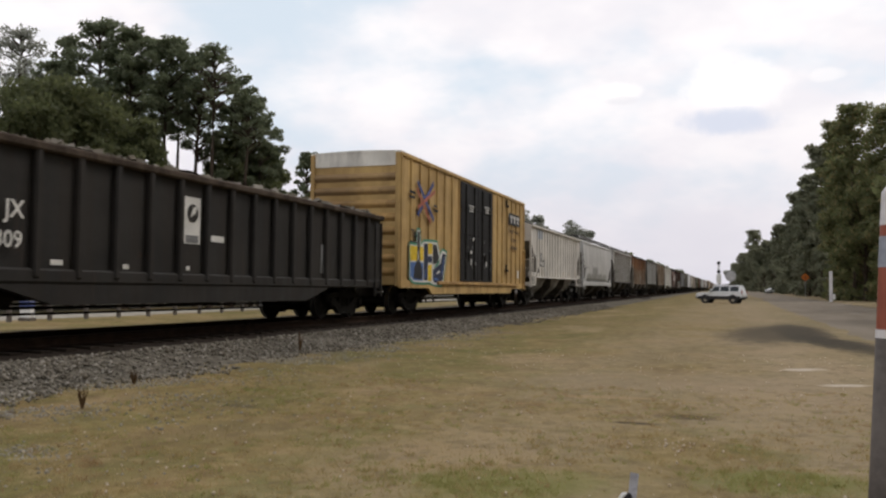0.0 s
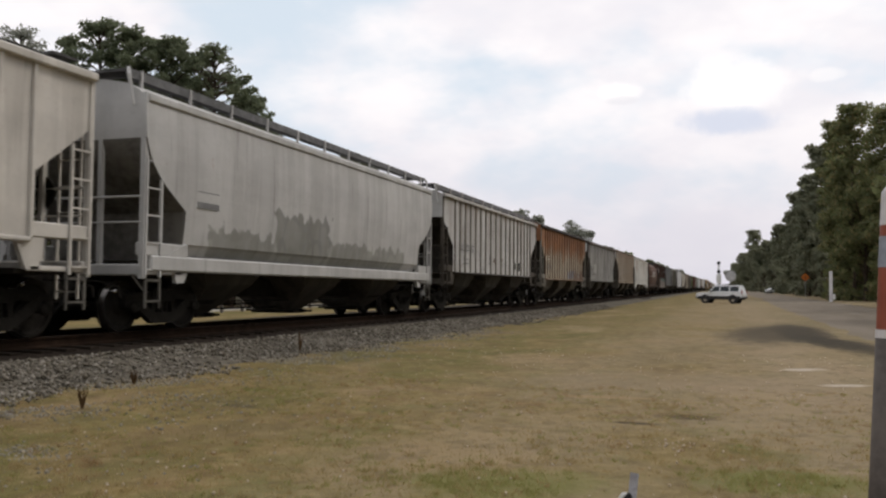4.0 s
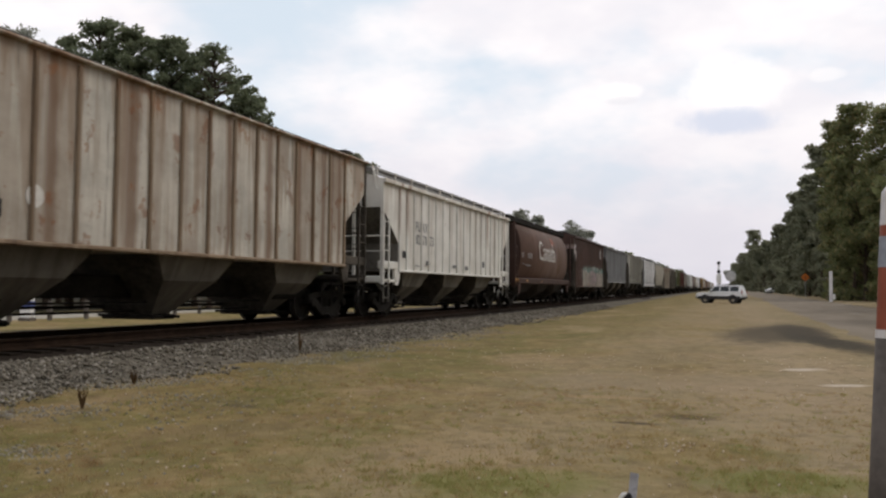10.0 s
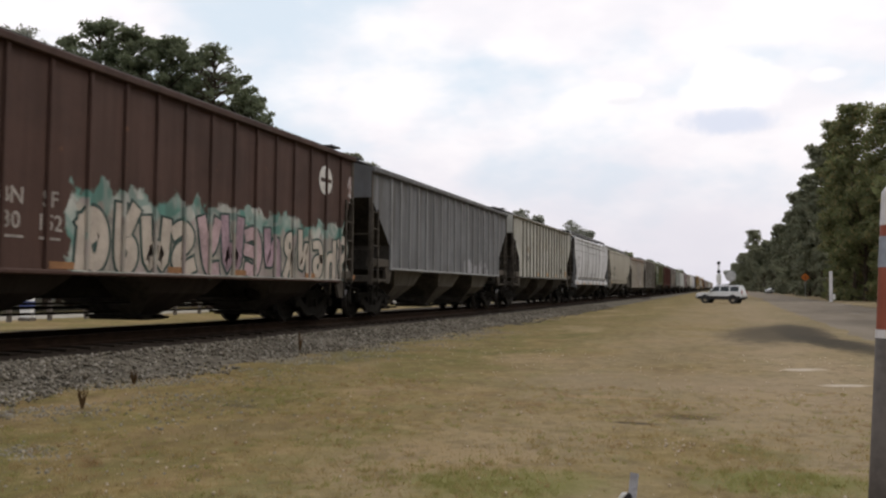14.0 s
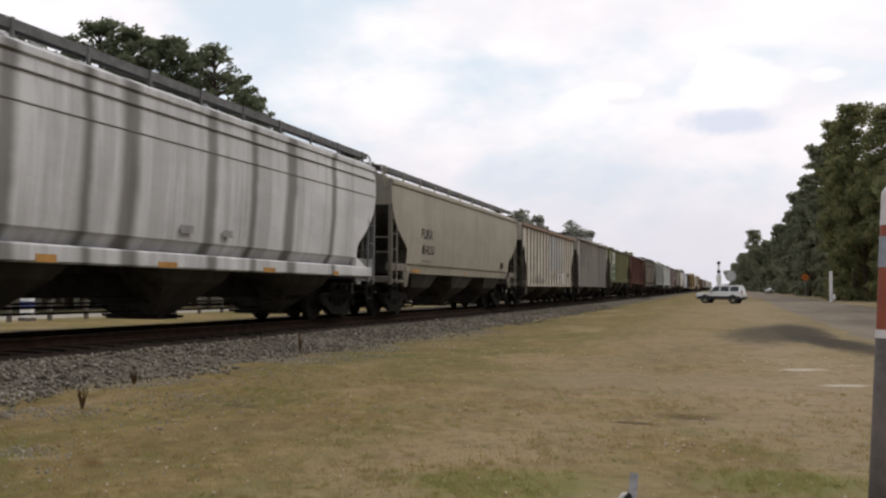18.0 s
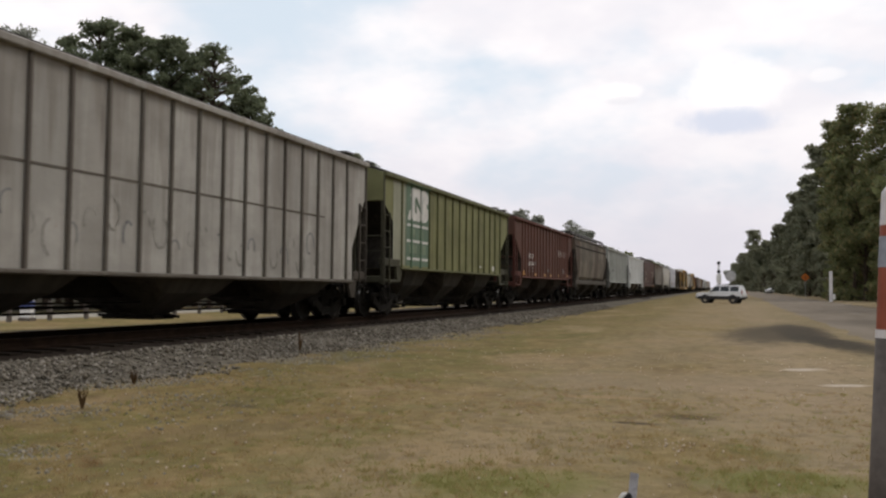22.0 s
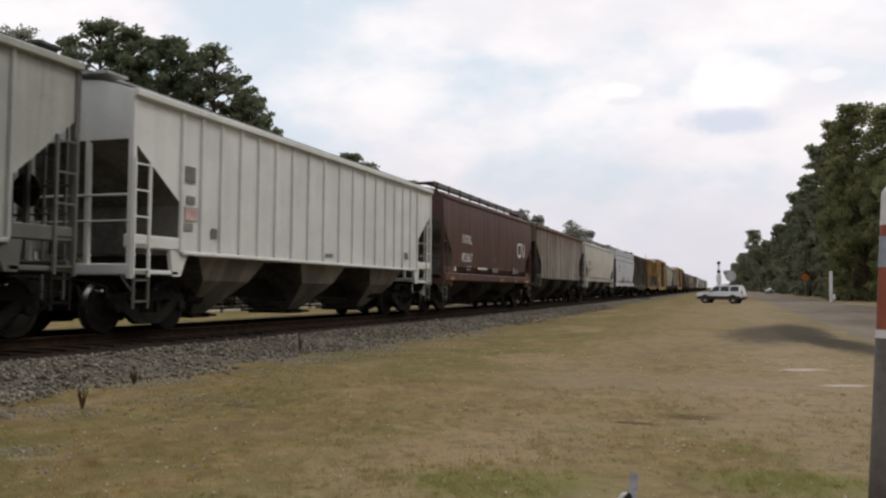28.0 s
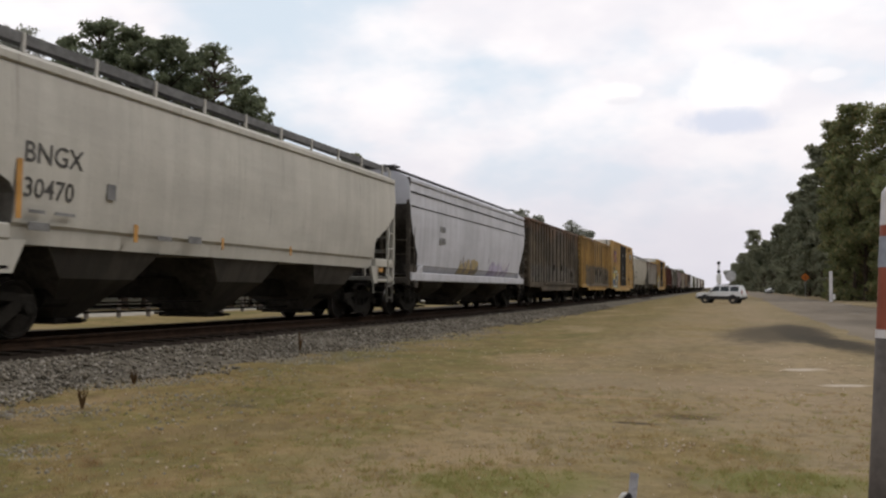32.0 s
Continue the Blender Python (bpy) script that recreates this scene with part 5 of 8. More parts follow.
part("plate_field", Shape().box(1.547, 1.550, 3.64, 4.06, 1.68, 2.10), BLACK_INK, plate)
SCRAPE = plain("rust_scrape", (0.115, 0.062, 0.034), 0.8, 0.0, 0.4)
for y, z, size, mat in ((-0.72, 2.07, 0.17, SCRAPE), (-0.56, 1.96, 0.10, SCRAPE), (-1.45, 1.98, 0.14, GREY_INK), (-1.42, 2.12, 0.10, GREY_INK), (0.74, 2.14, 0.09, SCRAPE), (0.80, 1.92, 0.12, GREY_INK), (5.18, 2.66, 0.10, GREY_INK)):
    pts = [(y + size * math.cos(2.4 * q + 9 * y) * (0.5 + 0.08 * q), z + size * math.sin(1.7 * q + 5 * z) * 0.9) for q in range(6)]
    part("scrape", ribbon(pts, 0.035, 1.5415, 0.002), mat, cars[4], "dark scraped scribble")
bars(cars[4], GREY_INK, [(-5.2, -4.6, 1.95, 2.0), (-5.2, -4.6, 1.8, 1.85), (-2.65, -2.15, 1.63, 1.66)], 1.56)

C5 = paint("coat_cream_rusted", (0.41, 0.365, 0.285, 1), 0.22, (0.12, 0.075, 0.045, 1), tint=0.12, rust=0.96, rust_from=2.85, seed=8, drips=0.25, drip_colour=(0.24, 0.10, 0.04, 1), panels=0.1, spots=0.5,
           tags=[(0.6, 3.8, 1.45, 2.0, (0.16, 0.21, 0.30, 1), (0.22, 0.25, 0.31, 1), (0.1, 0.12, 0.17, 1)),
                 (3.0, 6.9, 1.32, 2.02, (0.235, 0.165, 0.135, 1), (0.30, 0.25, 0.225, 1), (0.105, 0.085, 0.085, 1))])
RIB5 = paint("rib_rust_brown", (0.185, 0.115, 0.068, 1), 0.4, (0.075, 0.05, 0.035, 1), rust=0.6, rust_from=3.0, seed=61)
cars[5], half = hopper("cream ribbed covered hopper heavily rusted along its top", LEN[5], C5, BAY_MID, 18, 4.27, 1.38, 1.5, rib_mid=-0.15, rib_mat=RIB5, sill_mat=RIB5, zlow=2.45, frame_mat=BAY_BROWN, iron=paint("ironwork_pale_grey", (0.20, 0.185, 0.155, 1), 0.4, (0.09, 0.075, 0.06, 1), seed=62))
for words, y in (("51", -6.02), ("03", -5.38), ("46", -4.74)):
    write(cars[5], words, 0.40, GREY_INK, y, 1.96, 1.546)
bars(cars[5], plain("chalky_patch", (0.50, 0.46, 0.38), 0.7), [(-6.2, -5.82, 2.44, 2.66), (-5.58, -5.18, 2.44, 2.68), (-5.55, -5.2, 1.66, 1.82)], 1.545, "chalky remains of lettering")
plate = part("data_plate", Shape().box(1.541, 1.548, 4.31, 4.79, 1.62, 1.92), WHITE_INK, cars[5], "white-framed data plate")
part("plate_field", Shape().box(1.549, 1.551, 4.37, 4.73, 1.67, 1.87), GREY_INK, plate, "dull grey plate field")
part("plate_bar", Shape().box(1.552, 1.554, 4.42, 4.52, 1.72, 1.82).box(1.552, 1.554, 4.57, 4.68, 1.71, 1.80), BLACK_INK, plate)

C6 = paint("coat_grey_streaked", (0.38, 0.37, 0.35, 1), 0.5, (0.075, 0.065, 0.058, 1), tint=0.18, rust=0.55, rust_from=4.25, seed=9, drips=0.9, drip_colour=(0.065, 0.05, 0.04, 1), panels=0.6)
RIB6 = paint("rib_pale", (0.44, 0.43, 0.40, 1), 0.3, (0.1, 0.09, 0.08, 1), seed=10)
cars[6], half = hopper("grime-streaked grey ribbed covered hopper car", LEN[6], C6, BAY_DARK, 18, rib_mid=-0.2, eave=4.22, sill=1.40, cut=1.7, rib_mat=RIB6, sill_mat=BAY_DARK, zlow=2.45, dirty_end=True, placard=True)
part("patch_panel", Shape().box(1.541, 1.545, -6.33, -4.40, 1.60, 2.68).box(1.541, 1.545, -4.38, -3.74, 2.04, 2.72), RIB6, cars[6], "clean grey repainted patch")
for words, y, z in (("FU", -6.04, 2.22), ("RX", -5.40, 2.22), ("82", -6.04, 1.82), ("96", -5.40, 1.82), ("14", -4.74, 1.82)):
    write(cars[6], words, 0.44, BLACK_INK, y, z, 1.548)
bars(cars[6], BLACK_INK, [(3.2, 3.5, 1.65, 1.95), (4.2, 4.5, 1.65, 1.95), (5.3, 5.7, 1.9, 2.6)], 1.56)

C7 = paint("coat_cream_blotched", (0.50, 0.475, 0.415, 1), 0.42, soot=(-5.9, -4.0, -2.2, 0.7, 2.3, 3.6, 4.3, 4.9, 5.3, 5.8), soot_colour=(0.15, 0.082, 0.045, 1), soot_to=1.0, dirt_colour=(0.20, 0.125, 0.075, 1), tint=0.16, rust=0.7, rust_from=4.4, seed=11, drips=0.4, drip_colour=(0.20, 0.115, 0.06, 1), panels=0.15, spots=0.6, blotch=0.57)
RIB7 = paint("rib_rust_blotch", (0.25, 0.185, 0.125, 1), 0.5, (0.11, 0.065, 0.038, 1), seed=54, rust=0.5, rust_from=4.1, spots=0.6)
cars[7], half = hopper("cream ribbed covered hopper blotched with rust", LEN[7], C7, BAY_MID, 15, 4.29, 1.40, 1.65, rib_mat=RIB7, placard=True, zlow=2.5, frame_mat=C7, chord=0.06)
bars(cars[7], BLACK_INK, [(-5.4, -4.9, 1.75, 2.0)], 1.56)
part("data_plate", Shape().disc_stack([(0, 0.17), (0.008, 0.17)], 16).moved(Matrix.Translation((1.545, -4.3, 2.1))), WHITE_INK, cars[7], "round white stencil")

C8 = paint("coat_white", (0.70, 0.69, 0.645, 1), 0.16, (0.26, 0.2, 0.14, 1), tint=0.07, soot=(-6.05, -5.42, 3.85, 6.75), soot_colour=(0.22, 0.105, 0.045, 1), soot_to=2.6, rust=0.35, rust_from=4.6, seed=12, drips=0.22, drip_colour=(0.22, 0.13, 0.065, 1), panels=0.08, spots=0.35)
cars[8], half = hopper("white ribbed covered hopper with pale roof railing", LEN[8], C8, BAY_PALE, 18, 4.03, 1.36, 1.6, rib_mid=0.1, iron=C8, deck="high", deck_mat=BOARD_PALE, zlow=2.2)
for words, y, z in (("FU", -4.43, 2.68), ("RX", -3.80, 2.68), ("82", -4.43, 2.27), ("70", -3.80, 2.27), ("73", -3.10, 2.27)):
    write(cars[8], words, 0.44, GREY_INK, y, z, 1.546)
bars(cars[8], BLACK_INK, [(-5.82, -5.54, 1.78, 1.99), (3.15, 3.45, 1.72, 1.94)], 1.547)
bars(cars[8], GREY_INK, [(-4.7, -4.3, 1.55, 1.58), (-3.7, -3.3, 1.6, 1.75), (-0.8, -0.3, 1.6, 1.7), (0.6, 1.1, 1.55, 1.7)], 1.56)

C9 = paint("coat_maroon_brown", (0.108, 0.061, 0.044, 1), 0.18, (0.07, 0.042, 0.032, 1), tint=0.12, seed=13, drips=0.15, drip_colour=(0.055, 0.032, 0.024, 1), rough=0.55)
BRN = paint("frame_maroon", (0.052, 0.026, 0.019, 1), 0.35, (0.03, 0.02, 0.017, 1), seed=14)
cars[9], half = hopper("rounded maroon-brown covered hopper with white country wordmark", LEN[9], C9, BAY_BROWN, 0, 4.15, 1.05, 1.35, tube=True, frame_mat=BRN, zlow=2.2, iron=BRN)
part("side_sill", Shape().box(1.38, 1.56, -half + 0.2, half - 0.2, 1.10, 1.40, 0.03).box(-1.56, -1.38, -half + 0.2, half - 0.2, 1.10, 1.40, 0.03), BRN, cars[9])


def tube_side(z):
    return 1.56 * math.cos(math.asin(max(-0.95, min(0.95, (z - 2.62) / 1.62)))) ** 0.45 + 0.012


write_round(cars[9], "Canada", 1.48, WHITE_INK, 0.62, 2.38, tube_side, "large white country wordmark", 0.0)
for y in (2.0, 2.42):
    part("flag_mark", wrapped(Shape().box(1.598, 1.604, y, y + 0.22, 3.35, 3.72).mesh("flag_mark", RED_INK), lambda z: 1.56 * math.cos(math.asin((z - 2.62) / 1.62)) ** 0.45 + 0.01), None, cars[9], "small red flag bar")
WHEAT = plain("faded_brown_leaf", (0.112, 0.066, 0.043), 0.6, 0.0, 0.10)


def petal(y_mid, z0, z1, wide, tilt):
    """One leaf of the emblem, laid on the rounded side."""
    s, rows = Shape(), 14
    for k in range(rows + 1):
        f = k / rows
        z = z0 + (z1 - z0) * f
        a = math.asin((z - 2.62) / 1.62)
        x = 1.56 * math.cos(a) ** 0.45 + 0.003
        c, w = y_mid + tilt * f, wide * math.sin(math.pi * min(1, 0.12 + f * 0.86)) ** 0.8
        s.v += [(x, c - w, z), (x, c + w, z)]
    s.f += [(2 * k, 2 * k + 1, 2 * k + 3, 2 * k + 2) for k in range(rows)]
    return s


leaf = part("leaf_emblem", petal(4.08, 2.35, 3.45, 0.34, 0.0), WHEAT, cars[9], "faded grain-leaf emblem")
part("emblem_leaf", petal(3.90, 1.75, 2.85, 0.30, -0.28), WHEAT, leaf)
part("emblem_leaf", petal(4.28, 1.75, 2.85, 0.30, 0.30), WHEAT, leaf)
FADED_WHITE = plain("faded_white_lettering", (0.32, 0.30, 0.28), 0.6, 0.0, 0.3)
write_round(cars[9], "CP", 0.36, FADED_WHITE, -5.35, 2.40, tube_side)
write_round(cars[9], "607303", 0.36, FADED_WHITE, -3.8, 2.40, tube_side)
bars(cars[9], YELLOW_REFLECT, [(-7.0, -6.3, 1.22, 1.34), (-4.6, -4.2, 1.22, 1.30), (-1.0, -0.75, 1.22, 1.28)], 1.562, "yellow reflective strips")
bars(cars[9], GREY_INK, [(-5.6, -5.2, 2.05, 2.1), (-4.9, -3.8, 2.0, 2.06), (6.3, 6.4, 1.75, 1.95)], 1.59)

C10 = paint("coat_oxide_brown", (0.064, 0.033, 0.025, 1), 0.3, (0.045, 0.028, 0.022, 1), tint=0.14, seed=15,
            tags=[(-3.3, 7.0, 1.0, 2.45, (0.10, 0.25, 0.215, 1), (0.48, 0.49, 0.45, 1), (0.24, 0.33, 0.30, 1)), (-3.1, 6.9, 1.0, 2.08, (0.39, 0.35, 0.30, 1), (0.34, 0.28, 0.265, 1), (0.28, 0.25, 0.225, 1)), (6.7, 7.5, 3.0, 3.9, (0.55, 0.52, 0.5, 1), (0.5, 0.45, 0.45, 1), (0.3, 0.22, 0.2, 1)), (-7.3, -6.2, 2.6, 3.8, (0.55, 0.52, 0.5, 1), (0.5, 0.45, 0.45, 1), (0.3, 0.22, 0.2, 1))])
cars[10], half = hopper("oxide-brown ribbed hopper with large white and pink graffiti", LEN[10], C10, BAY_BROWN, 16, 4.29, 1.0, 0.9, zlow=2.0, frame_mat=BRN)
TEAL_INK = plain("teal_outline", (0.035, 0.062, 0.056), 0.6)
OCHRE_INK = plain("ochre_fill", (0.26, 0.13, 0.06), 0.6)
CREAM_INK, PINK_INK, ROSE_INK = plain("cream_fill", (0.43, 0.375, 0.32), 0.6, 0.0, 0.15), plain("pink_fill", (0.37, 0.265, 0.275), 0.6, 0.0, 0.3, 1.2), plain("rose_fill", (0.31, 0.215, 0.25), 0.6, 0.0, 0.3, 1.2)
spray(cars[10], "arms", -3.15, -0.02, 1.12, 1.98, 1.5445, CREAM_INK, TEAL_INK)
spray(cars[10], "ymcn", 0.02, 3.20, 1.12, 2.05, 1.5445, [PINK_INK, ROSE_INK, PINK_INK, ROSE_INK], TEAL_INK)
spray(cars[10], "rnehs", 3.22, 6.75, 1.12, 2.0, 1.5445, CREAM_INK, TEAL_INK, 0.20)
for y in (-3.4, -0.6, 1.5, 4.6, 6.9):
    part("graffiti_fill", Shape().box(1.545, 1.552, y - 0.25, y + 0.25, 1.06, 1.17), OCHRE_INK, cars[10], "ochre reflector painted over")
logo = part("round_emblem", Shape().disc_stack([(0, 0.36), (0.008, 0.36)], 24).moved(Matrix.Translation((1.545, 5.75, 3.5))), WHITE_INK, cars[10], "round white emblem with a cross")
part("emblem_cross", Shape().box(1.556, 1.56, 5.70, 5.80, 3.22, 3.78).box(1.556, 1.56, 5.45, 6.05, 3.45, 3.55), BRN, logo)
DUSTY_WHITE = plain("dusty_white_lettering", (0.30, 0.27, 0.245), 0.6, 0.0, 0.3)
for words, y, z in (("BN", -4.38, 1.97), ("SF", -3.66, 1.97), ("30", -4.38, 1.62), ("152", -3.66, 1.62)):
    write(cars[10], words, 0.34, DUSTY_WHITE, y, z, 1.5445)
bars(cars[10], DUSTY_WHITE, [(-4.6, -4.15, 1.48, 1.52), (-3.85, -3.45, 1.48, 1.52)], 1.5445)

C11 = paint("coat_slate_grey", (0.145, 0.15, 0.158, 1), 0.35, (0.09, 0.085, 0.08, 1), tint=0.12, seed=16, drips=0.5, drip_colour=(0.06, 0.055, 0.05, 1),
            tags=[(1.2, 4.6, 1.42, 1.9, (0.35, 0.35, 0.37, 1), (0.27, 0.27, 0.29, 1), (0.17, 0.17, 0.18, 1))])
RIB11 = paint("rib_grey", (0.25, 0.25, 0.25, 1), 0.3, (0.1, 0.1, 0.1, 1), seed=17)
cars[11], half = hopper("slate grey ribbed covered hopper car", LEN[11], C11, BAY_MID, 17, 4.22, 1.40, 1.75, rib_mat=RIB11, zlow=2.1)

C12 = paint("coat_off_white", (0.425, 0.42, 0.38, 1), 0.25, (0.17, 0.155, 0.12, 1), tint=0.08, seed=18, drips=0.4, drip_colour=(0.17, 0.16, 0.125, 1), panels=0.15, rust=0.1, rust_from=5.0)
RIB12 = paint("rib_dull_grey", (0.15, 0.14, 0.112, 1), 0.4, (0.08, 0.07, 0.06, 1), seed=55)
cars[12], half = hopper("off-white ribbed covered hopper with faded lettering", LEN[12], C12, BAY_DARK, 17, 4.30, 1.40, 1.7, rib_mat=RIB12, sill_mat=BAY_DARK, zlow=2.3, chord=0.06, frame_mat=C12, rib_mid=-0.17)
bars(cars[12], plain("faded_brown_block", (0.26, 0.215, 0.165), 0.7, 0.0, 0.4), [(-4.80, -4.34, 2.66, 2.95), (-4.20, -3.84, 2.66, 2.95)], 1.546, "faded brown painted-over block")
write(cars[12], "504", 0.36, BLACK_INK, -4.64, 2.24, 1.546)
write(cars[12], "04", 0.36, BLACK_INK, -4.0, 2.24, 1.546)
FADED = plain("faded_letters", (0.34, 0.315, 0.265), 0.8, 0.0, 0.35)
for y, z, h in ((-3.4, 3.3, 0.5), (-2.24, 3.1, 0.3), (-1.43, 3.25, 0.5), (-0.62, 3.15, 0.36), (0.17, 3.25, 0.6), (0.95, 3.0, 0.4), (2.6, 3.05, 0.5), (4.3, 3.1, 0.6), (5.1, 3.15, 0.4)):
    flat_mark = [(y - 0.13, z - h / 2), (y + 0.08, z - h / 2 - 0.04), (y + 0.14, z - h * 0.1), (y + 0.06, z + h / 2), (y - 0.06, z + h / 2 + 0.03), (y - 0.14, z + h * 0.15)]
    part("stencil", Shape().prism(flat_mark, 1.5415, 1.5435), FADED, cars[12], "faded tall letter, no longer readable")
bars(cars[12], BLACK_INK, [(-4.95, -4.8, 1.86, 2.0), (-3.38, -3.24, 1.76, 2.0), (4.15, 4.45, 1.75, 2.05)], 1.546)
bars(cars[12], YELLOW_REFLECT, [(-2.3, -1.9, 1.55, 1.66), (-0.02, 0.60, 1.57, 1.68), (2.6, 3.1, 1.57, 1.66), (5.6, 6.0, 1.6, 1.9)], 1.546, "yellow reflective strips")

C13 = paint("coat_blue_white", (0.57, 0.575, 0.585, 1), 0.3, (0.13, 0.125, 0.12, 1), tint=0.06, seed=19, soot=(-3.41, -0.05, -2.41, 1.49, -4.99, 3.10, 5.31), soot_wide=1.25, soot_colour=(0.085, 0.078, 0.066, 1))
cars[13], half = hopper("smooth pale blue-white covered hopper with sooty streaks", LEN[13], C13, BAY_DARK, 0, 4.30, 1.36, 1.35, iron=paint("ironwork_dull_blue", (0.20, 0.205, 0.21, 1), 0.4, (0.08, 0.075, 0.07, 1), seed=63), smooth=True, flare=True, deck="high", zlow=2.0, dirty_end=True, bracket_mat=BOARD_SIDE)
for z in (3.40, 3.86):
    part("seam_rail", Shape().box(1.584, 1.604, -half + 0.1, half - 0.1, z - 0.012, z + 0.012), GRIME_PALE, cars[13], "dark horizontal seam")
FADED_GREY = plain("faded_grey_lettering", (0.29, 0.29, 0.29), 0.7, 0.0, 0.3)
write_round(cars[13], "PFMX", 0.40, FADED_GREY, -6.37, 2.76, lambda z: flank(z, 1.36, 4.30))
write_round(cars[13], "5718", 0.40, FADED_GREY, -6.41, 2.26, lambda z: flank(z, 1.36, 4.30))
bars(cars[13], FADED_GREY, [(-6.4, -5.8, 1.95, 2.0), (-6.4, -5.8, 1.8, 1.85), (-1.0, -0.6, 1.8, 1.95), (0.4, 0.7, 1.8, 1.95)], 1.585)
bars(cars[13], YELLOW_REFLECT, [(-7.1, -6.75, 1.15, 1.32), (-4.42, -4.02, 1.15, 1.27), (-1.65, -1.12, 1.15, 1.25), (1.9, 2.4, 1.15, 1.25), (5.3, 5.6, 1.15, 1.25)], 1.605, "yellow reflective strips")

C14 = paint("coat_warm_grey", (0.32, 0.297, 0.245, 1), 0.2, (0.2, 0.18, 0.15, 1), tint=0.06, seed=20)
cars[14], half = hopper("smooth warm-grey covered hopper with roof walkway", LEN[14], C14, BAY_DARK, 0, 4.16, 1.32, 1.75, truck_in=2.2, iron=paint("ironwork_warm_grey", (0.175, 0.16, 0.13, 1), 0.4, (0.08, 0.07, 0.055, 1), seed=64), smooth=True, deck="high", zlow=2.1)
write_round(cars[14], "FURX", 0.46, BLACK_INK, -4.55, 2.48, lambda z: flank(z, 1.32, 4.16))
write_round(cars[14], "854253", 0.42, BLACK_INK, -4.35, 1.98, lambda z: flank(z, 1.32, 4.16))
bars(cars[14], GREY_INK, [(-5.0, -4.6, 1.72, 1.76), (-4.5, -4.1, 1.72, 1.76)], 1.585)
part("data_plate", Shape().box(1.56, 1.578, 5.0, 5.36, 1.74, 2.0).box(1.579, 1.581, 5.06, 5.30, 1.79, 1.95), BLACK_INK, cars[14], "dark square data plate")
part("end_lettering", text_mesh("FURX", 0.30, GREY_INK, Matrix.Translation((0.6, -half - 0.006, 3.95)) @ LETTER_END), None, cars[14])
part("end_lettering", text_mesh("854253", 0.30, GREY_INK, Matrix.Translation((0.6, -half - 0.006, 3.62)) @ LETTER_END), None, cars[14])
bars(cars[14], YELLOW_REFLECT, [(-5.7, -5.0, 1.36, 1.46), (0.0, 0.3, 1.36, 1.44)], 1.49, "yellow reflective strips")

C15 = paint("coat_cream_grey", (0.48, 0.455, 0.395, 1), 0.2, (0.24, 0.19, 0.14, 1), tint=0.08, rust=0.22, rust_from=4.6, seed=21, drips=0.3, drip_colour=(0.17, 0.12, 0.09, 1),
            tags=[(-0.7, 3.3, 1.9, 4.3, (0.35, 0.38, 0.415, 1), (0.39, 0.41, 0.43, 1), (0.36, 0.38, 0.405, 1)),
                  (-5.6, -1.6, 1.1, 1.35, (0.24, 0.23, 0.21, 1), (0.38, 0.36, 0.32, 1), (0.14, 0.13, 0.12, 1))])
RIB15 = paint("rib_rusty", (0.37, 0.325, 0.265, 1), 0.4, (0.12, 0.08, 0.06, 1), rust=0.4, rust_from=3.6, seed=22)
cars[15], half = hopper("cream-grey ribbed hopper with blue patch and small graffiti", LEN[15], C15, BAY_DARK, 17, 4.07, 1.0, 1.3, rib_mat=RIB15, frame_mat=paint("chord_rusty", (0.25, 0.17, 0.125, 1), 0.4, (0.12, 0.08, 0.06, 1), seed=57, spots=0.5), zlow=2.0, chord=0.17)
PALE_GREY_INK = plain("worn_grey_lettering", (0.31, 0.30, 0.28), 0.7, 0.0, 0.35)
write_panels(cars[15], ("FU", "RX"), 0.44, PALE_GREY_INK, -4.87, 2.33)
write_panels(cars[15], ("831", "232"), 0.34, PALE_GREY_INK, -4.87, 1.85)

rnd = random.Random(78)
for k in range(9):
    y, z = -5.3 + k * 0.42, 1.42
    pts = [(1.552, y + rnd.uniform(-0.16, 0.16), z + rnd.uniform(-0.22, 0.22)) for _ in range(4)]
    s = Shape()
    for a, b in zip(pts, pts[1:]):
        s.bar(a, b, 0.06, 0.004, (1, 0, 0))
    part("graffiti_stroke", s, PALE_GREY_INK, cars[15], "small black spray-paint scribble")

VIOLET_INK = plain("violet_outline", (0.12, 0.095, 0.16), 0.6)
PALE_INK = plain("off_white_fill", (0.66, 0.62, 0.60), 0.6, 0.0, 0.1)
spray(cars[15], "oehs", 1.55, 3.95, 1.18, 1.80, 1.5445, PALE_INK, VIOLET_INK, 0.23, 0.05, "off-white bubble letter of graffiti")
bars(cars[15], GREY_INK, [(0.2, 0.62, 1.58, 1.62), (0.2, 0.7, 1.48, 1.52), (0.2, 0.66, 1.38, 1.42), (1.0, 1.45, 1.84, 1.88), (1.0, 1.5, 1.72, 1.76), (1.0, 1.4, 1.58, 1.62)], 1.549)
bars(cars[15], BLACK_INK, [(5.0, 5.38, 1.58, 1.80)], 1.549)

C16 = paint("coat_dull_grey", (0.375, 0.362, 0.33, 1), 0.3, (0.15, 0.13, 0.11, 1), tint=0.12, rust=0.12, rust_from=4.6, seed=23, drips=0.35, drip_colour=(0.14, 0.115, 0.095, 1), panels=0.2)
RIB16 = paint("rib_dark", (0.115, 0.103, 0.084, 1), 0.4, (0.08, 0.06, 0.05, 1), seed=24)
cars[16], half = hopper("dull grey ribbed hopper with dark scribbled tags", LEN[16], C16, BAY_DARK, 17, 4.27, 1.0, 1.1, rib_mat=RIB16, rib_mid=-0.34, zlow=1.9)
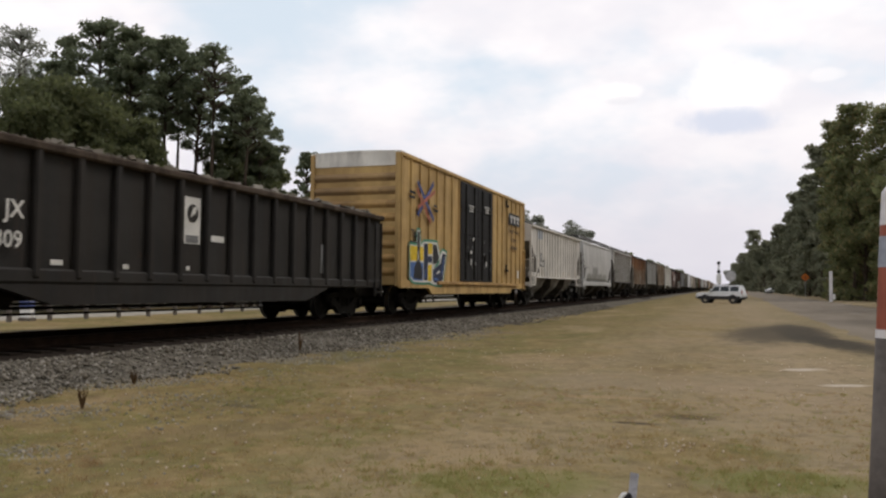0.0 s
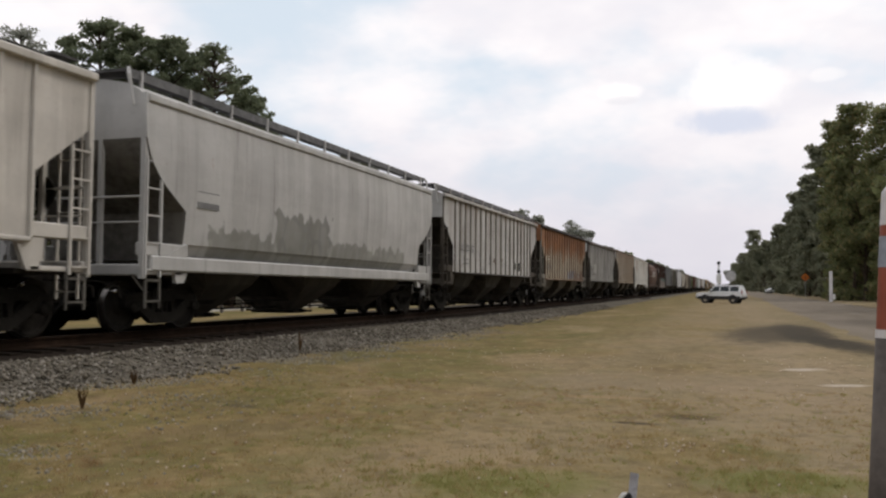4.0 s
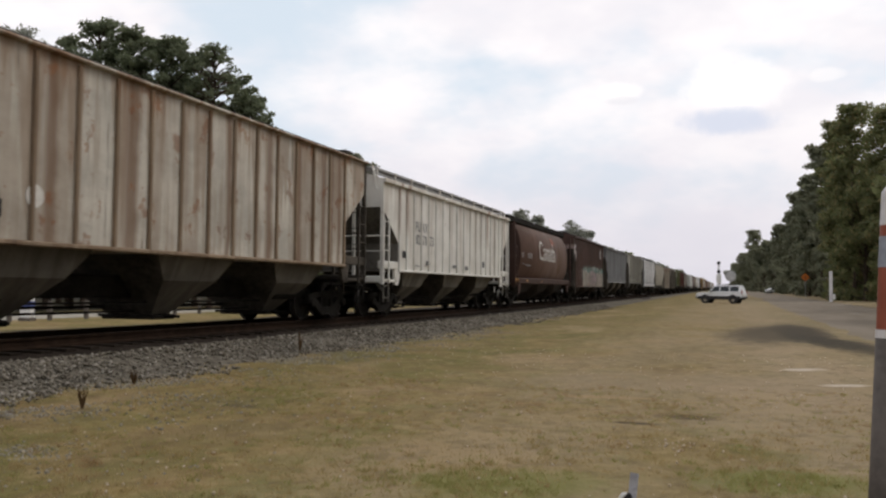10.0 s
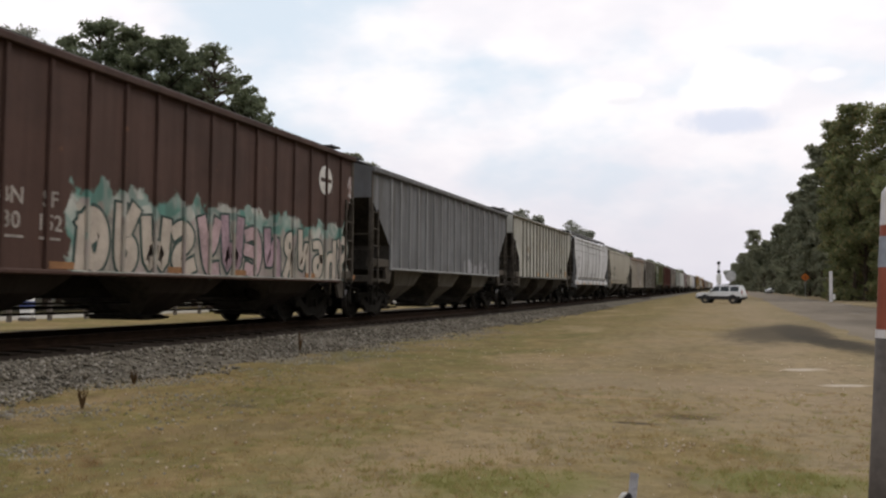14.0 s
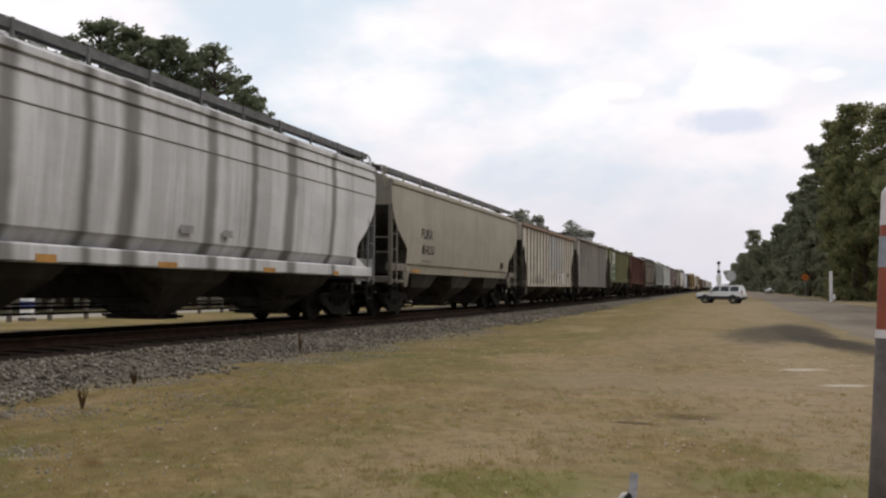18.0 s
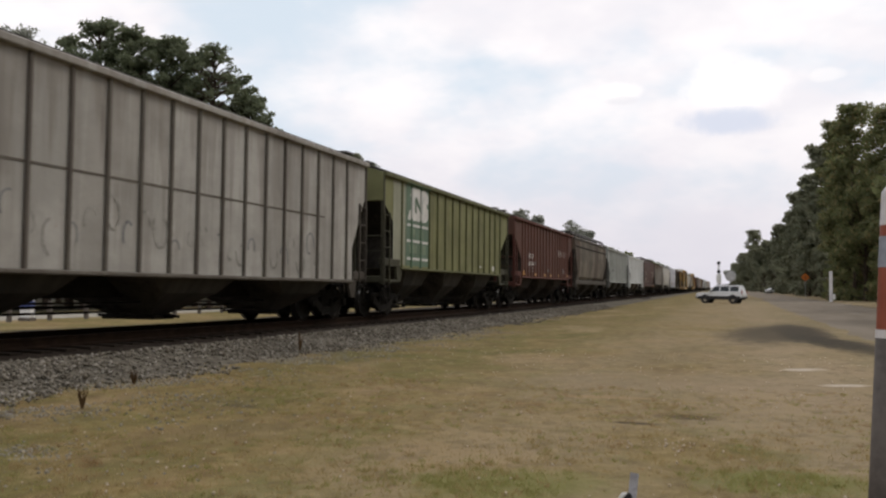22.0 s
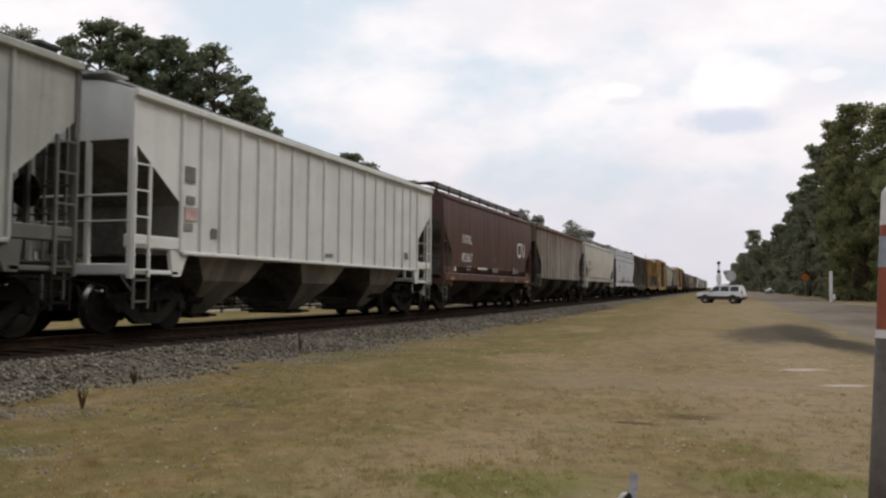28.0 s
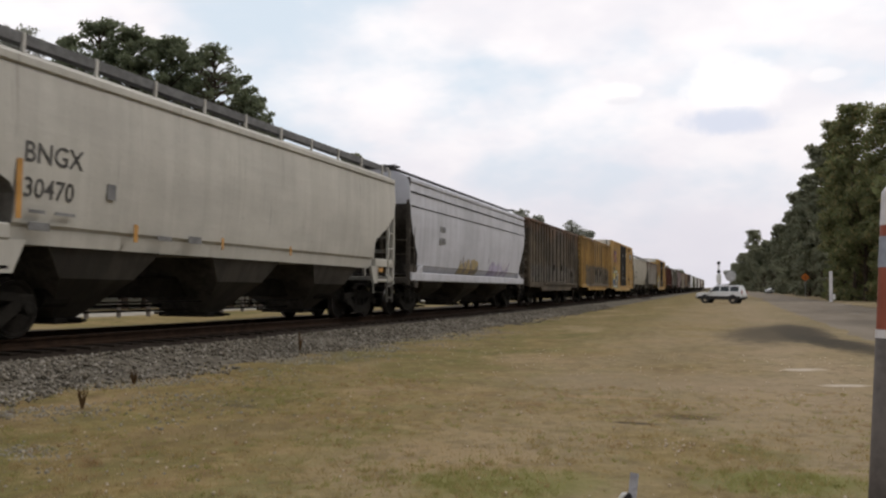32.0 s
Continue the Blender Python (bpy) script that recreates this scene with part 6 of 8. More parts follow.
FAINT_INK = plain("faint_grey_spray", (0.255, 0.245, 0.22), 0.7, 0.0, 0.4)
rnd = random.Random(77)
for k in range(26):
    y, z = -6.1 + k * 0.43, rnd.uniform(1.40, 1.95)
    turn, bend, size = rnd.uniform(0, 6.28), rnd.choice((-1, 1)) * rnd.uniform(2.0, 5.0), rnd.uniform(0.12, 0.34)
    pts = [(y + size * (1 - 0.06 * q) * math.cos(turn + bend * q / 9) * 0.8, z + size * (1 - 0.06 * q) * math.sin(turn + bend * q / 9) * 1.3) for q in range(10)]
    part("graffiti_stroke", ribbon(pts, rnd.uniform(0.03, 0.06), 1.5445 + 0.0008 * (k % 3), 0.002), GREY_INK if k % 3 == 0 else FAINT_INK, cars[16], "thin faded spray-paint scribble")
part("panel_seam", Shape().box(1.541, 1.548, -6.4, 5.0, 2.56, 2.60), RIB16, cars[16])

C17 = paint("coat_olive_green", (0.178, 0.180, 0.082, 1), 0.28, (0.09, 0.085, 0.045, 1), tint=0.12, seed=25)
RIB17 = paint("rib_olive", (0.10, 0.102, 0.042, 1), 0.25, (0.05, 0.045, 0.03, 1), seed=26, bands=[(-5.55, -3.45, 1.5, 4.15, (0.10, 0.175, 0.115, 1)), (-5.15, -3.65, 3.05, 4.0, (0.5, 0.5, 0.46, 1))])
PALE17 = paint("pale_green", (0.31, 0.315, 0.235, 1), 0.3, (0.18, 0.17, 0.12, 1), seed=27)
FOREST = paint("panel_green", (0.125, 0.185, 0.13, 1), 0.2, (0.05, 0.07, 0.04, 1), seed=28)
cars[17], half = hopper("olive green ribbed covered hopper with white emblem panel", LEN[17], C17, BAY_DARK, 15, 4.22, 1.44, 1.75, rib_mat=RIB17, zlow=2.4, frame_mat=RIB17, iron=paint("ironwork_olive", (0.052, 0.050, 0.030, 1), 0.4, (0.03, 0.027, 0.02, 1), seed=58))
part("pale_panel", Shape().box(1.541, 1.546, -5.95, -4.93, 1.55, 4.10), PALE17, cars[17], "faded pale green panel")
gp = part("emblem_panel", Shape().box(1.541, 1.547, -4.90, -2.78, 1.55, 4.10), FOREST, cars[17], "dark green panel with white emblem")
part("emblem", Shape().prism([(-4.75, 3.0), (-3.1, 3.0), (-2.85, 3.15), (-2.85, 3.45), (-3.05, 3.55), (-2.85, 3.68), (-2.85, 3.92), (-3.1, 4.05), (-4.35, 4.05), (-4.55, 3.75), (-4.3, 3.70), (-4.3, 3.35), (-4.6, 3.3)], 1.548, 1.552), WHITE_INK, gp, "white rounded block emblem")
part("emblem_gap", Shape().bar((1.556, -4.05, 3.25), (1.556, -4.05, 3.75), 0.14, 0.004, (1, 0, 0)).bar((1.556, -3.5, 3.25), (1.556, -3.5, 3.75), 0.14, 0.004, (1, 0, 0)).bar((1.556, -4.05, 3.72), (1.556, -3.5, 3.28), 0.16, 0.004, (1, 0, 0)), FOREST, gp)
for z in (2.84, 2.34, 1.78):
    part("emblem_bar", Shape().box(1.548, 1.552, -4.8, -2.85, z - 0.04, z + 0.04), WHITE_INK, gp)
bars(cars[17], plain("faded_green_block", (0.17, 0.22, 0.15), 0.7), [(-4.5, -4.1, 2.45, 2.75), (-3.7, -3.3, 2.45, 2.75), (-4.6, -3.9, 1.95, 2.25), (-3.7, -3.1, 1.95, 2.25)], 1.556)
bars(cars[17], WHITE_INK, [(3.3, 3.6, 1.7, 1.75), (5.3, 5.6, 1.6, 1.8)], 1.56)

C18 = paint("coat_red_oxide", (0.100, 0.046, 0.032, 1), 0.25, (0.06, 0.028, 0.022, 1), tint=0.12, seed=29)
RIB18 = paint("rib_red", (0.10, 0.034, 0.025, 1), 0.25, (0.05, 0.025, 0.02, 1), seed=30)
cars[18], half = hopper("red-oxide ribbed covered hopper with yellow reflectors", LEN[18], C18, BAY_BROWN, 18, 4.24, 1.42, 1.8, rib_mid=0.08, rib_mat=RIB18, zlow=2.3, frame_mat=RIB18, iron=RIB18)
for words, y, z, size in (("BN", -4.44, 2.40, 0.36), ("SF", -3.74, 2.40, 0.36), ("469", -4.46, 2.02, 0.34), ("549", -3.74, 2.02, 0.34), ("B", 3.27, 2.86, 0.34), ("N", 3.97, 2.86, 0.34), ("S", 4.67, 2.86, 0.34), ("F", 5.36, 2.86, 0.34)):
    write(cars[18], words, size, WHITE_INK, y, z, 1.546, slant=0.3 if len(words) == 1 else 0.0)
bars(cars[18], WHITE_INK, [(y - 0.17, y + 0.17, 2.77, 2.81) for y in (3.27, 3.97, 4.67, 5.36)] + [(5.1, 5.3, 1.78, 2.02)], 1.546)
bars(cars[18], GREY_INK, [(-4.65, -4.25, 1.88, 1.92), (-4.65, -4.3, 1.74, 1.78), (-3.95, -3.5, 1.88, 1.92), (-3.95, -3.55, 1.74, 1.78), (-3.15, -2.95, 2.1, 2.26), (0.05, 0.4, 1.8, 1.96)], 1.546)
part("data_plate", Shape().box(1.541, 1.546, 4.5, 4.95, 1.76, 2.04).box(1.547, 1.549, 4.58, 4.87, 1.82, 1.98), GREY_INK, cars[18], "grey outlined data plate")
bars(cars[18], YELLOW_REFLECT, [(-5.9, -5.46, 1.53, 1.76), (-3.2, -2.77, 1.53, 1.66), (-1.04, -0.5, 1.53, 1.66), (0.74, 1.23, 1.53, 1.66), (3.03, 3.4, 1.55, 1.66), (5.95, 6.25, 1.56, 1.74)], 1.547, "yellow reflective strips")
for z in (3.72, 3.50):
    part("end_stencil", Shape().box(0.45, 1.15, -half - 0.012, -half - 0.004, z, z + 0.11), FADED_WHITE, cars[18], "white lettering on the car end")

C19 = paint("coat_smoky_brown", (0.150, 0.130, 0.100, 1), 0.4, (0.055, 0.044, 0.034, 1), tint=0.25, soot_wide=2.4, rust=0.5, rust_from=4.2, seed=34, drips=0.35, drip_colour=(0.035, 0.028, 0.023, 1), soot=(-6.9, -6.5, -6.1, 1.6, 2.0, 2.4, 6.2, 6.6), soot_colour=(0.060, 0.040, 0.027, 1), soot_to=1.2)
cars[19], half = hopper("smoke-stained brown-grey smooth covered hopper car", LEN[19], C19, BAY_DARK, 0, 4.30, 1.36, 1.4, smooth=True, flare=True, deck="high", zlow=2.0, frame_mat=paint("frame_pale_dust", (0.06, 0.052, 0.042, 1), 0.45, (0.07, 0.06, 0.05, 1), seed=35))
part("seam_rail", Shape().box(1.58, 1.61, -half + 0.1, half - 0.1, 3.62, 3.70), STEEL_MID, cars[19], "dark horizontal seam")

C20 = paint("coat_grey_green", (0.36, 0.375, 0.345, 1), 0.25, (0.18, 0.175, 0.15, 1), tint=0.08, seed=36, drips=0.2, drip_colour=(0.2, 0.2, 0.18, 1))
cars[20], half = hopper("grey-green ribbed covered hopper car", LEN[20], C20, BAY_DARK, 18, 4.22, 1.42, 1.65, iron=paint("ironwork_grey", (0.11, 0.11, 0.10, 1), 0.4, (0.05, 0.047, 0.042, 1), seed=59), zlow=2.3)
bars(cars[20], GREY_INK, [(-4.8, -4.3, 2.3, 2.55), (-4.0, -3.5, 2.3, 2.55), (-1.5, -1.1, 1.65, 1.8), (4.2, 4.6, 1.6, 1.95)], 1.56)
bars(cars[20], WHITE_INK, [(4.35, 4.7, 1.65, 1.92)], 1.57)

C21 = paint("coat_clean_white", (0.62, 0.63, 0.61, 1), 0.12, (0.3, 0.28, 0.24, 1), tint=0.05, seed=37)
cars[21], half = hopper("clean white ribbed covered hopper with ladders", LEN[21], C21, BAY_PALE, 18, 4.13, 1.42, 1.75, truck_in=1.8, iron=C21, zlow=2.3, deck_mat=BOARD_PALE)
bars(cars[21], GREY_INK, [(-5.6, -5.3, 2.75, 3.05), (-5.55, -5.3, 2.35, 2.5), (-5.6, -5.35, 1.85, 2.0), (-4.75, -4.55, 1.75, 1.95), (0.2, 0.6, 1.6, 1.68), (5.6, 5.9, 1.75, 1.95)], 1.56)
bars(cars[21], plain("pink_stencil", (0.5, 0.36, 0.33), 0.6), [(-5.6, -5.2, 2.05, 2.3)], 1.56)

C22 = paint("coat_red_brown", (0.080, 0.039, 0.030, 1), 0.15, (0.07, 0.035, 0.03, 1), tint=0.08, seed=38, rough=0.4)
cars[22], half = hopper("smooth red-brown covered hopper with white lettering", LEN[22], C22, BAY_BROWN, 0, 4.26, 1.36, 1.4, iron=C22, smooth=True, flare=True, deck="high", zlow=2.2)
write_round(cars[22], "NOKL", 0.46, WHITE_INK, -4.0, 2.58, lambda z: flank(z, 1.36, 4.26))
write_round(cars[22], "853067", 0.46, WHITE_INK, -3.85, 1.88, lambda z: flank(z, 1.36, 4.26))


part("rail_emblem", ribbon([(4.50, 2.97), (4.06, 2.95), (3.95, 2.84), (3.97, 2.50), (4.08, 2.40), (4.55, 2.40), (4.65, 2.48), (4.64, 2.88), (4.74, 2.98), (4.88, 2.94), (5.13, 2.48), (5.26, 2.42), (5.37, 2.51), (5.36, 2.98)], 0.135, 1.607), WHITE_INK, cars[22], "white rounded line emblem")
part("data_plate", Shape().box(1.560, 1.580, 3.2, 3.64, 1.53, 1.82).box(1.581, 1.583, 3.28, 3.56, 1.60, 1.75), GREY_INK, cars[22], "grey outlined data plate")
bars(cars[22], GREY_INK, [(-0.44, -0.05, 1.55, 1.72), (0.02, 0.40, 1.55, 1.74), (-0.38, 0.22, 2.02, 2.06), (-0.34, 0.2, 2.10, 2.14), (3.85, 4.2, 1.58, 1.74)], 1.587)
bars(cars[22], GREY_INK, [(-4.3, -3.6, 1.68, 1.73), (-4.3, -3.7, 1.55, 1.6)], 1.585)
bars(cars[22], WHITE_INK, [(-2.7, -1.3, 1.62, 1.70), (-5.75, -5.55, 1.5, 1.65)], 1.585)
bars(cars[22], YELLOW_REFLECT, [(-6.2, -5.8, 1.18, 1.26), (0.9, 1.25, 1.18, 1.27), (3.5, 3.85, 1.18, 1.26), (5.5, 6.3, 1.17, 1.26)], 1.605, "yellow reflective strips")
part("end_lettering", text_mesh("NOKL", 0.28, WHITE_INK, Matrix.Translation((0.7, -half - 0.006, 3.95)) @ LETTER_END), None, cars[22])
part("end_lettering", text_mesh("853067", 0.28, WHITE_INK, Matrix.Translation((0.7, -half - 0.006, 3.62)) @ LETTER_END), None, cars[22])

C23 = paint("coat_rust_worn", (0.33, 0.305, 0.265, 1), 0.6, (0.11, 0.082, 0.064, 1), tint=0.15, rust=0.55, rust_from=3.5, seed=39, drips=0.6, drip_colour=(0.09, 0.06, 0.042, 1), panels=0.6, spots=0.6, soot=(-6.2, -4.6, -2.1, 3.4), soot_colour=(0.10, 0.07, 0.052, 1), soot_to=1.0)
RIB23 = paint("rib_worn", (0.41, 0.38, 0.335, 1), 0.35, (0.14, 0.1, 0.08, 1), rust=0.35, rust_from=3.9, seed=45)
cars[23], half = hopper("rust-streaked pale ribbed covered hopper car", LEN[23], C23, BAY_DARK, 16, 4.17, 1.40, 1.75, rib_mat=RIB23, sill_mat=BAY_DARK, zlow=2.3)
write_panels(cars[23], ("FU", "RX"), 0.44, GREY_INK, -5.9, 2.23)
write_panels(cars[23], ("83", "01", "27"), 0.44, GREY_INK, -5.9, 1.76)
bars(cars[23], BLACK_INK, [(4.2, 4.5, 1.65, 1.9), (4.9, 5.2, 1.65, 1.9)], 1.56)

DARK_INK = plain("worn_black_lettering", (0.075, 0.073, 0.07), 0.65, 0.0, 0.4)
C24 = paint("coat_pale_stone", (0.46, 0.445, 0.40, 1), 0.16, (0.25, 0.23, 0.2, 1), tint=0.06, seed=46)
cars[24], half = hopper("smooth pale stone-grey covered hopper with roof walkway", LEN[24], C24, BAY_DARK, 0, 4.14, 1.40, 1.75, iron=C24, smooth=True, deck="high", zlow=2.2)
write_round(cars[24], "BNGX", 0.42, DARK_INK, -5.75, 2.58, lambda z: flank(z, 1.40, 4.14))
write_round(cars[24], "30470", 0.40, DARK_INK, -5.8, 2.08, lambda z: flank(z, 1.40, 4.14))
bars(cars[24], YELLOW_REFLECT, [(-6.45, -6.35, 1.75, 2.6), (-3.95, -3.85, 1.55, 1.85), (-1.35, -1.27, 1.55, 1.78), (1.4, 1.48, 1.55, 1.75), (6.6, 6.9, 1.3, 1.42)], 1.60, "yellow reflective strips")
bars(cars[24], GREY_INK, [(-6.2, -5.9, 1.85, 1.9), (-5.7, -5.3, 1.85, 1.9), (-6.2, -5.8, 1.6, 1.72), (-3.3, -2.9, 1.62, 1.7), (-2.4, -2.0, 1.62, 1.75), (-4.6, -4.4, 2.2, 2.45)], 1.587)

C25 = paint("coat_lavender_white", (0.47, 0.475, 0.51, 1), 0.22, (0.22, 0.22, 0.23, 1), tint=0.06, seed=47,
            tags=[(-2.6, 0.0, 1.35, 2.0, (0.20, 0.16, 0.07, 1), (0.33, 0.24, 0.08, 1), (0.12, 0.1, 0.09, 1)), (1.6, 5.0, 1.35, 2.0, (0.36, 0.32, 0.44, 1), (0.44, 0.42, 0.46, 1), (0.25, 0.22, 0.3, 1))])
cars[25], half = hopper("smooth lavender-white covered hopper with small graffiti", LEN[25], C25, BAY_DARK, 0, 4.40, 1.30, 1.1, smooth=True, flare=True, zlow=1.9)
for z in (3.45, 3.9):
    part("seam_rail", Shape().box(1.585, 1.605, -half + 0.1, half - 0.1, z - 0.018, z + 0.018), STEEL_MID, cars[25], "dark horizontal seam")
bars(cars[25], GREY_INK, [(-5.0, -4.4, 2.8, 3.0), (-5.0, -4.4, 2.4, 2.6)], 1.60)

C26 = paint("coat_brown_weathered", (0.085, 0.066, 0.044, 1), 0.4, (0.05, 0.04, 0.03, 1), tint=0.3, seed=48, drips=0.5, rust=0.5, rust_from=3.9,
            tags=[(-7.0, 6.0, 1.2, 2.2, (0.14, 0.12, 0.10, 1), (0.09, 0.08, 0.07, 1), (0.05, 0.05, 0.04, 1))])
cars[26], half, w = boxcar("weathered brown boxcar with faded graffiti", LEN[26], C26, C26, None, None, 4.45, 0.9)
C27 = paint("coat_ochre", (0.36, 0.215, 0.06, 1), 0.35, (0.12, 0.08, 0.045, 1), tint=0.15, seed=49, drips=0.4, rust=0.2, rust_from=4.6,
            tags=[(-5.5, 6.5, 1.0, 2.6, (0.10, 0.10, 0.09, 1), (0.16, 0.13, 0.09, 1), (0.06, 0.06, 0.06, 1))])
cars[27], half, w = boxcar("ochre boxcar with dark graffiti along its side", LEN[27], C27, C27, None, None, 4.5, 0.9)

# markings set to their place along each car
for k, names, dy in ((9, ("lettering", "leaf_emblem", "flag_mark", "stencil"), -0.4), (10, ("round_emblem",), -0.4), (14, ("lettering", "stencil"), -0.2), (17, ("pale_panel", "emblem_panel", "stencil"), -0.65),
                     (21, ("stencil",), -0.5), (22, ("lettering",), -0.2)):
    for ob in cars[k].children:
        if ob.name.split(".")[0] in names:
            ob.location.y += dy

# the rest of the train, far down the line
end_at = GAPS[-1]
for k in (1, 14, 23, 1, 18, 12, 22, 15, 7, 10, 13, 17, 3, 16, 8, 18, 24, 5, 20):
    length = LEN[k] if k != 1 else 17.0
    c = copy_thing(cars[k], Matrix.Identity(4))
    cars.append(c)
    MID.append(end_at + length / 2)
    end_at += length

# ---- ground, railway and road ----


def land(x, y):
    """Height of the ground."""
    z = -0.52 + 0.035 * noise.noise(Vector((x * 0.22, y * 0.22, 0))) + 0.012 * noise.noise(Vector((x * 0.9, y * 0.9, 4)))
    z += grade(y) * 1.12
    if x < TRACK_X - 3:
        z -= 0.10 * min(1.0, (TRACK_X - 3 - x) / 4)
    return z


def sheet(xs, ys, height):
    vs = [(x, y, height(x, y)) for y in ys for x in xs]
    n = len(xs)
    fs = [(j * n + i, j * n + i + 1, (j + 1) * n + i + 1, (j + 1) * n + i) for j in range(len(ys) - 1) for i in range(n - 1)]
    return Shape().add(vs, fs)


xs = [-1500, -600, -250, -120, -70, -50, -40, -34, -28, -24, -20, -17] + [-14.5 + 0.5 * i for i in range(62)] + [18, 22, 28, 36, 50, 80, 150, 350, 800, 1500]
ys = [-400, -120, -60, -30, -15, -8] + [-4 + 0.5 * i for i in range(90)] + [42, 44, 47, 50, 54, 58, 63, 70, 80, 95, 110, 130, 155, 180, 220, 270, 330, 420, 560, 800, 1200, 2000, 3500]
ground = new("ground", sheet(xs, ys, land).mesh("ground", GROUND, True))
tagged(ground, "dry mown grass with straw and bare soil", "ground", kind="structure")

# ballast bed
line_y = [-60, -20, -5] + [i * 1.0 for i in range(0, 70)] + [72 + 6 * i for i in range(40)] + [330, 400, 500, 650, 900]
prof = [(-3.4, -0.62), (-2.6, -0.42), (-1.75, -0.20), (-0.9, -0.19), (0.9, -0.19), (1.80, -0.22), (2.25, -0.34), (2.7, -0.47), (3.25, -0.60)]
s = Shape()
vs, n = [], len(prof)
for y in line_y:
    for i, (x, z) in enumerate(prof):
        wob = 0.10 * noise.noise(Vector((i * 3.0, y * 0.6, 2))) if 4 < i else 0
        vs.append((TRACK_X + x + wob * 1.6, y, z + grade(y) + 0.035 * noise.noise(Vector((x * 2, y * 1.3, 7)))))
s.add(vs, [(j * n + i, j * n + i + 1, (j + 1) * n + i + 1, (j + 1) * n + i) for j in range(len(line_y) - 1) for i in range(n - 1)])
track = new("railway_track", s.mesh("railway_track", BALLAST))
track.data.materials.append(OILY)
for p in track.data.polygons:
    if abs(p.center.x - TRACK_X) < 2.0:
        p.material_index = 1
tagged(track, "single railway track on grey stone ballast", "railway", kind="structure")
rail_prof = [(-0.075, -0.17), (0.075, -0.17), (0.07, -0.155), (0.012, -0.13), (0.012, -0.045), (0.036, -0.035), (0.036, -0.004), (0.03, 0), (-0.03, 0), (-0.036, -0.004), (-0.036, -0.035), (-0.012, -0.045), (-0.012, -0.13), (-0.07, -0.155)]
for sx in (-0.7535, 0.7535):
    s, vs, n = Shape(), [], len(rail_prof)
    for y in line_y:
        vs += [(TRACK_X + sx + px, y, pz + grade(y)) for px, pz in rail_prof]
    s.add(vs, [(j * n + i, j * n + (i + 1) % n, (j + 1) * n + (i + 1) % n, (j + 1) * n + i) for j in range(len(line_y) - 1) for i in range(n)])
    me = s.mesh("rail", RAIL_RUST)
    me.materials.append(RAIL_HEAD)
    for p in me.polygons:
        if p.normal.z > 0.9 and p.center.z - grade(p.center.y) > -0.003:
            p.material_index = 1
    part("rail", me, None, track, "rust-brown steel rail with a polished head")

# road with its worn edge
def strip(x0, x1, lift, y_list, jag=0.0):
    s, vs = Shape(), []
    for y in y_list:
        j0, j1 = jag * noise.noise(Vector((1, y * 0.35, 0))), jag * noise.noise(Vector((5, y * 0.35, 0)))
        for f in range(7):
            x = x0 + j0 + (x1 + j1 - x0 - j0) * f / 6
            vs.append((x, y, land(x, y) - 0.04 + (lift + 0.07) * math.sin(math.pi * f / 6) ** 0.6))
    n = 7
    return s.add(vs, [(j * n + i, j * n + i + 1, (j + 1) * n + i + 1, (j + 1) * n + i) for j in range(len(y_list) - 1) for i in range(n - 1)])


road_y = [-80, -40, -20, -10] + [i * 1.5 for i in range(-4, 60)] + [92, 100, 110, 125, 140, 160, 180, 210, 250, 300, 380, 500, 700]
road = new("road", strip(2.95, 11.9, 0.03, road_y, 0.22).mesh("road", ROAD, True))
tagged(road, "worn grey asphalt road with ragged edges", "road", kind="structure")
back_road = new("back_road", strip(-33.0, -27.5, 0.04, road_y, 0.4).mesh("back_road", SAND_ROAD, True))
tagged(back_road, "pale gravel road beyond the railway", "road", kind="structure")


# ---- trees ----


def leaf_cloud(clumps, count, size, rnd, flat=1.0):
    """Many small leaf quads round the clumps: (x, y, z, rx, ry, rz)."""
    r = np.random.RandomState(rnd)
    vol = np.array([c[3] * c[4] * c[5] for c in clumps]) ** 0.8
    pick = r.choice(len(clumps), count, p=vol / vol.sum())
    c = np.array(clumps)[pick]
    d = r.normal(size=(count, 3))
    d /= np.linalg.norm(d, axis=1)[:, None]
    rad = r.uniform(0.12, 1.0, count) ** 0.5
    p = c[:, :3] + d * rad[:, None] * c[:, 3:6] * r.uniform(0.82, 1.18, (count, 1))
    a = r.normal(size=(count, 3))
    a /= np.linalg.norm(a, axis=1)[:, None]
    b = np.cross(a, r.normal(size=(count, 3)))
    b /= np.linalg.norm(b, axis=1)[:, None]
    s = (size * r.uniform(0.5, 1.4, count))[:, None]
    a, b = a * s, b * s * 0.6
    v = np.stack([p - a - b * 0.3, p + b, p + a - b * 0.3, p - b], 1).reshape(-1, 3)
    f = np.arange(count * 4).reshape(-1, 4)
    return v, f


def leaf_mesh(name, v, f, mat):
    me = bpy.data.meshes.new(name)
    me.vertices.add(len(v))
    me.vertices.foreach_set("co", v.astype(np.float32).ravel())
    me.loops.add(f.size)
    me.loops.foreach_set("vertex_index", f.astype(np.int32).ravel())
    me.polygons.add(len(f))
    me.polygons.foreach_set("loop_start", np.arange(0, f.size, f.shape[1], dtype=np.int32))
    me.update(calc_edges=True)
    me.materials.append(mat)
    return me


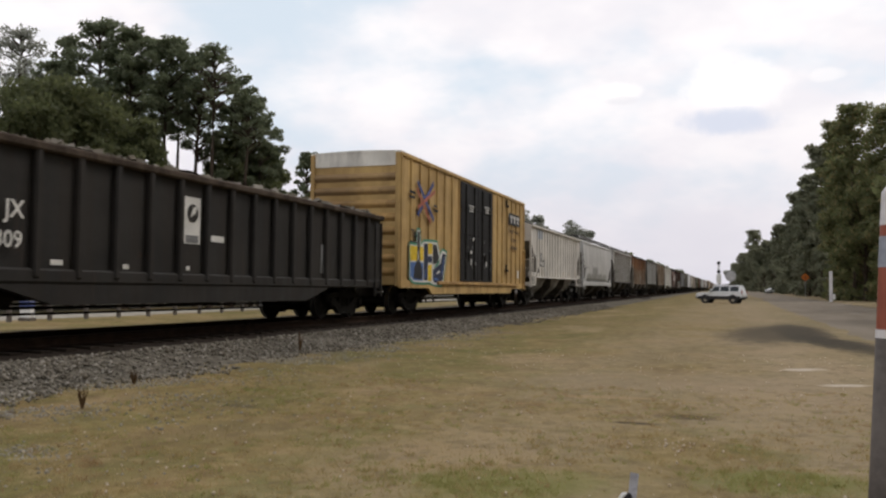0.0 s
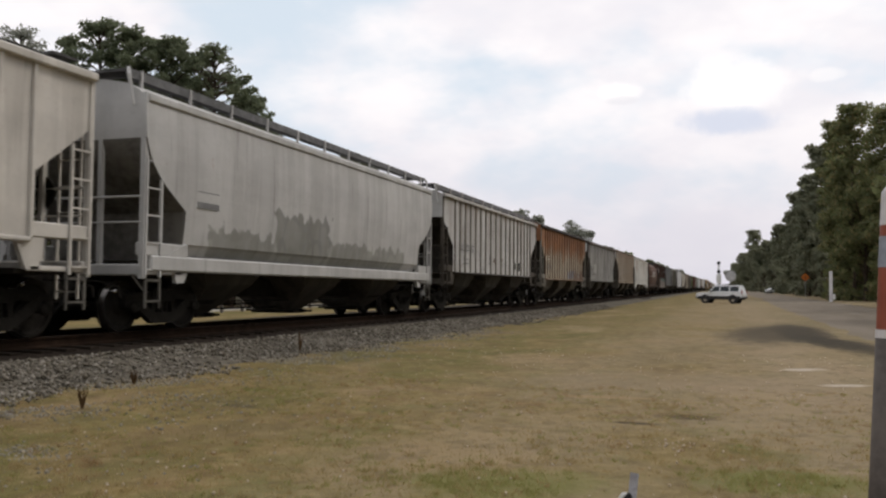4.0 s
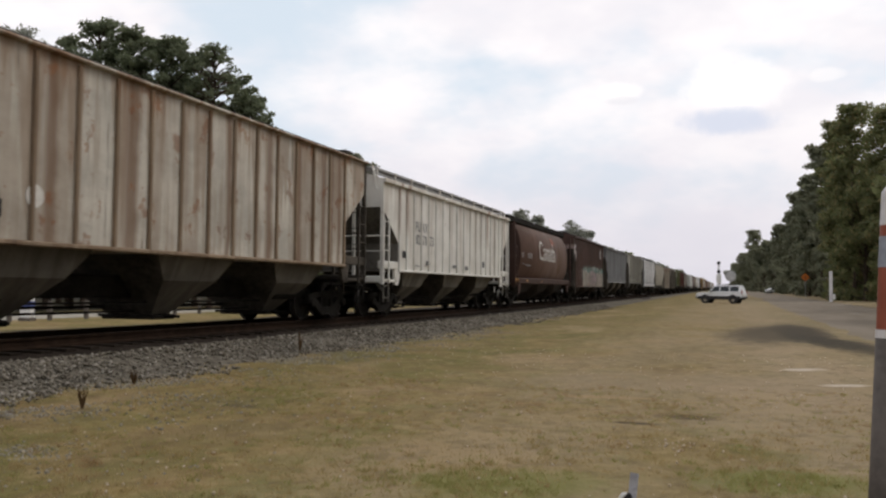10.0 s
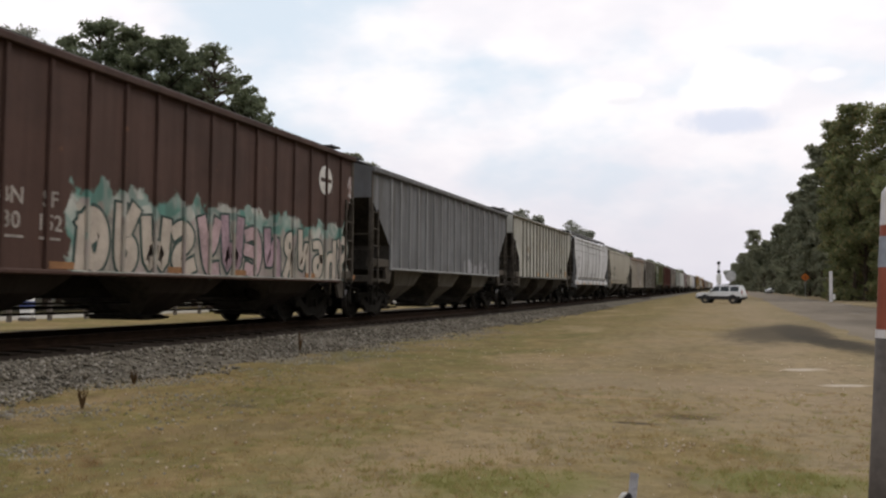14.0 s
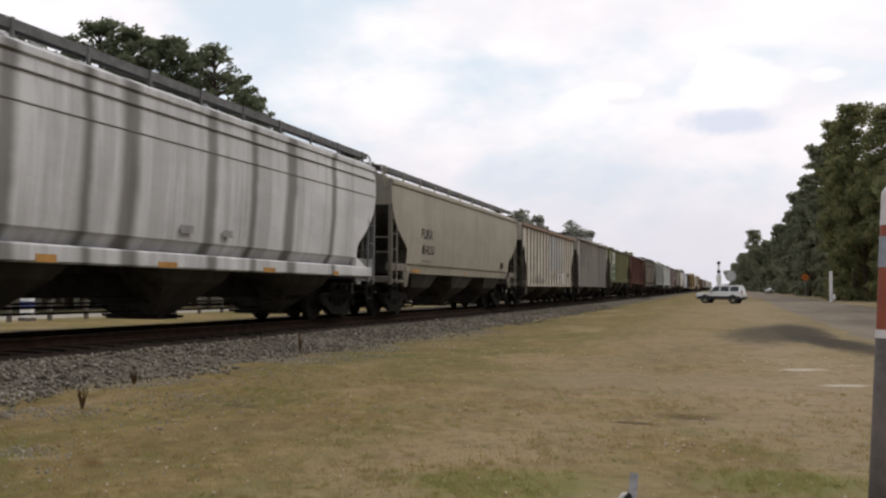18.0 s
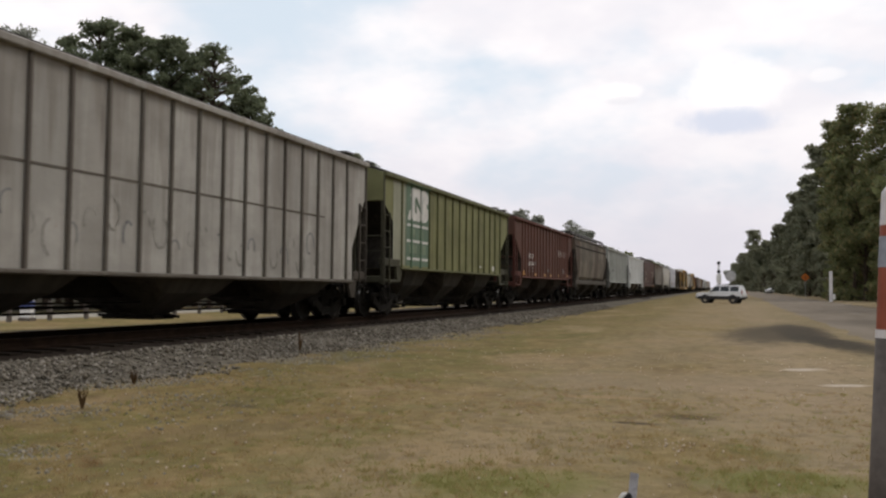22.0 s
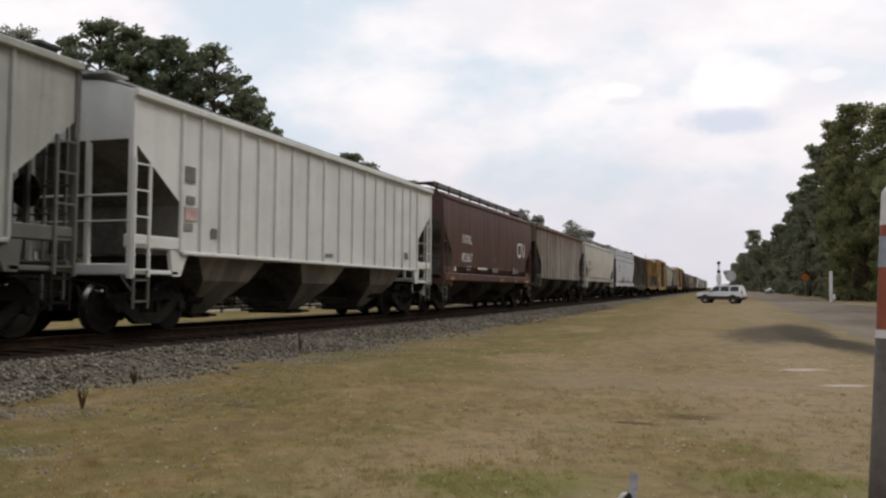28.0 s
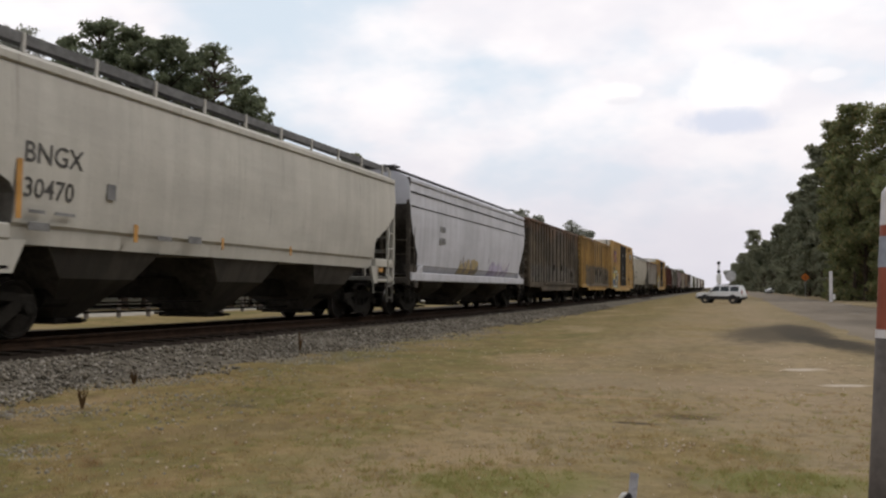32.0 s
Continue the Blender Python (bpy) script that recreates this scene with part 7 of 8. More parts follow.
def pine(label, x, y, top, crown_low, radius, seed, mat=None, count=5200, size=0.20, lean=0.0, open_=0.5, group="pines behind the railway", name="pine_tree", dome=False):
    """Tall pine: bare tapering trunk, limbs ending in needle clumps, ragged crown."""
    rnd = random.Random(seed)
    base = land(x, y)
    h = top - base
    tree = thing(name, label, "tree", Matrix.Translation((x, y, base)), group)
    bend = [(lean * (k / 8) ** 2 + rnd.uniform(-0.15, 0.15) * (k > 0), rnd.uniform(-0.15, 0.15) * (k > 0), h * 0.97 * k / 8) for k in range(9)]
    r0 = 0.0125 * h * 0.8
    part("trunk", Shape().tube(bend, [r0 * (1 - 0.85 * k / 8) + 0.03 for k in range(9)], 8), BARK, tree)
    clumps = []
    limbs = Shape()
    n = max(16, int(48 * radius / 2.5))
    lo = crown_low - base
    for k in range(n):
        f = (k + 0.5) / n
        z = lo + (h - lo) * f
        reach = radius * (0.30 + 0.70 * math.sin(math.pi * min(1, 0.20 + f * 0.78))) * rnd.uniform(0.45, 1.0)
        if dome:
            reach = radius * (0.45 + 0.50 * math.sqrt(max(0.0, 1 - (max(0.0, f - 0.55) / 0.45) ** 2))) * rnd.uniform(0.35, 1.0)
        ang = k * 2.4 + rnd.uniform(-0.5, 0.5)
        tx = lean * (z / h) ** 2
        ex, ey, ez = tx + reach * math.cos(ang), reach * math.sin(ang), min(h, z + reach * rnd.uniform(0.0, 0.35))
        limbs.tube([(tx, 0, max(0.5, z - 0.5)), ((tx + ex) / 2, ey / 2, z), (ex, ey, ez)], [0.07, 0.045, 0.015], 5)
        cr = rnd.uniform(0.55, 1.0) * (0.28 + (0.33 if dome else 0.21) * radius * (1 - open_ * 0.5))
        clumps.append((ex, ey, min(ez, h - cr * 0.5), cr, cr, cr * 0.7))
        if rnd.random() > open_ * 0.7:
            clumps.append((tx + (ex - tx) * 0.5, ey * 0.5, min(ez, h - cr * 0.5) - 0.1, cr * 0.85, cr * 0.85, cr * 0.6))
    clumps.append((lean, 0, h - 0.5, 0.75, 0.75, 0.55))
    part("branch_frame", limbs, BARK, tree)
    v, f = leaf_cloud(clumps, count, size, seed)
    part("crown", leaf_mesh("crown", v, f, mat or LEAF_PINE), None, tree)
    return tree


def bushy(label, x, y, top, radius, seed, mat=None, count=4200, size=0.22, name="broadleaf_tree", group="trees behind the railway", low=0.15):
    """Full round-headed tree or tall shrub with an uneven outline."""
    rnd = random.Random(seed)
    base = land(x, y)
    h = top - base
    tree = thing(name, label, "tree", Matrix.Translation((x, y, base)), group)
    part("trunk", Shape().tube([(0, 0, 0), (0.1, 0, h * 0.3), (0, 0.1, h * 0.7)], [0.03 * h * 0.7, 0.02 * h, 0.04], 8), BARK, tree)
    limbs, clumps = Shape(), []
    for k in range(26):
        f = rnd.uniform(low, 0.95)
        reach = radius * math.sqrt(max(0.05, 1 - (max(0.0, f - 0.45) / 0.55) ** 2)) * rnd.uniform(0.35, 0.95)
        ang = rnd.uniform(0, 6.28)
        e = (reach * math.cos(ang), reach * math.sin(ang), h * f)
        limbs.tube([(0, 0, h * f * 0.6), (e[0] * 0.6, e[1] * 0.6, h * f * 0.85), e], [0.08, 0.05, 0.02], 5)
        cr = radius * rnd.uniform(0.25, 0.48)
        clumps.append((*e[:2], min(e[2], h - cr * 0.5), cr, cr, cr * 0.75))
    part("branch_frame", limbs, BARK, tree)
    v, f = leaf_cloud(clumps, count, size, seed)
    part("crown", leaf_mesh("crown", v, f, mat or LEAF_OAK), None, tree)
    return tree


TALL = "tall dark green pine behind the railway"
pine("hazy pale-leaved tall tree behind the railway", -56.0, 55.2, 22.4, 11.0, 3.4, 11, LEAF_PALE, 5200, 0.14, open_=0.6)
pine("slender pine behind the railway", -46.3, 49.9, 19.3, 13.0, 1.5, 12, count=2200, size=0.15, open_=0.6)
for k, (x, y, top, low, r, n) in enumerate([(-41.1, 47.4, 19.2, 8.0, 3.0, 12000), (-38.3, 47.3, 18.4, 9.5, 2.9, 12000), (-36.6, 48.8, 18.0, 12.6, 2.6, 8500), (-35.0, 50.3, 17.2, 10.0, 2.5, 10000), (-33.2, 52.1, 16.0, 5.0, 2.5, 12000),
                                            (-32.4, 53.4, 14.8, 4.5, 2.3, 11000), (-31.5, 52.9, 13.2, 4.0, 1.9, 8000), (-31.8, 54.5, 11.3, 3.0, 2.0, 7000), (-31.2, 50.6, 14.0, 10.5, 1.6, 3600), (-39.6, 54.2, 17.0, 12.4, 2.6, 7000), (-43.4, 53.0, 18.0, 9.0, 3.0, 8500), (-44.6, 47.0, 16.6, 7.0, 2.8, 9000), (-34.4, 53.4, 14.2, 4.0, 2.4, 9000)]):
    airy = x > -35.5
    pine(TALL, x, y, top, low, r, 13 + k, count=int(n * 0.6) if airy else n, size=0.115, open_=0.95 if airy else 0.6)
pine("slender open-crowned pine behind the railway", -33.0, 49.1, 17.35, 13.2, 2.1, 31, count=2000, size=0.12, open_=0.95)
for k, (x, y, top, r, n) in enumerate([(-41.5, 39.5, 13.4, 3.8, 15000), (-38.0, 40.0, 13.0, 3.6, 15000), (-36.2, 41.0, 12.6, 3.0, 12000), (-44.5, 41.5, 13.4, 4.2, 10000), (-35.4, 43.6, 11.8, 2.3, 9000), (-40.0, 44.0, 13.4, 4.0, 11000), (-35.4, 45.4, 8.6, 2.2, 6000)]):
    bushy("dense dark broadleaf tree behind the railway", x, y, top, r, 41 + k, count=n, size=0.15)
for k, (x, y, top, r) in enumerate([(-33.6, 52.6, 11.6, 2.3), (-31.7, 54.0, 10.6, 2.2), (-36.0, 55.5, 10.2, 2.6), (-34.6, 54.5, 9.6, 2.4), (-32.8, 55.5, 9.6, 2.4), (-32.4, 59.5, 8.6, 2.4), (-34.0, 66.0, 9.4, 2.6), (-31.5, 63.0, 7.2, 2.2)]):
    bushy("low dark tree behind the railway", x, y, top, r, 51 + k, count=7500, size=0.15)
pine("slim pine beside the railway", -35.4, 67.3, 12.9, 8.0, 1.6, 56, count=2600, size=0.16, open_=0.7)
for k, (x, y, top, r) in enumerate([(-38.1, 82.1, 15.3, 2.2), (-37.5, 84.5, 14.6, 2.2), (-28.9, 122.2, 12.8, 2.4), (-27.2, 125.9, 12.2, 2.2), (-31.0, 128.0, 12.4, 2.4)]):
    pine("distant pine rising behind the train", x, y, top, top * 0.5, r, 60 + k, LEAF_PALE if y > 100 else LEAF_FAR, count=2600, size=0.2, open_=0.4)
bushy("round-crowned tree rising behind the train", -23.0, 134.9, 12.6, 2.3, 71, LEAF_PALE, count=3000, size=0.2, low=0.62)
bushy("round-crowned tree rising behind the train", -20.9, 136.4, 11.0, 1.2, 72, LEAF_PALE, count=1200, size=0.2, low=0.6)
rnd = random.Random(9)
for k in range(18):
    y = 150 + k * 16
    bushy("far dark tree along the line", TRACK_X - 9.5 - rnd.uniform(0, 5), y, grade(y) + 8.2 + rnd.uniform(-0.8, 1.6), 3.2, 80 + k, count=1100, size=0.42)
for k in range(12):
    bushy("dark thicket tree behind the railway", -58 - rnd.uniform(0, 14), 22 + k * 7.5, rnd.uniform(9, 13), 5.0, 100 + k, count=2200, size=0.34)

# belt of trees along the far side of the road; its run past the camera is added
belt = [(15.7, 117.1, 24.1, 3.0), (18.3, 109.5, 21.7, 3.4), (15.5, 132.8, 24.9, 2.8), (15.5, 153.9, 24.9, 2.8), (15.3, 123.3, 18.2, 3.0), (15.1, 171.7, 22.2, 2.6), (14.9, 188.5, 20.6, 2.8), (14.5, 203.2, 18.2, 2.8), (13.8, 226.1, 17.0, 3.0), (12.6, 257.4, 14.9, 3.2), (10.0, 340.9, 23.8, 3.4), (11.2, 299.1, 15.7, 3.6), (7.8, 371.8, 16.6, 4.0), (5.4, 413.2, 13.7, 4.0), (3.2, 454.6, 11.2, 4.0)]
for k, (x, y, top, r) in enumerate(belt):
    near = y < 150
    base = land(x, y)
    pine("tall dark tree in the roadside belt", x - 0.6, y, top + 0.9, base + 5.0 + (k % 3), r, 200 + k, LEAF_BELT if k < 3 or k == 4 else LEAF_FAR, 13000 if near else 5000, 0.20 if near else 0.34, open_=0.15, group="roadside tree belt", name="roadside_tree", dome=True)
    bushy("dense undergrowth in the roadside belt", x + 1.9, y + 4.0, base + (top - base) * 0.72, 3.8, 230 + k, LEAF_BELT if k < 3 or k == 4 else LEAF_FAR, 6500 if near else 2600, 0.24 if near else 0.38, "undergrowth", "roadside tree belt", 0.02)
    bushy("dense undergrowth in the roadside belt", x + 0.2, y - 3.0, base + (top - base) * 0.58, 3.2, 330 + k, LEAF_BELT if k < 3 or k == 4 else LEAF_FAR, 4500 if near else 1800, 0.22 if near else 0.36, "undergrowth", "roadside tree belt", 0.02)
for k in range(8):
    bushy("dense undergrowth in the roadside belt", 23.0 + (k % 3) * 3.0, 112 + k * 9.0, 15.0 + (k % 3) * 2, 5.0, 260 + k, LEAF_BELT, 3500, 0.34, "undergrowth", "roadside tree belt", 0.02)
bushy("bright green shrub beside the road", 16.2, 84.0, 10.2, 1.7, 280, island("bright_leaves", [(0.07, 0.11, 0.03, 1), (0.10, 0.15, 0.045, 1)], 0.6, 0, 0.35), 3500, 0.2, "shrub", "roadside tree belt", 0.3)
# unseen trees beside and behind the camera, added to dim the train's near side
for k in range(17):
    y = 86 - k * 9.0
    bushy("tall dark tree in the roadside belt", 18.5 + (k % 2) * 4.0, y, 19.0 + (k % 3) * 1.5, 5.2, 400 + k, LEAF_BELT, 1800, 0.55, "roadside_tree", "roadside tree belt", 0.06)

# ---- vehicles, signs and posts ----


def suv():
    """White estate car standing across the view with its nose towards the railway; local x forward."""
    car = thing("parked_car", "white off-road estate car with dark lower trim on the grass", "car")
    WHITE = plain("car_white", (0.74, 0.75, 0.76), 0.25, 0.0, 0.03)
    TRIM = plain("dark_trim", (0.03, 0.03, 0.032), 0.6)
    low = [(-2.32, 0.52), (2.28, 0.50), (2.36, 0.62), (2.34, 0.86), (2.18, 0.98), (1.05, 1.08), (-2.30, 1.10), (-2.36, 0.95)]
    s = Shape()
    n = len(low)
    for y, g in ((-0.86, 0.97), (-0.80, 1.0), (0.80, 1.0), (0.86, 0.97)):
        s.v += [(x * g, y, 0.8 + (z - 0.8) * g) for x, z in low]
    for j in range(3):
        s.f += [(j * n + i, j * n + (i + 1) % n, (j + 1) * n + (i + 1) % n, (j + 1) * n + i) for i in range(n)]
    s.f += [tuple(range(n)), tuple(range(4 * n - 1, 3 * n - 1, -1))]
    body = part("body", s, WHITE, car)
    cab = Shape()
    for y, a, b in ((-1, 0.84, 0.66), (1, 0.84, 0.66)):
        cab.v += [(1.12, y * a, 1.06), (0.42, y * b, 1.68), (-2.02, y * b, 1.72), (-2.28, y * a, 1.08)]
    cab.f += [(0, 1, 2, 3), (7, 6, 5, 4), (0, 4, 5, 1), (1, 5, 6, 2), (2, 6, 7, 3), (3, 7, 4, 0)]
    part("cabin", cab, WHITE, car)
    for sy in (-1, 1):
        for x0, x1 in ((0.86, -0.05), (-0.15, -1.02), (-1.12, -1.98)):
            top = min(x0, 0.40) if x0 > 0.4 else x0
            s = Shape()
            for x, z in ((x0, 1.13), (top, 1.60), (x1, 1.62), (x1, 1.13)):
                f = (z - 1.06) / 0.64
                s.v.append((x, sy * (0.85 - 0.18 * f), z))
            for x, z in ((x0, 1.13), (top, 1.60), (x1, 1.62), (x1, 1.13)):
                f = (z - 1.06) / 0.64
                s.v.append((x, sy * (0.82 - 0.18 * f), z))
            s.f += [(0, 1, 2, 3), (7, 6, 5, 4), (0, 4, 5, 1), (1, 5, 6, 2), (2, 6, 7, 3), (3, 7, 4, 0)]
            part("side_window", s, GLASS_DARK, car, "dark side window")
        part("lower_trim", Shape().box(-2.2, 2.2, *sorted((sy * 0.80, sy * 0.885)), 0.36, 0.70, 0.04), TRIM, car, "dark grey lower cladding")
        part("mirror", Shape().box(0.62, 0.82, *sorted((sy * 0.86, sy * 1.05)), 1.06, 1.24, 0.04), TRIM, car)
        part("headlight", Shape().box(2.12, 2.36, *sorted((sy * 0.5, sy * 0.84)), 0.76, 0.92, 0.03), CHROME, car)
        part("tail_light", Shape().box(-2.37, -2.25, *sorted((sy * 0.68, sy * 0.86)), 0.85, 1.25, 0.02), STRIPE_RED, car)
        part("roof_rail", Shape().tube([(0.3, sy * 0.6, 1.76), (-1.9, sy * 0.6, 1.80)], 0.025, 6), TRIM, car)
        for x in (1.42, -1.42):
            wl = part("wheel", Shape().disc_stack([(sy * 0.62, 0.25), (sy * 0.64, 0.36), (sy * 0.82, 0.36), (sy * 0.86, 0.25)], 20, "y").moved(Matrix.Translation((x, 0, 0.36))), RUBBER, car)
            part("rim", Shape().disc_stack([(sy * 0.84, 0.20), (sy * 0.875, 0.20), (sy * 0.88, 0.06)], 14, "y").moved(Matrix.Translation((x, 0, 0.36))), CHROME, wl)
            part("wheel_arch", Shape().disc_stack([(sy * 0.80, 0.44), (sy * 0.87, 0.44)], 20, "y").moved(Matrix.Translation((x, 0, 0.40))), TRIM, car)
    part("windscreen", Shape().add([(1.06, -0.72, 1.13), (1.06, 0.72, 1.13), (0.46, 0.60, 1.64), (0.46, -0.60, 1.64), (1.09, -0.72, 1.13), (1.09, 0.72, 1.13), (0.49, 0.60, 1.65), (0.49, -0.60, 1.65)],
                                   [(0, 1, 2, 3), (4, 5, 6, 7), (0, 1, 5, 4), (1, 2, 6, 5), (2, 3, 7, 6), (3, 0, 4, 7)]), GLASS_DARK, car)
    part("front_bumper", Shape().box(2.22, 2.42, -0.84, 0.84, 0.44, 0.66, 0.06), TRIM, car)
    part("rear_bumper", Shape().box(-2.46, -2.28, -0.84, 0.84, 0.46, 0.66, 0.06), TRIM, car)
    return car


car = suv()
car.matrix_basis = pose(-0.55, 85.4, land(-0.55, 85.4) + 0.02, 0, 0, 180 - 16) @ Matrix.Diagonal((0.92, 1.0, 1.0, 1.0))


def far_sedan():
    """Pale saloon far down the road."""
    c = thing("distant_car", "pale saloon car far down the road", "car")
    SILVER = plain("car_silver", (0.45, 0.46, 0.47), 0.3, 0.3, 0.05)
    part("body", Shape().prism([(-2.2, 0.35), (2.2, 0.35), (2.3, 0.6), (2.1, 0.85), (0.9, 0.95), (0.2, 1.4), (-1.1, 1.42), (-1.8, 1.0), (-2.25, 0.92), (-2.3, 0.6)], -0.85, 0.85, "y"), SILVER, c)
    for sy in (-1, 1):
        part("side_window", Shape().prism([(0.75, 0.98), (0.15, 1.33), (-1.05, 1.35), (-1.55, 1.0)], *sorted((sy * 0.84, sy * 0.86)), "y"), GLASS_DARK, c)
        for x in (1.35, -1.35):
            part("wheel", Shape().disc_stack([(sy * 0.66, 0.31), (sy * 0.87, 0.31)], 14, "y").moved(Matrix.Translation((x, 0, 0.31))), RUBBER, c)
    return c


c = far_sedan()
c.matrix_basis = pose(11.6, 235.0, land(11.6, 235.0) + 0.08, 0, 0, 25)

# small white and blue utility box by the gravel road
bx = thing("utility_box", "small white utility box with a blue band", "utility box", pose(-27.0, 27.4, land(-27.0, 27.4), 0, 0, 12))
part("plinth", Shape().box(-0.26, 0.26, -0.22, 0.22, -0.05, 0.12, 0.01), POST_GREY, bx)
part("body", Shape().box(-0.22, 0.22, -0.18, 0.18, 0.12, 1.15, 0.03), WHITE_PAINT, bx)
part("band", Shape().box(-0.225, 0.225, -0.185, 0.185, 0.55, 0.80), BLUE_INK, bx, "blue band round the box")
part("lid", Shape().box(-0.25, 0.25, -0.21, 0.21, 1.15, 1.22, 0.02), WHITE_PAINT, bx)

# railway signal beside the line
sig = thing("railway_signal", "dark two-headed railway signal on a pale mast", "signal", Matrix.Translation((-1.42, 157.7, land(-1.42, 157.7))))
zt = 6.8 - land(-1.42, 157.7)
part("mast", Shape().tube([(0, 0, 0), (0, 0, zt - 0.4)], 0.09, 8), WHITE_PAINT, sig, "pale painted mast")
for z in (zt - 0.7, zt - 2.2):
    hd = part("signal_head", Shape().disc_stack([(-0.10, 0.30), (-0.04, 0.32), (0.0, 0.32)], 18, "y").moved(Matrix.Translation((0, -0.15, z))), BLACK_INK, sig, "round black signal backplate")
    for a in range(3):
        part("lens_hood", Shape().tube([(0, -0.25, z + 0.22 - a * 0.22), (0, -0.5, z + 0.22 - a * 0.22)], 0.09, 8), STEEL_DARK, hd)
part("control_cabinet", Shape().box(-0.4, 0.4, -0.25, 0.25, 2.2, 3.9, 0.04), WHITE_PAINT, sig, "white equipment box")
part("ladder", ladder(0, 0.22, 0.3, zt - 0.8, 0.36, "x"), SIGN_BACK, sig)


def road_sign(label, x, y, zc, size, mat, round_=False, back=None):
    g = land(x, y)
    sg = thing("road_sign", label, "sign", Matrix.Translation((x, y, g)), "road signs")
    part("post", Shape().box(-0.035, 0.035, -0.02, 0.02, 0, zc - g + size * 0.3), SIGN_BACK, sg)
    if round_:
        p = part("sign_plate", Shape().disc_stack([(-0.045, size / 2), (-0.035, size / 2)], 24, "y").moved(Matrix.Translation((0, 0, zc - g))), mat, sg)
    else:
        r = size * 0.707
        p = part("sign_plate", Shape().prism([(0, zc - g - r), (r, zc - g), (0, zc - g + r), (-r, zc - g)], -0.045, -0.035, "y"), mat, sg)
        part("sign_border", Shape().prism([(0, zc - g - r * 0.5), (0.06, zc - g), (0, zc - g + r * 0.5), (-0.06, zc - g)], -0.05, -0.046, "y"), BLACK_INK, p)
    return sg


road_sign("orange diamond road work sign on a post", 12.1, 150.5, 3.55, 1.0, SIGN_ORANGE)
road_sign("round grey sign seen from its back", 0.45, 126.7, 3.2, 1.5, plain("pale_sign_back", (0.46, 0.46, 0.46), 0.6), True)
wp = thing("white_post", "white painted roadside post with a small box", "post", Matrix.Translation((10.9, 103.1, land(10.9, 103.1))))
part("post", Shape().box(-0.17, 0.17, -0.15, 0.15, 0, 3.4, 0.04), STRIPE_WHITE, wp)
part("meter_box", Shape().box(0.22, 0.42, -0.15, 0.15, 0.3, 0.9, 0.03), WHITE_PAINT, wp)

# low posts along the gravel road behind the railway
pst = thing("fence_post", "short weathered wooden roadside post", "post", Matrix.Translation((-26.6, 24.0, land(-26.6, 24.0))), "posts along the gravel road")
part("shaft", Shape().tube([(0, 0, -0.1), (0, 0, 0.75)], 0.10, 8), POST_GREY, pst)
part("top", Shape().disc_stack([(0.75, 0.10), (0.79, 0.07)], 8, "z"), POST_GREY, pst)
for k in range(1, 26):
    y = 24.0 + 2.1 * k
    copy_thing(pst, Matrix.Translation((-26.6, y, land(-26.6, y))))

# leaning striped marker post close to the camera
mk = thing("marker_post", "leaning grey post with red and white reflective stripes", "post")
lean_top, lean_bot = Vector((0.572, 3.36, 1.22)), Vector((0.478, 3.30, -0.55))
ax = (lean_top - lean_bot).normalized()
q = ax.to_track_quat("Z", "Y").to_matrix().to_4x4()
mk.matrix_basis = Matrix.Translation(lean_bot) @ q
total = (lean_top - lean_bot).length
part("shaft", Shape().tube([(0, 0, -0.05), (0, 0, 0.6), (0, 0, total - 0.58)], [0.055, 0.050, 0.046], 16), plain("grey_post", (0.10, 0.085, 0.075), 0.7, 0.0, 0.25, 4.0), mk, smooth=True)
zz = total - 0.58
part("band", Shape().tube([(0, 0, zz), (0, 0, zz + 0.03)], 0.047, 16), STRIPE_WHITE, mk)
part("band", Shape().tube([(0, 0, zz + 0.03), (0, 0, zz + 0.25)], 0.045, 16), STRIPE_RED, mk, "faded red reflective band")
part("band", Shape().tube([(0, 0, zz + 0.25), (0, 0, zz + 0.36)], 0.046, 16), plain("grey_blue_band", (0.30, 0.32, 0.37), 0.5), mk)
part("band", Shape().tube([(0, 0, zz + 0.36), (0, 0, zz + 0.40)], 0.045, 16), STRIPE_RED, mk)
part("band", Shape().tube([(0, 0, zz + 0.40), (0, 0, zz + 0.52), (0, 0, zz + 0.56)], [0.046, 0.044, 0.02], 16), STRIPE_WHITE, mk, "dusty white reflective band")

# stake in the grass
stake = thing("survey_stake", "pale grey wooden survey stake with a white ribbon in grass", "stake", Matrix.Translation((-0.57, 5.45, land(-0.57, 5.45))) @ Matrix.Rotation(0.10, 4, "Y"))
part("slat", Shape().prism([(-0.008, -0.1), (0.008, -0.1), (0.006, 0.165), (0.0, 0.185)], -0.030, 0.022), plain("stake_grey", (0.40, 0.40, 0.43), 0.75, 0.0, 0.3, 9.0), stake)
part("knot", Shape().disc_stack([(-0.012, 0.020), (0.012, 0.026)], 8, "y").moved(Matrix.Translation((-0.03, -0.02, 0.035))), BLACK_INK, stake, "dark knotted cord")
part("ribbon_curl", Shape().tube([(-0.035, -0.02, 0.055), (-0.058, -0.022, 0.045), (-0.072, -0.02, 0.01), (-0.078, -0.01, -0.04)], [0.012, 0.016, 0.018, 0.014], 6), WHITE_PAINT, stake, "white plastic ribbon tied round the stake")

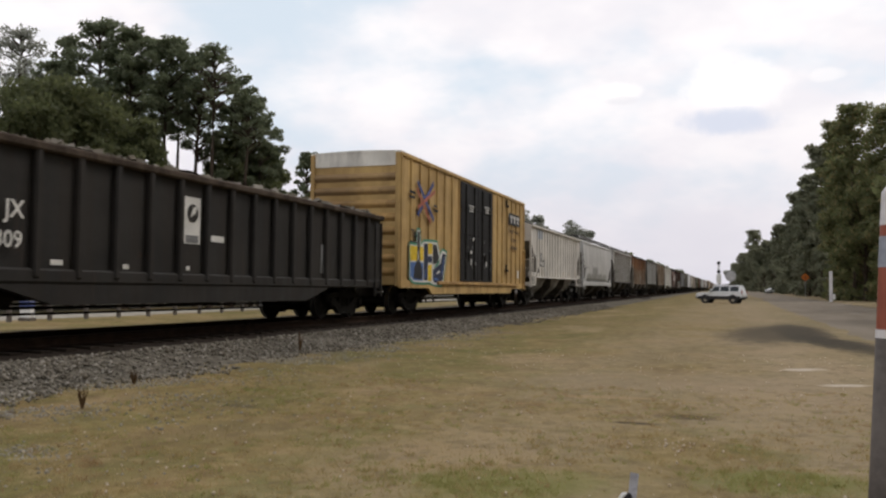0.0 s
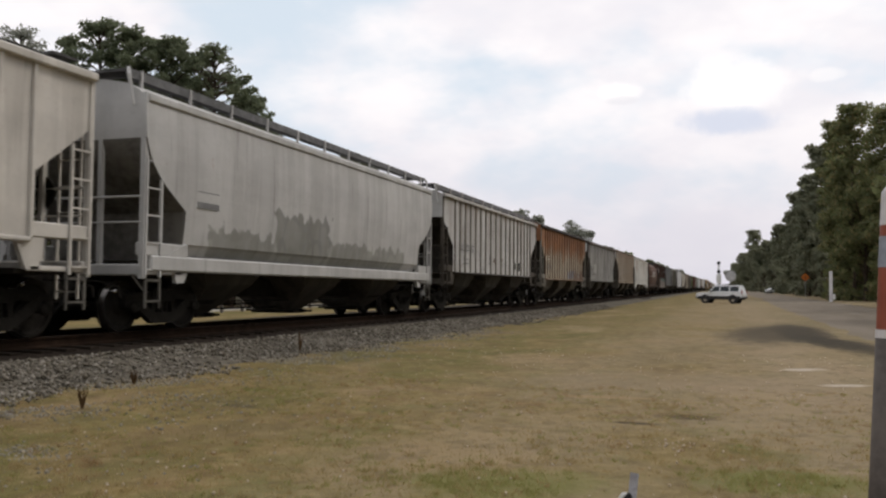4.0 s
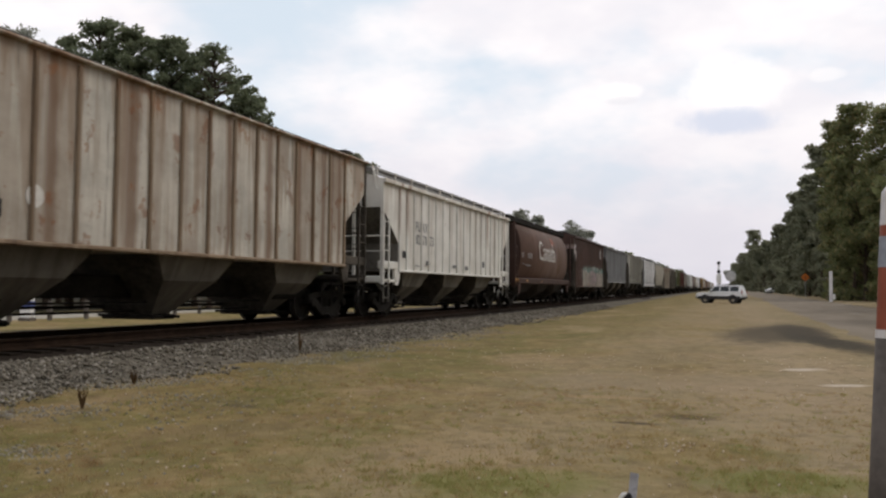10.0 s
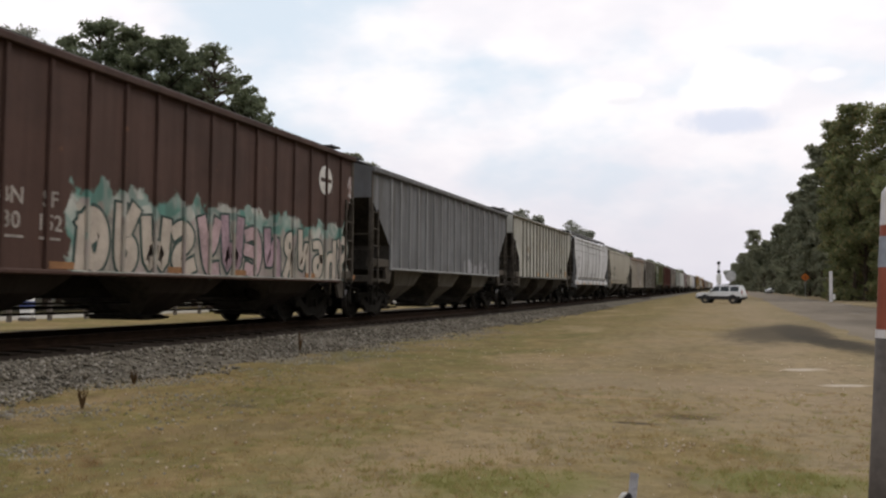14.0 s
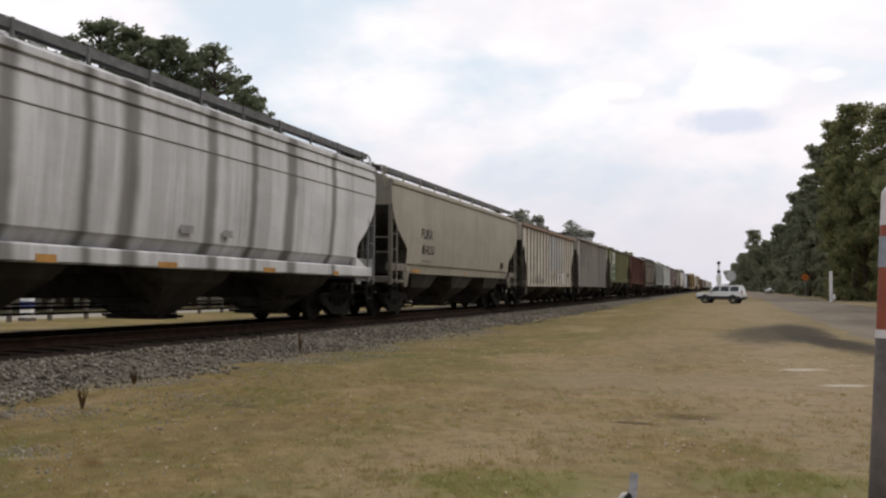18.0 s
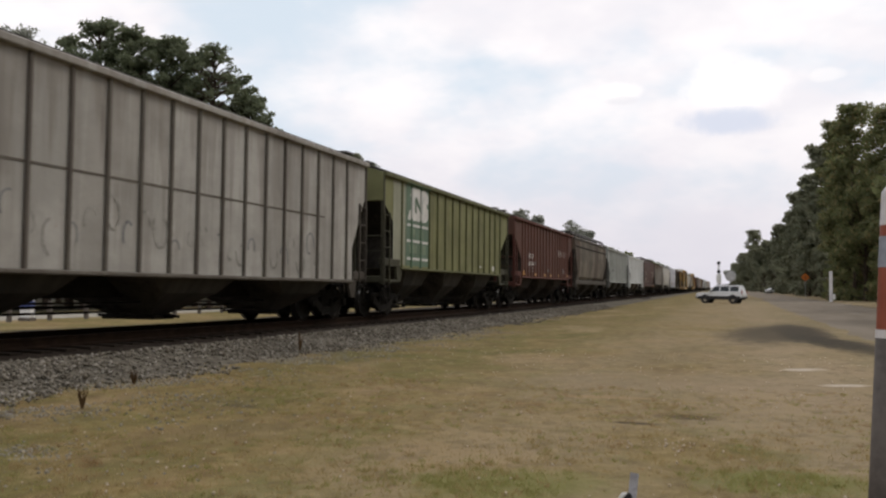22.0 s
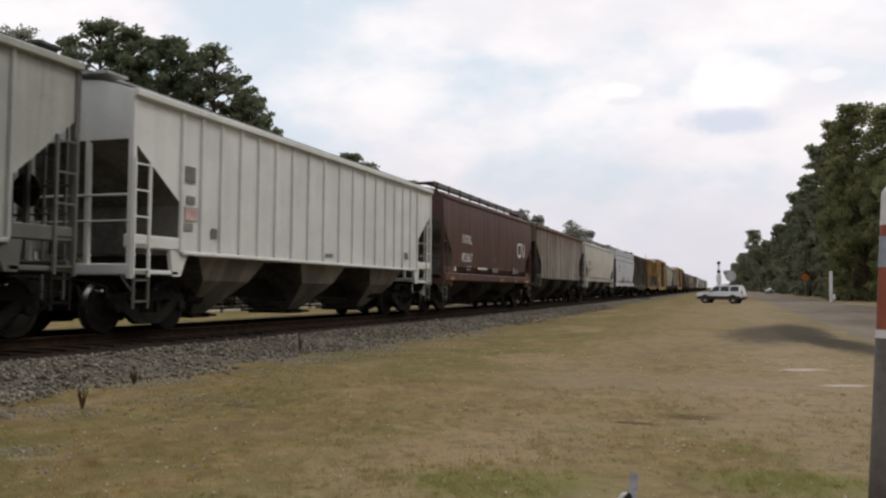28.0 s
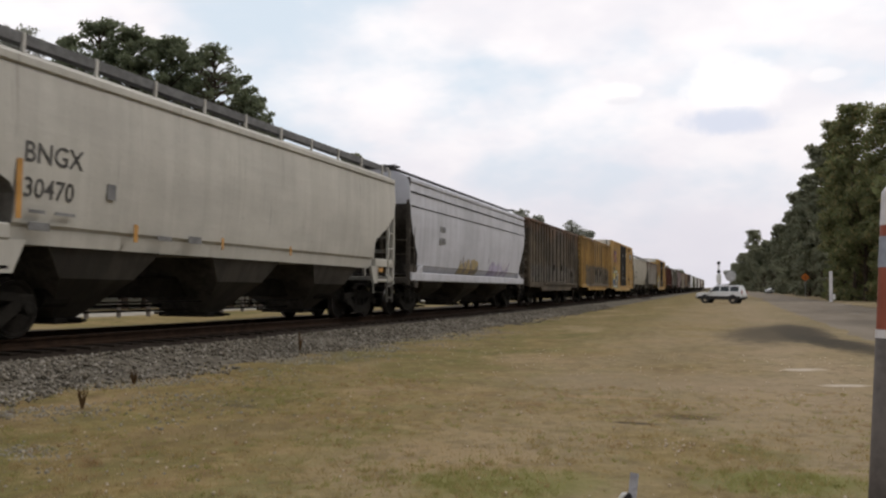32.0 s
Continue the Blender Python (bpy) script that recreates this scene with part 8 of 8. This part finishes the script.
# weeds on the ballast edge
WEED = plain("dead_stalk", (0.10, 0.06, 0.03), 0.9)
for k, (x, y, hgt) in enumerate([(-6.6, 7.5, 0.26), (-8.3, 15.6, 0.5), (-7.6, 9.6, 0.2)]):
    wd = thing("weed", "dead brown weed stalk at the ballast edge", "weed", Matrix.Translation((x, y, land(x, y))), "weeds")
    s = Shape()
    rnd = random.Random(k)
    for j in range(26):
        a = rnd.uniform(0, 6.28)
        s.tube([(0, 0, -0.03), (0.03 * math.cos(a), 0.03 * math.sin(a), hgt * rnd.uniform(0.3, 0.5)), (0.07 * math.cos(a) * rnd.random(), 0.07 * math.sin(a), hgt * rnd.uniform(0.45, 1.0))], [0.005, 0.004, 0.002], 4)
    part("stalks", s, WEED, wd)

# ---- loose stones, grass and ties ----
STONE_BROWN = island("dusty_stones", [(0.135, 0.120, 0.090, 1), (0.195, 0.174, 0.135, 1), (0.25, 0.226, 0.178, 1), (0.31, 0.282, 0.225, 1)], 0.95)
r = np.random.RandomState(4)


def stones(name, label, mat, pts, sizes):
    base = np.array([(1, 0, 0), (-1, 0, 0), (0, 1, 0), (0, -1, 0), (0, 0, 1), (0, 0, -1)], float)
    tri = np.array([(0, 2, 4), (2, 1, 4), (1, 3, 4), (3, 0, 4), (2, 0, 5), (1, 2, 5), (3, 1, 5), (0, 3, 5)])
    n = len(pts)
    v = base[None] * sizes[:, None, None] * r.uniform(0.55, 1.25, (n, 6, 1)) + r.normal(size=(n, 6, 3)) * sizes[:, None, None] * 0.25
    v[:, :, 2] *= 0.8
    v += pts[:, None]
    f = tri[None] + (np.arange(n) * 6)[:, None, None]
    return tagged(new(name, leaf_mesh(name, v.reshape(-1, 3), f.reshape(-1, 3), mat)), label, "stones", kind="stuff")


def bed(x, y):
    """Top of the ground or of the ballast shoulder."""
    return max(land(x, y), grade(y) + float(np.interp(x - TRACK_X, [p[0] for p in prof], [p[1] for p in prof])) if x < TRACK_X + 3.2 else -9.0)


def grass_line(x, y):
    """Distance from the ragged line where grass creeps into the ballast."""
    return x - TRACK_X - 2.9 - 0.5 * max(0.0, min(1.0, (10 - y) / 3)) - 0.9 * noise.noise(Vector((x * 0.9, y * 0.5, 51))) - 0.7 * noise.noise(Vector((x * 2.6, y * 1.7, 52)))


n = 34000
y = 4 + 60 * r.uniform(0, 1, n) ** 1.6
x = TRACK_X + 1.85 + 2.5 * r.uniform(0, 1, n)
keep = np.array([grass_line(a, b) for a, b in zip(x, y)]) < r.uniform(-0.5, 0.55, n)
x, y, n = x[keep], y[keep], int(keep.sum())
edge_z = np.interp(x - TRACK_X, [p[0] for p in prof], [p[1] for p in prof])
z = np.maximum(np.array([grade(b) for b in y]) + edge_z, np.array([land(a, b) for a, b in zip(x, y)])) + r.uniform(-0.012, 0.03, n)
stones("ballast_stones", "grey and brown crushed ballast stones", STONE, np.stack([x, y, z], 1), r.uniform(0.018, 0.05, n))
n = 21000
y = 3.5 + 24 * r.uniform(0, 1, n) ** 1.4
x = TRACK_X + 2.8 + np.abs(r.normal(size=n)) * np.where(y < 9, 1.5, 0.9)
lumpy = np.array([noise.noise(Vector((a * 0.9, b * 0.9, 21))) for a, b in zip(x, y)])
keep = lumpy > r.uniform(-0.3, 0.35, n)
x, y, n = x[keep], y[keep], int(keep.sum())
z = np.array([bed(a, b) for a, b in zip(x, y)]) + 0.005
stones("scattered_stones", "ballast stones scattered into the grass", STONE_BROWN, np.stack([x, y, z - 0.006], 1), r.uniform(0.009, 0.028, n))
n = 240
a, d = r.uniform(0, 6.28, n), np.abs(r.normal(size=n))
x, y = -5.35 + 0.45 * d * np.cos(a), 5.45 + 0.30 * d * np.sin(a)
z = np.array([land(a_, b_) for a_, b_ in zip(x, y)])
stones("gravel_patch", "patch of grey gravel spilled in the grass", STONE_BROWN, np.stack([x, y, z], 1), r.uniform(0.008, 0.022, n))
n = 1500
y = 3.2 + 16 * r.uniform(0, 1, n) ** 1.3
x = r.uniform(-8.0, 3.0, n)
x[:40], y[:40] = -0.5 + 0.18 * r.normal(size=40), 7.45 + 0.16 * r.normal(size=40)
z = np.array([land(a, b) for a, b in zip(x, y)]) + 0.015
stones("pale_litter", "pale pebbles and litter specks in the grass", PALE_STONE, np.stack([x, y, z], 1), r.uniform(0.004, 0.017, n))


def blades(name, label, n, y0, y1, power, x0, x1, h0, h1, wid):
    y = y0 + (y1 - y0) * r.uniform(0, 1, n) ** power
    x = r.uniform(x0, x1, n)
    keep = (np.array([grass_line(a, b) for a, b in zip(x, y)]) > r.uniform(-0.75, 0.35, n)) & (x < 2.95)
    cover = np.array([noise.noise(Vector((a * 0.55, b * 0.55, 9))) for a, b in zip(x, y)])
    keep &= cover > r.uniform(-0.75, 0.25, n)
    keep &= r.uniform(0, 1, n) < (14.0 - y) / 8.5
    keep &= ((x - 1.7) / 1.9) ** 2 + ((y - 29.5) / 7.5) ** 2 > r.uniform(0.9, 1.5, n)
    for cx, cy, rx, ry in ((1.2, 15.9, 0.8, 1.0), (1.7, 13.2, 0.7, 0.7), (-1.0, 8.6, 0.3, 0.2), (-0.3, 9.1, 0.5, 0.4)):
        keep &= ((x - cx) / rx) ** 2 + ((y - cy) / ry) ** 2 > r.uniform(0.2, 1.2, n)
    x, y = x[keep], y[keep]
    z = np.array([bed(a, b) for a, b in zip(x, y)])
    n = len(x)
    a = r.uniform(0, 6.28, n)
    h = r.uniform(h0, h1, n)
    tip = r.uniform(0.3, 1.4, n) * h
    w = r.uniform(0.6, 1.4, n) * wid
    d = np.stack([np.cos(a), np.sin(a), np.zeros(n)], 1)
    p = np.stack([x, y, z - 0.01], 1)
    b = r.uniform(0, 6.28, n)
    lean = np.stack([np.cos(b) * tip, np.sin(b) * tip, h], 1)
    v = np.stack([p - d * w[:, None], p + d * w[:, None], p + lean], 1).reshape(-1, 3)
    f = np.arange(n * 3).reshape(-1, 3)
    return tagged(new(name, leaf_mesh(name, v, f, GRASS_BLADE)), label, "grass", kind="stuff")


blades("grass", "short dry straw-coloured grass", 150000, 2.6, 14.0, 1.6, -9.0, 4.4, 0.010, 0.038, 0.0045)



def tufts(name, label, count, mat, patches=()):
    """Clumps of taller blades standing out of the short grass; patches: (x, y, radius, share) where they crowd."""
    y = 2.8 + 9.5 * r.uniform(0, 1, count) ** 1.5
    x = r.uniform(-8.2, 2.9, count)
    start = 0
    for cx, cy, rad, share in patches:
        m = slice(start, start + int(count * share))
        x[m], y[m] = cx + rad * r.normal(size=len(x[m])), cy + 0.6 * rad * r.normal(size=len(x[m]))
        start = m.stop
    wild = np.array([noise.noise(Vector((a * 0.8, b * 0.8, 33))) for a, b in zip(x, y)])
    keep = (wild > r.uniform(-0.35, 0.45, count)) & (np.array([grass_line(a, b) for a, b in zip(x, y)]) > -0.45)
    x, y = x[keep], y[keep]
    n, per = len(x), 16
    px = np.repeat(x, per) + r.normal(size=n * per) * 0.022
    py = np.repeat(y, per) + r.normal(size=n * per) * 0.022
    pz = np.repeat(np.array([bed(a, b) for a, b in zip(x, y)]), per)
    h = np.repeat(r.uniform(0.025, 0.075, n), per) * r.uniform(0.5, 1.0, n * per)
    a, b = r.uniform(0, 6.28, n * per), r.uniform(0, 6.28, n * per)
    w = r.uniform(0.002, 0.0042, n * per)
    d = np.stack([np.cos(a) * w, np.sin(a) * w, np.zeros(n * per)], 1)
    p = np.stack([px, py, pz - 0.01], 1)
    tip = p + np.stack([np.cos(b) * h * 0.6, np.sin(b) * h * 0.6, h], 1)
    v = np.stack([p - d, p + d, tip], 1).reshape(-1, 3)
    return tagged(new(name, leaf_mesh(name, v, np.arange(n * per * 3).reshape(-1, 3), mat)), label, "grass", kind="stuff")


GREEN_BLADE = island("green_blades", [(0.26, 0.26, 0.088, 1), (0.35, 0.33, 0.12, 1), (0.22, 0.23, 0.078, 1)], 0.8, 0, 0.6)
RUSSET_BLADE = island("russet_blades", [(0.32, 0.21, 0.105, 1), (0.42, 0.30, 0.16, 1), (0.25, 0.15, 0.075, 1)], 0.8, 0, 0.6)
STRAW_BLADE = island("straw_blades", [(0.36, 0.28, 0.125, 1), (0.46, 0.36, 0.18, 1), (0.29, 0.23, 0.095, 1)], 0.8, 0, 0.6)
tufts("straw_tufts", "dry straw tufts in the mown grass", 4600, STRAW_BLADE, ((-1.2, 6.0, 0.8, 0.08), (0.2, 6.9, 0.8, 0.06)))
tufts("green_tufts", "olive green tufts in the mown grass", 3400, GREEN_BLADE, ((-1.45, 5.6, 0.5, 0.12), (0.4, 6.4, 0.5, 0.12), (-5.6, 9.6, 0.5, 0.03), (-3.0, 6.6, 0.3, 0.03)))
tufts("russet_tufts", "brown dead tufts in the mown grass", 1500, RUSSET_BLADE)

# wooden ties under the rails
tie = Shape().box(-1.30, 1.30, -0.115, 0.115, -0.34, -0.168, 0.012).mesh("tie", TIE_WOOD)
for k in range(190):
    y = -3.0 + 0.53 * k
    t = part("tie", tie, None, track)
    t.location = (TRACK_X + 0.03 * math.sin(k * 2.3), y, grade(y))
    t.rotation_euler = (0, 0, 0.01 * math.sin(k * 1.7))
s = Shape()
for k in range(300):
    y = -3.0 + 0.53 * (190 + k)
    s.box(TRACK_X - 1.30, TRACK_X + 1.30, y - 0.115, y + 0.115, -0.34 + grade(y), -0.168 + grade(y))
tagged(part("far_ties", s, TIE_WOOD, track), kind="stuff")


def turned(ob, angle):
    return Matrix.Translation(ob.location) @ Matrix.Rotation(angle, 4, "X")


def motions():
    """The train rolls past, gaining a little speed; near wheelsets turn."""
    times = [2.0 * k for k in range(17)]
    for car, mid in zip(cars, MID):
        rows = []
        for t in times:
            y = mid - travelled(t)
            rows.append((t, pose(TRACK_X, y, grade(y), grade_angle(y), 0, 0)))
        walk(car, rows)
    near = {car: mid for car, mid in zip(cars[:27], MID)}
    for part_, car in wheels:
        if car not in near:
            continue
        # turning is keyed while the car is close by
        mid = near[car]
        t0 = max(0.0, min(32.0, (mid - 34.0) / 12.0))
        t1 = max(0.0, min(32.0, (mid + 4.0) / 12.0))
        rows = [(0.0, turned(part_, 0.0))] if t0 > 0.05 else []
        k0, k1 = int(t0 * FPS), int(t1 * FPS)
        for k in range(k0, k1 + 1):
            t = k / FPS
            rows.append((t, turned(part_, (travelled(t) - travelled(k0 / FPS)) / 0.457)))
        if k1 < 32 * FPS:
            rows.append((32.0, rows[-1][1]))
        walk(part_, rows)


motions()
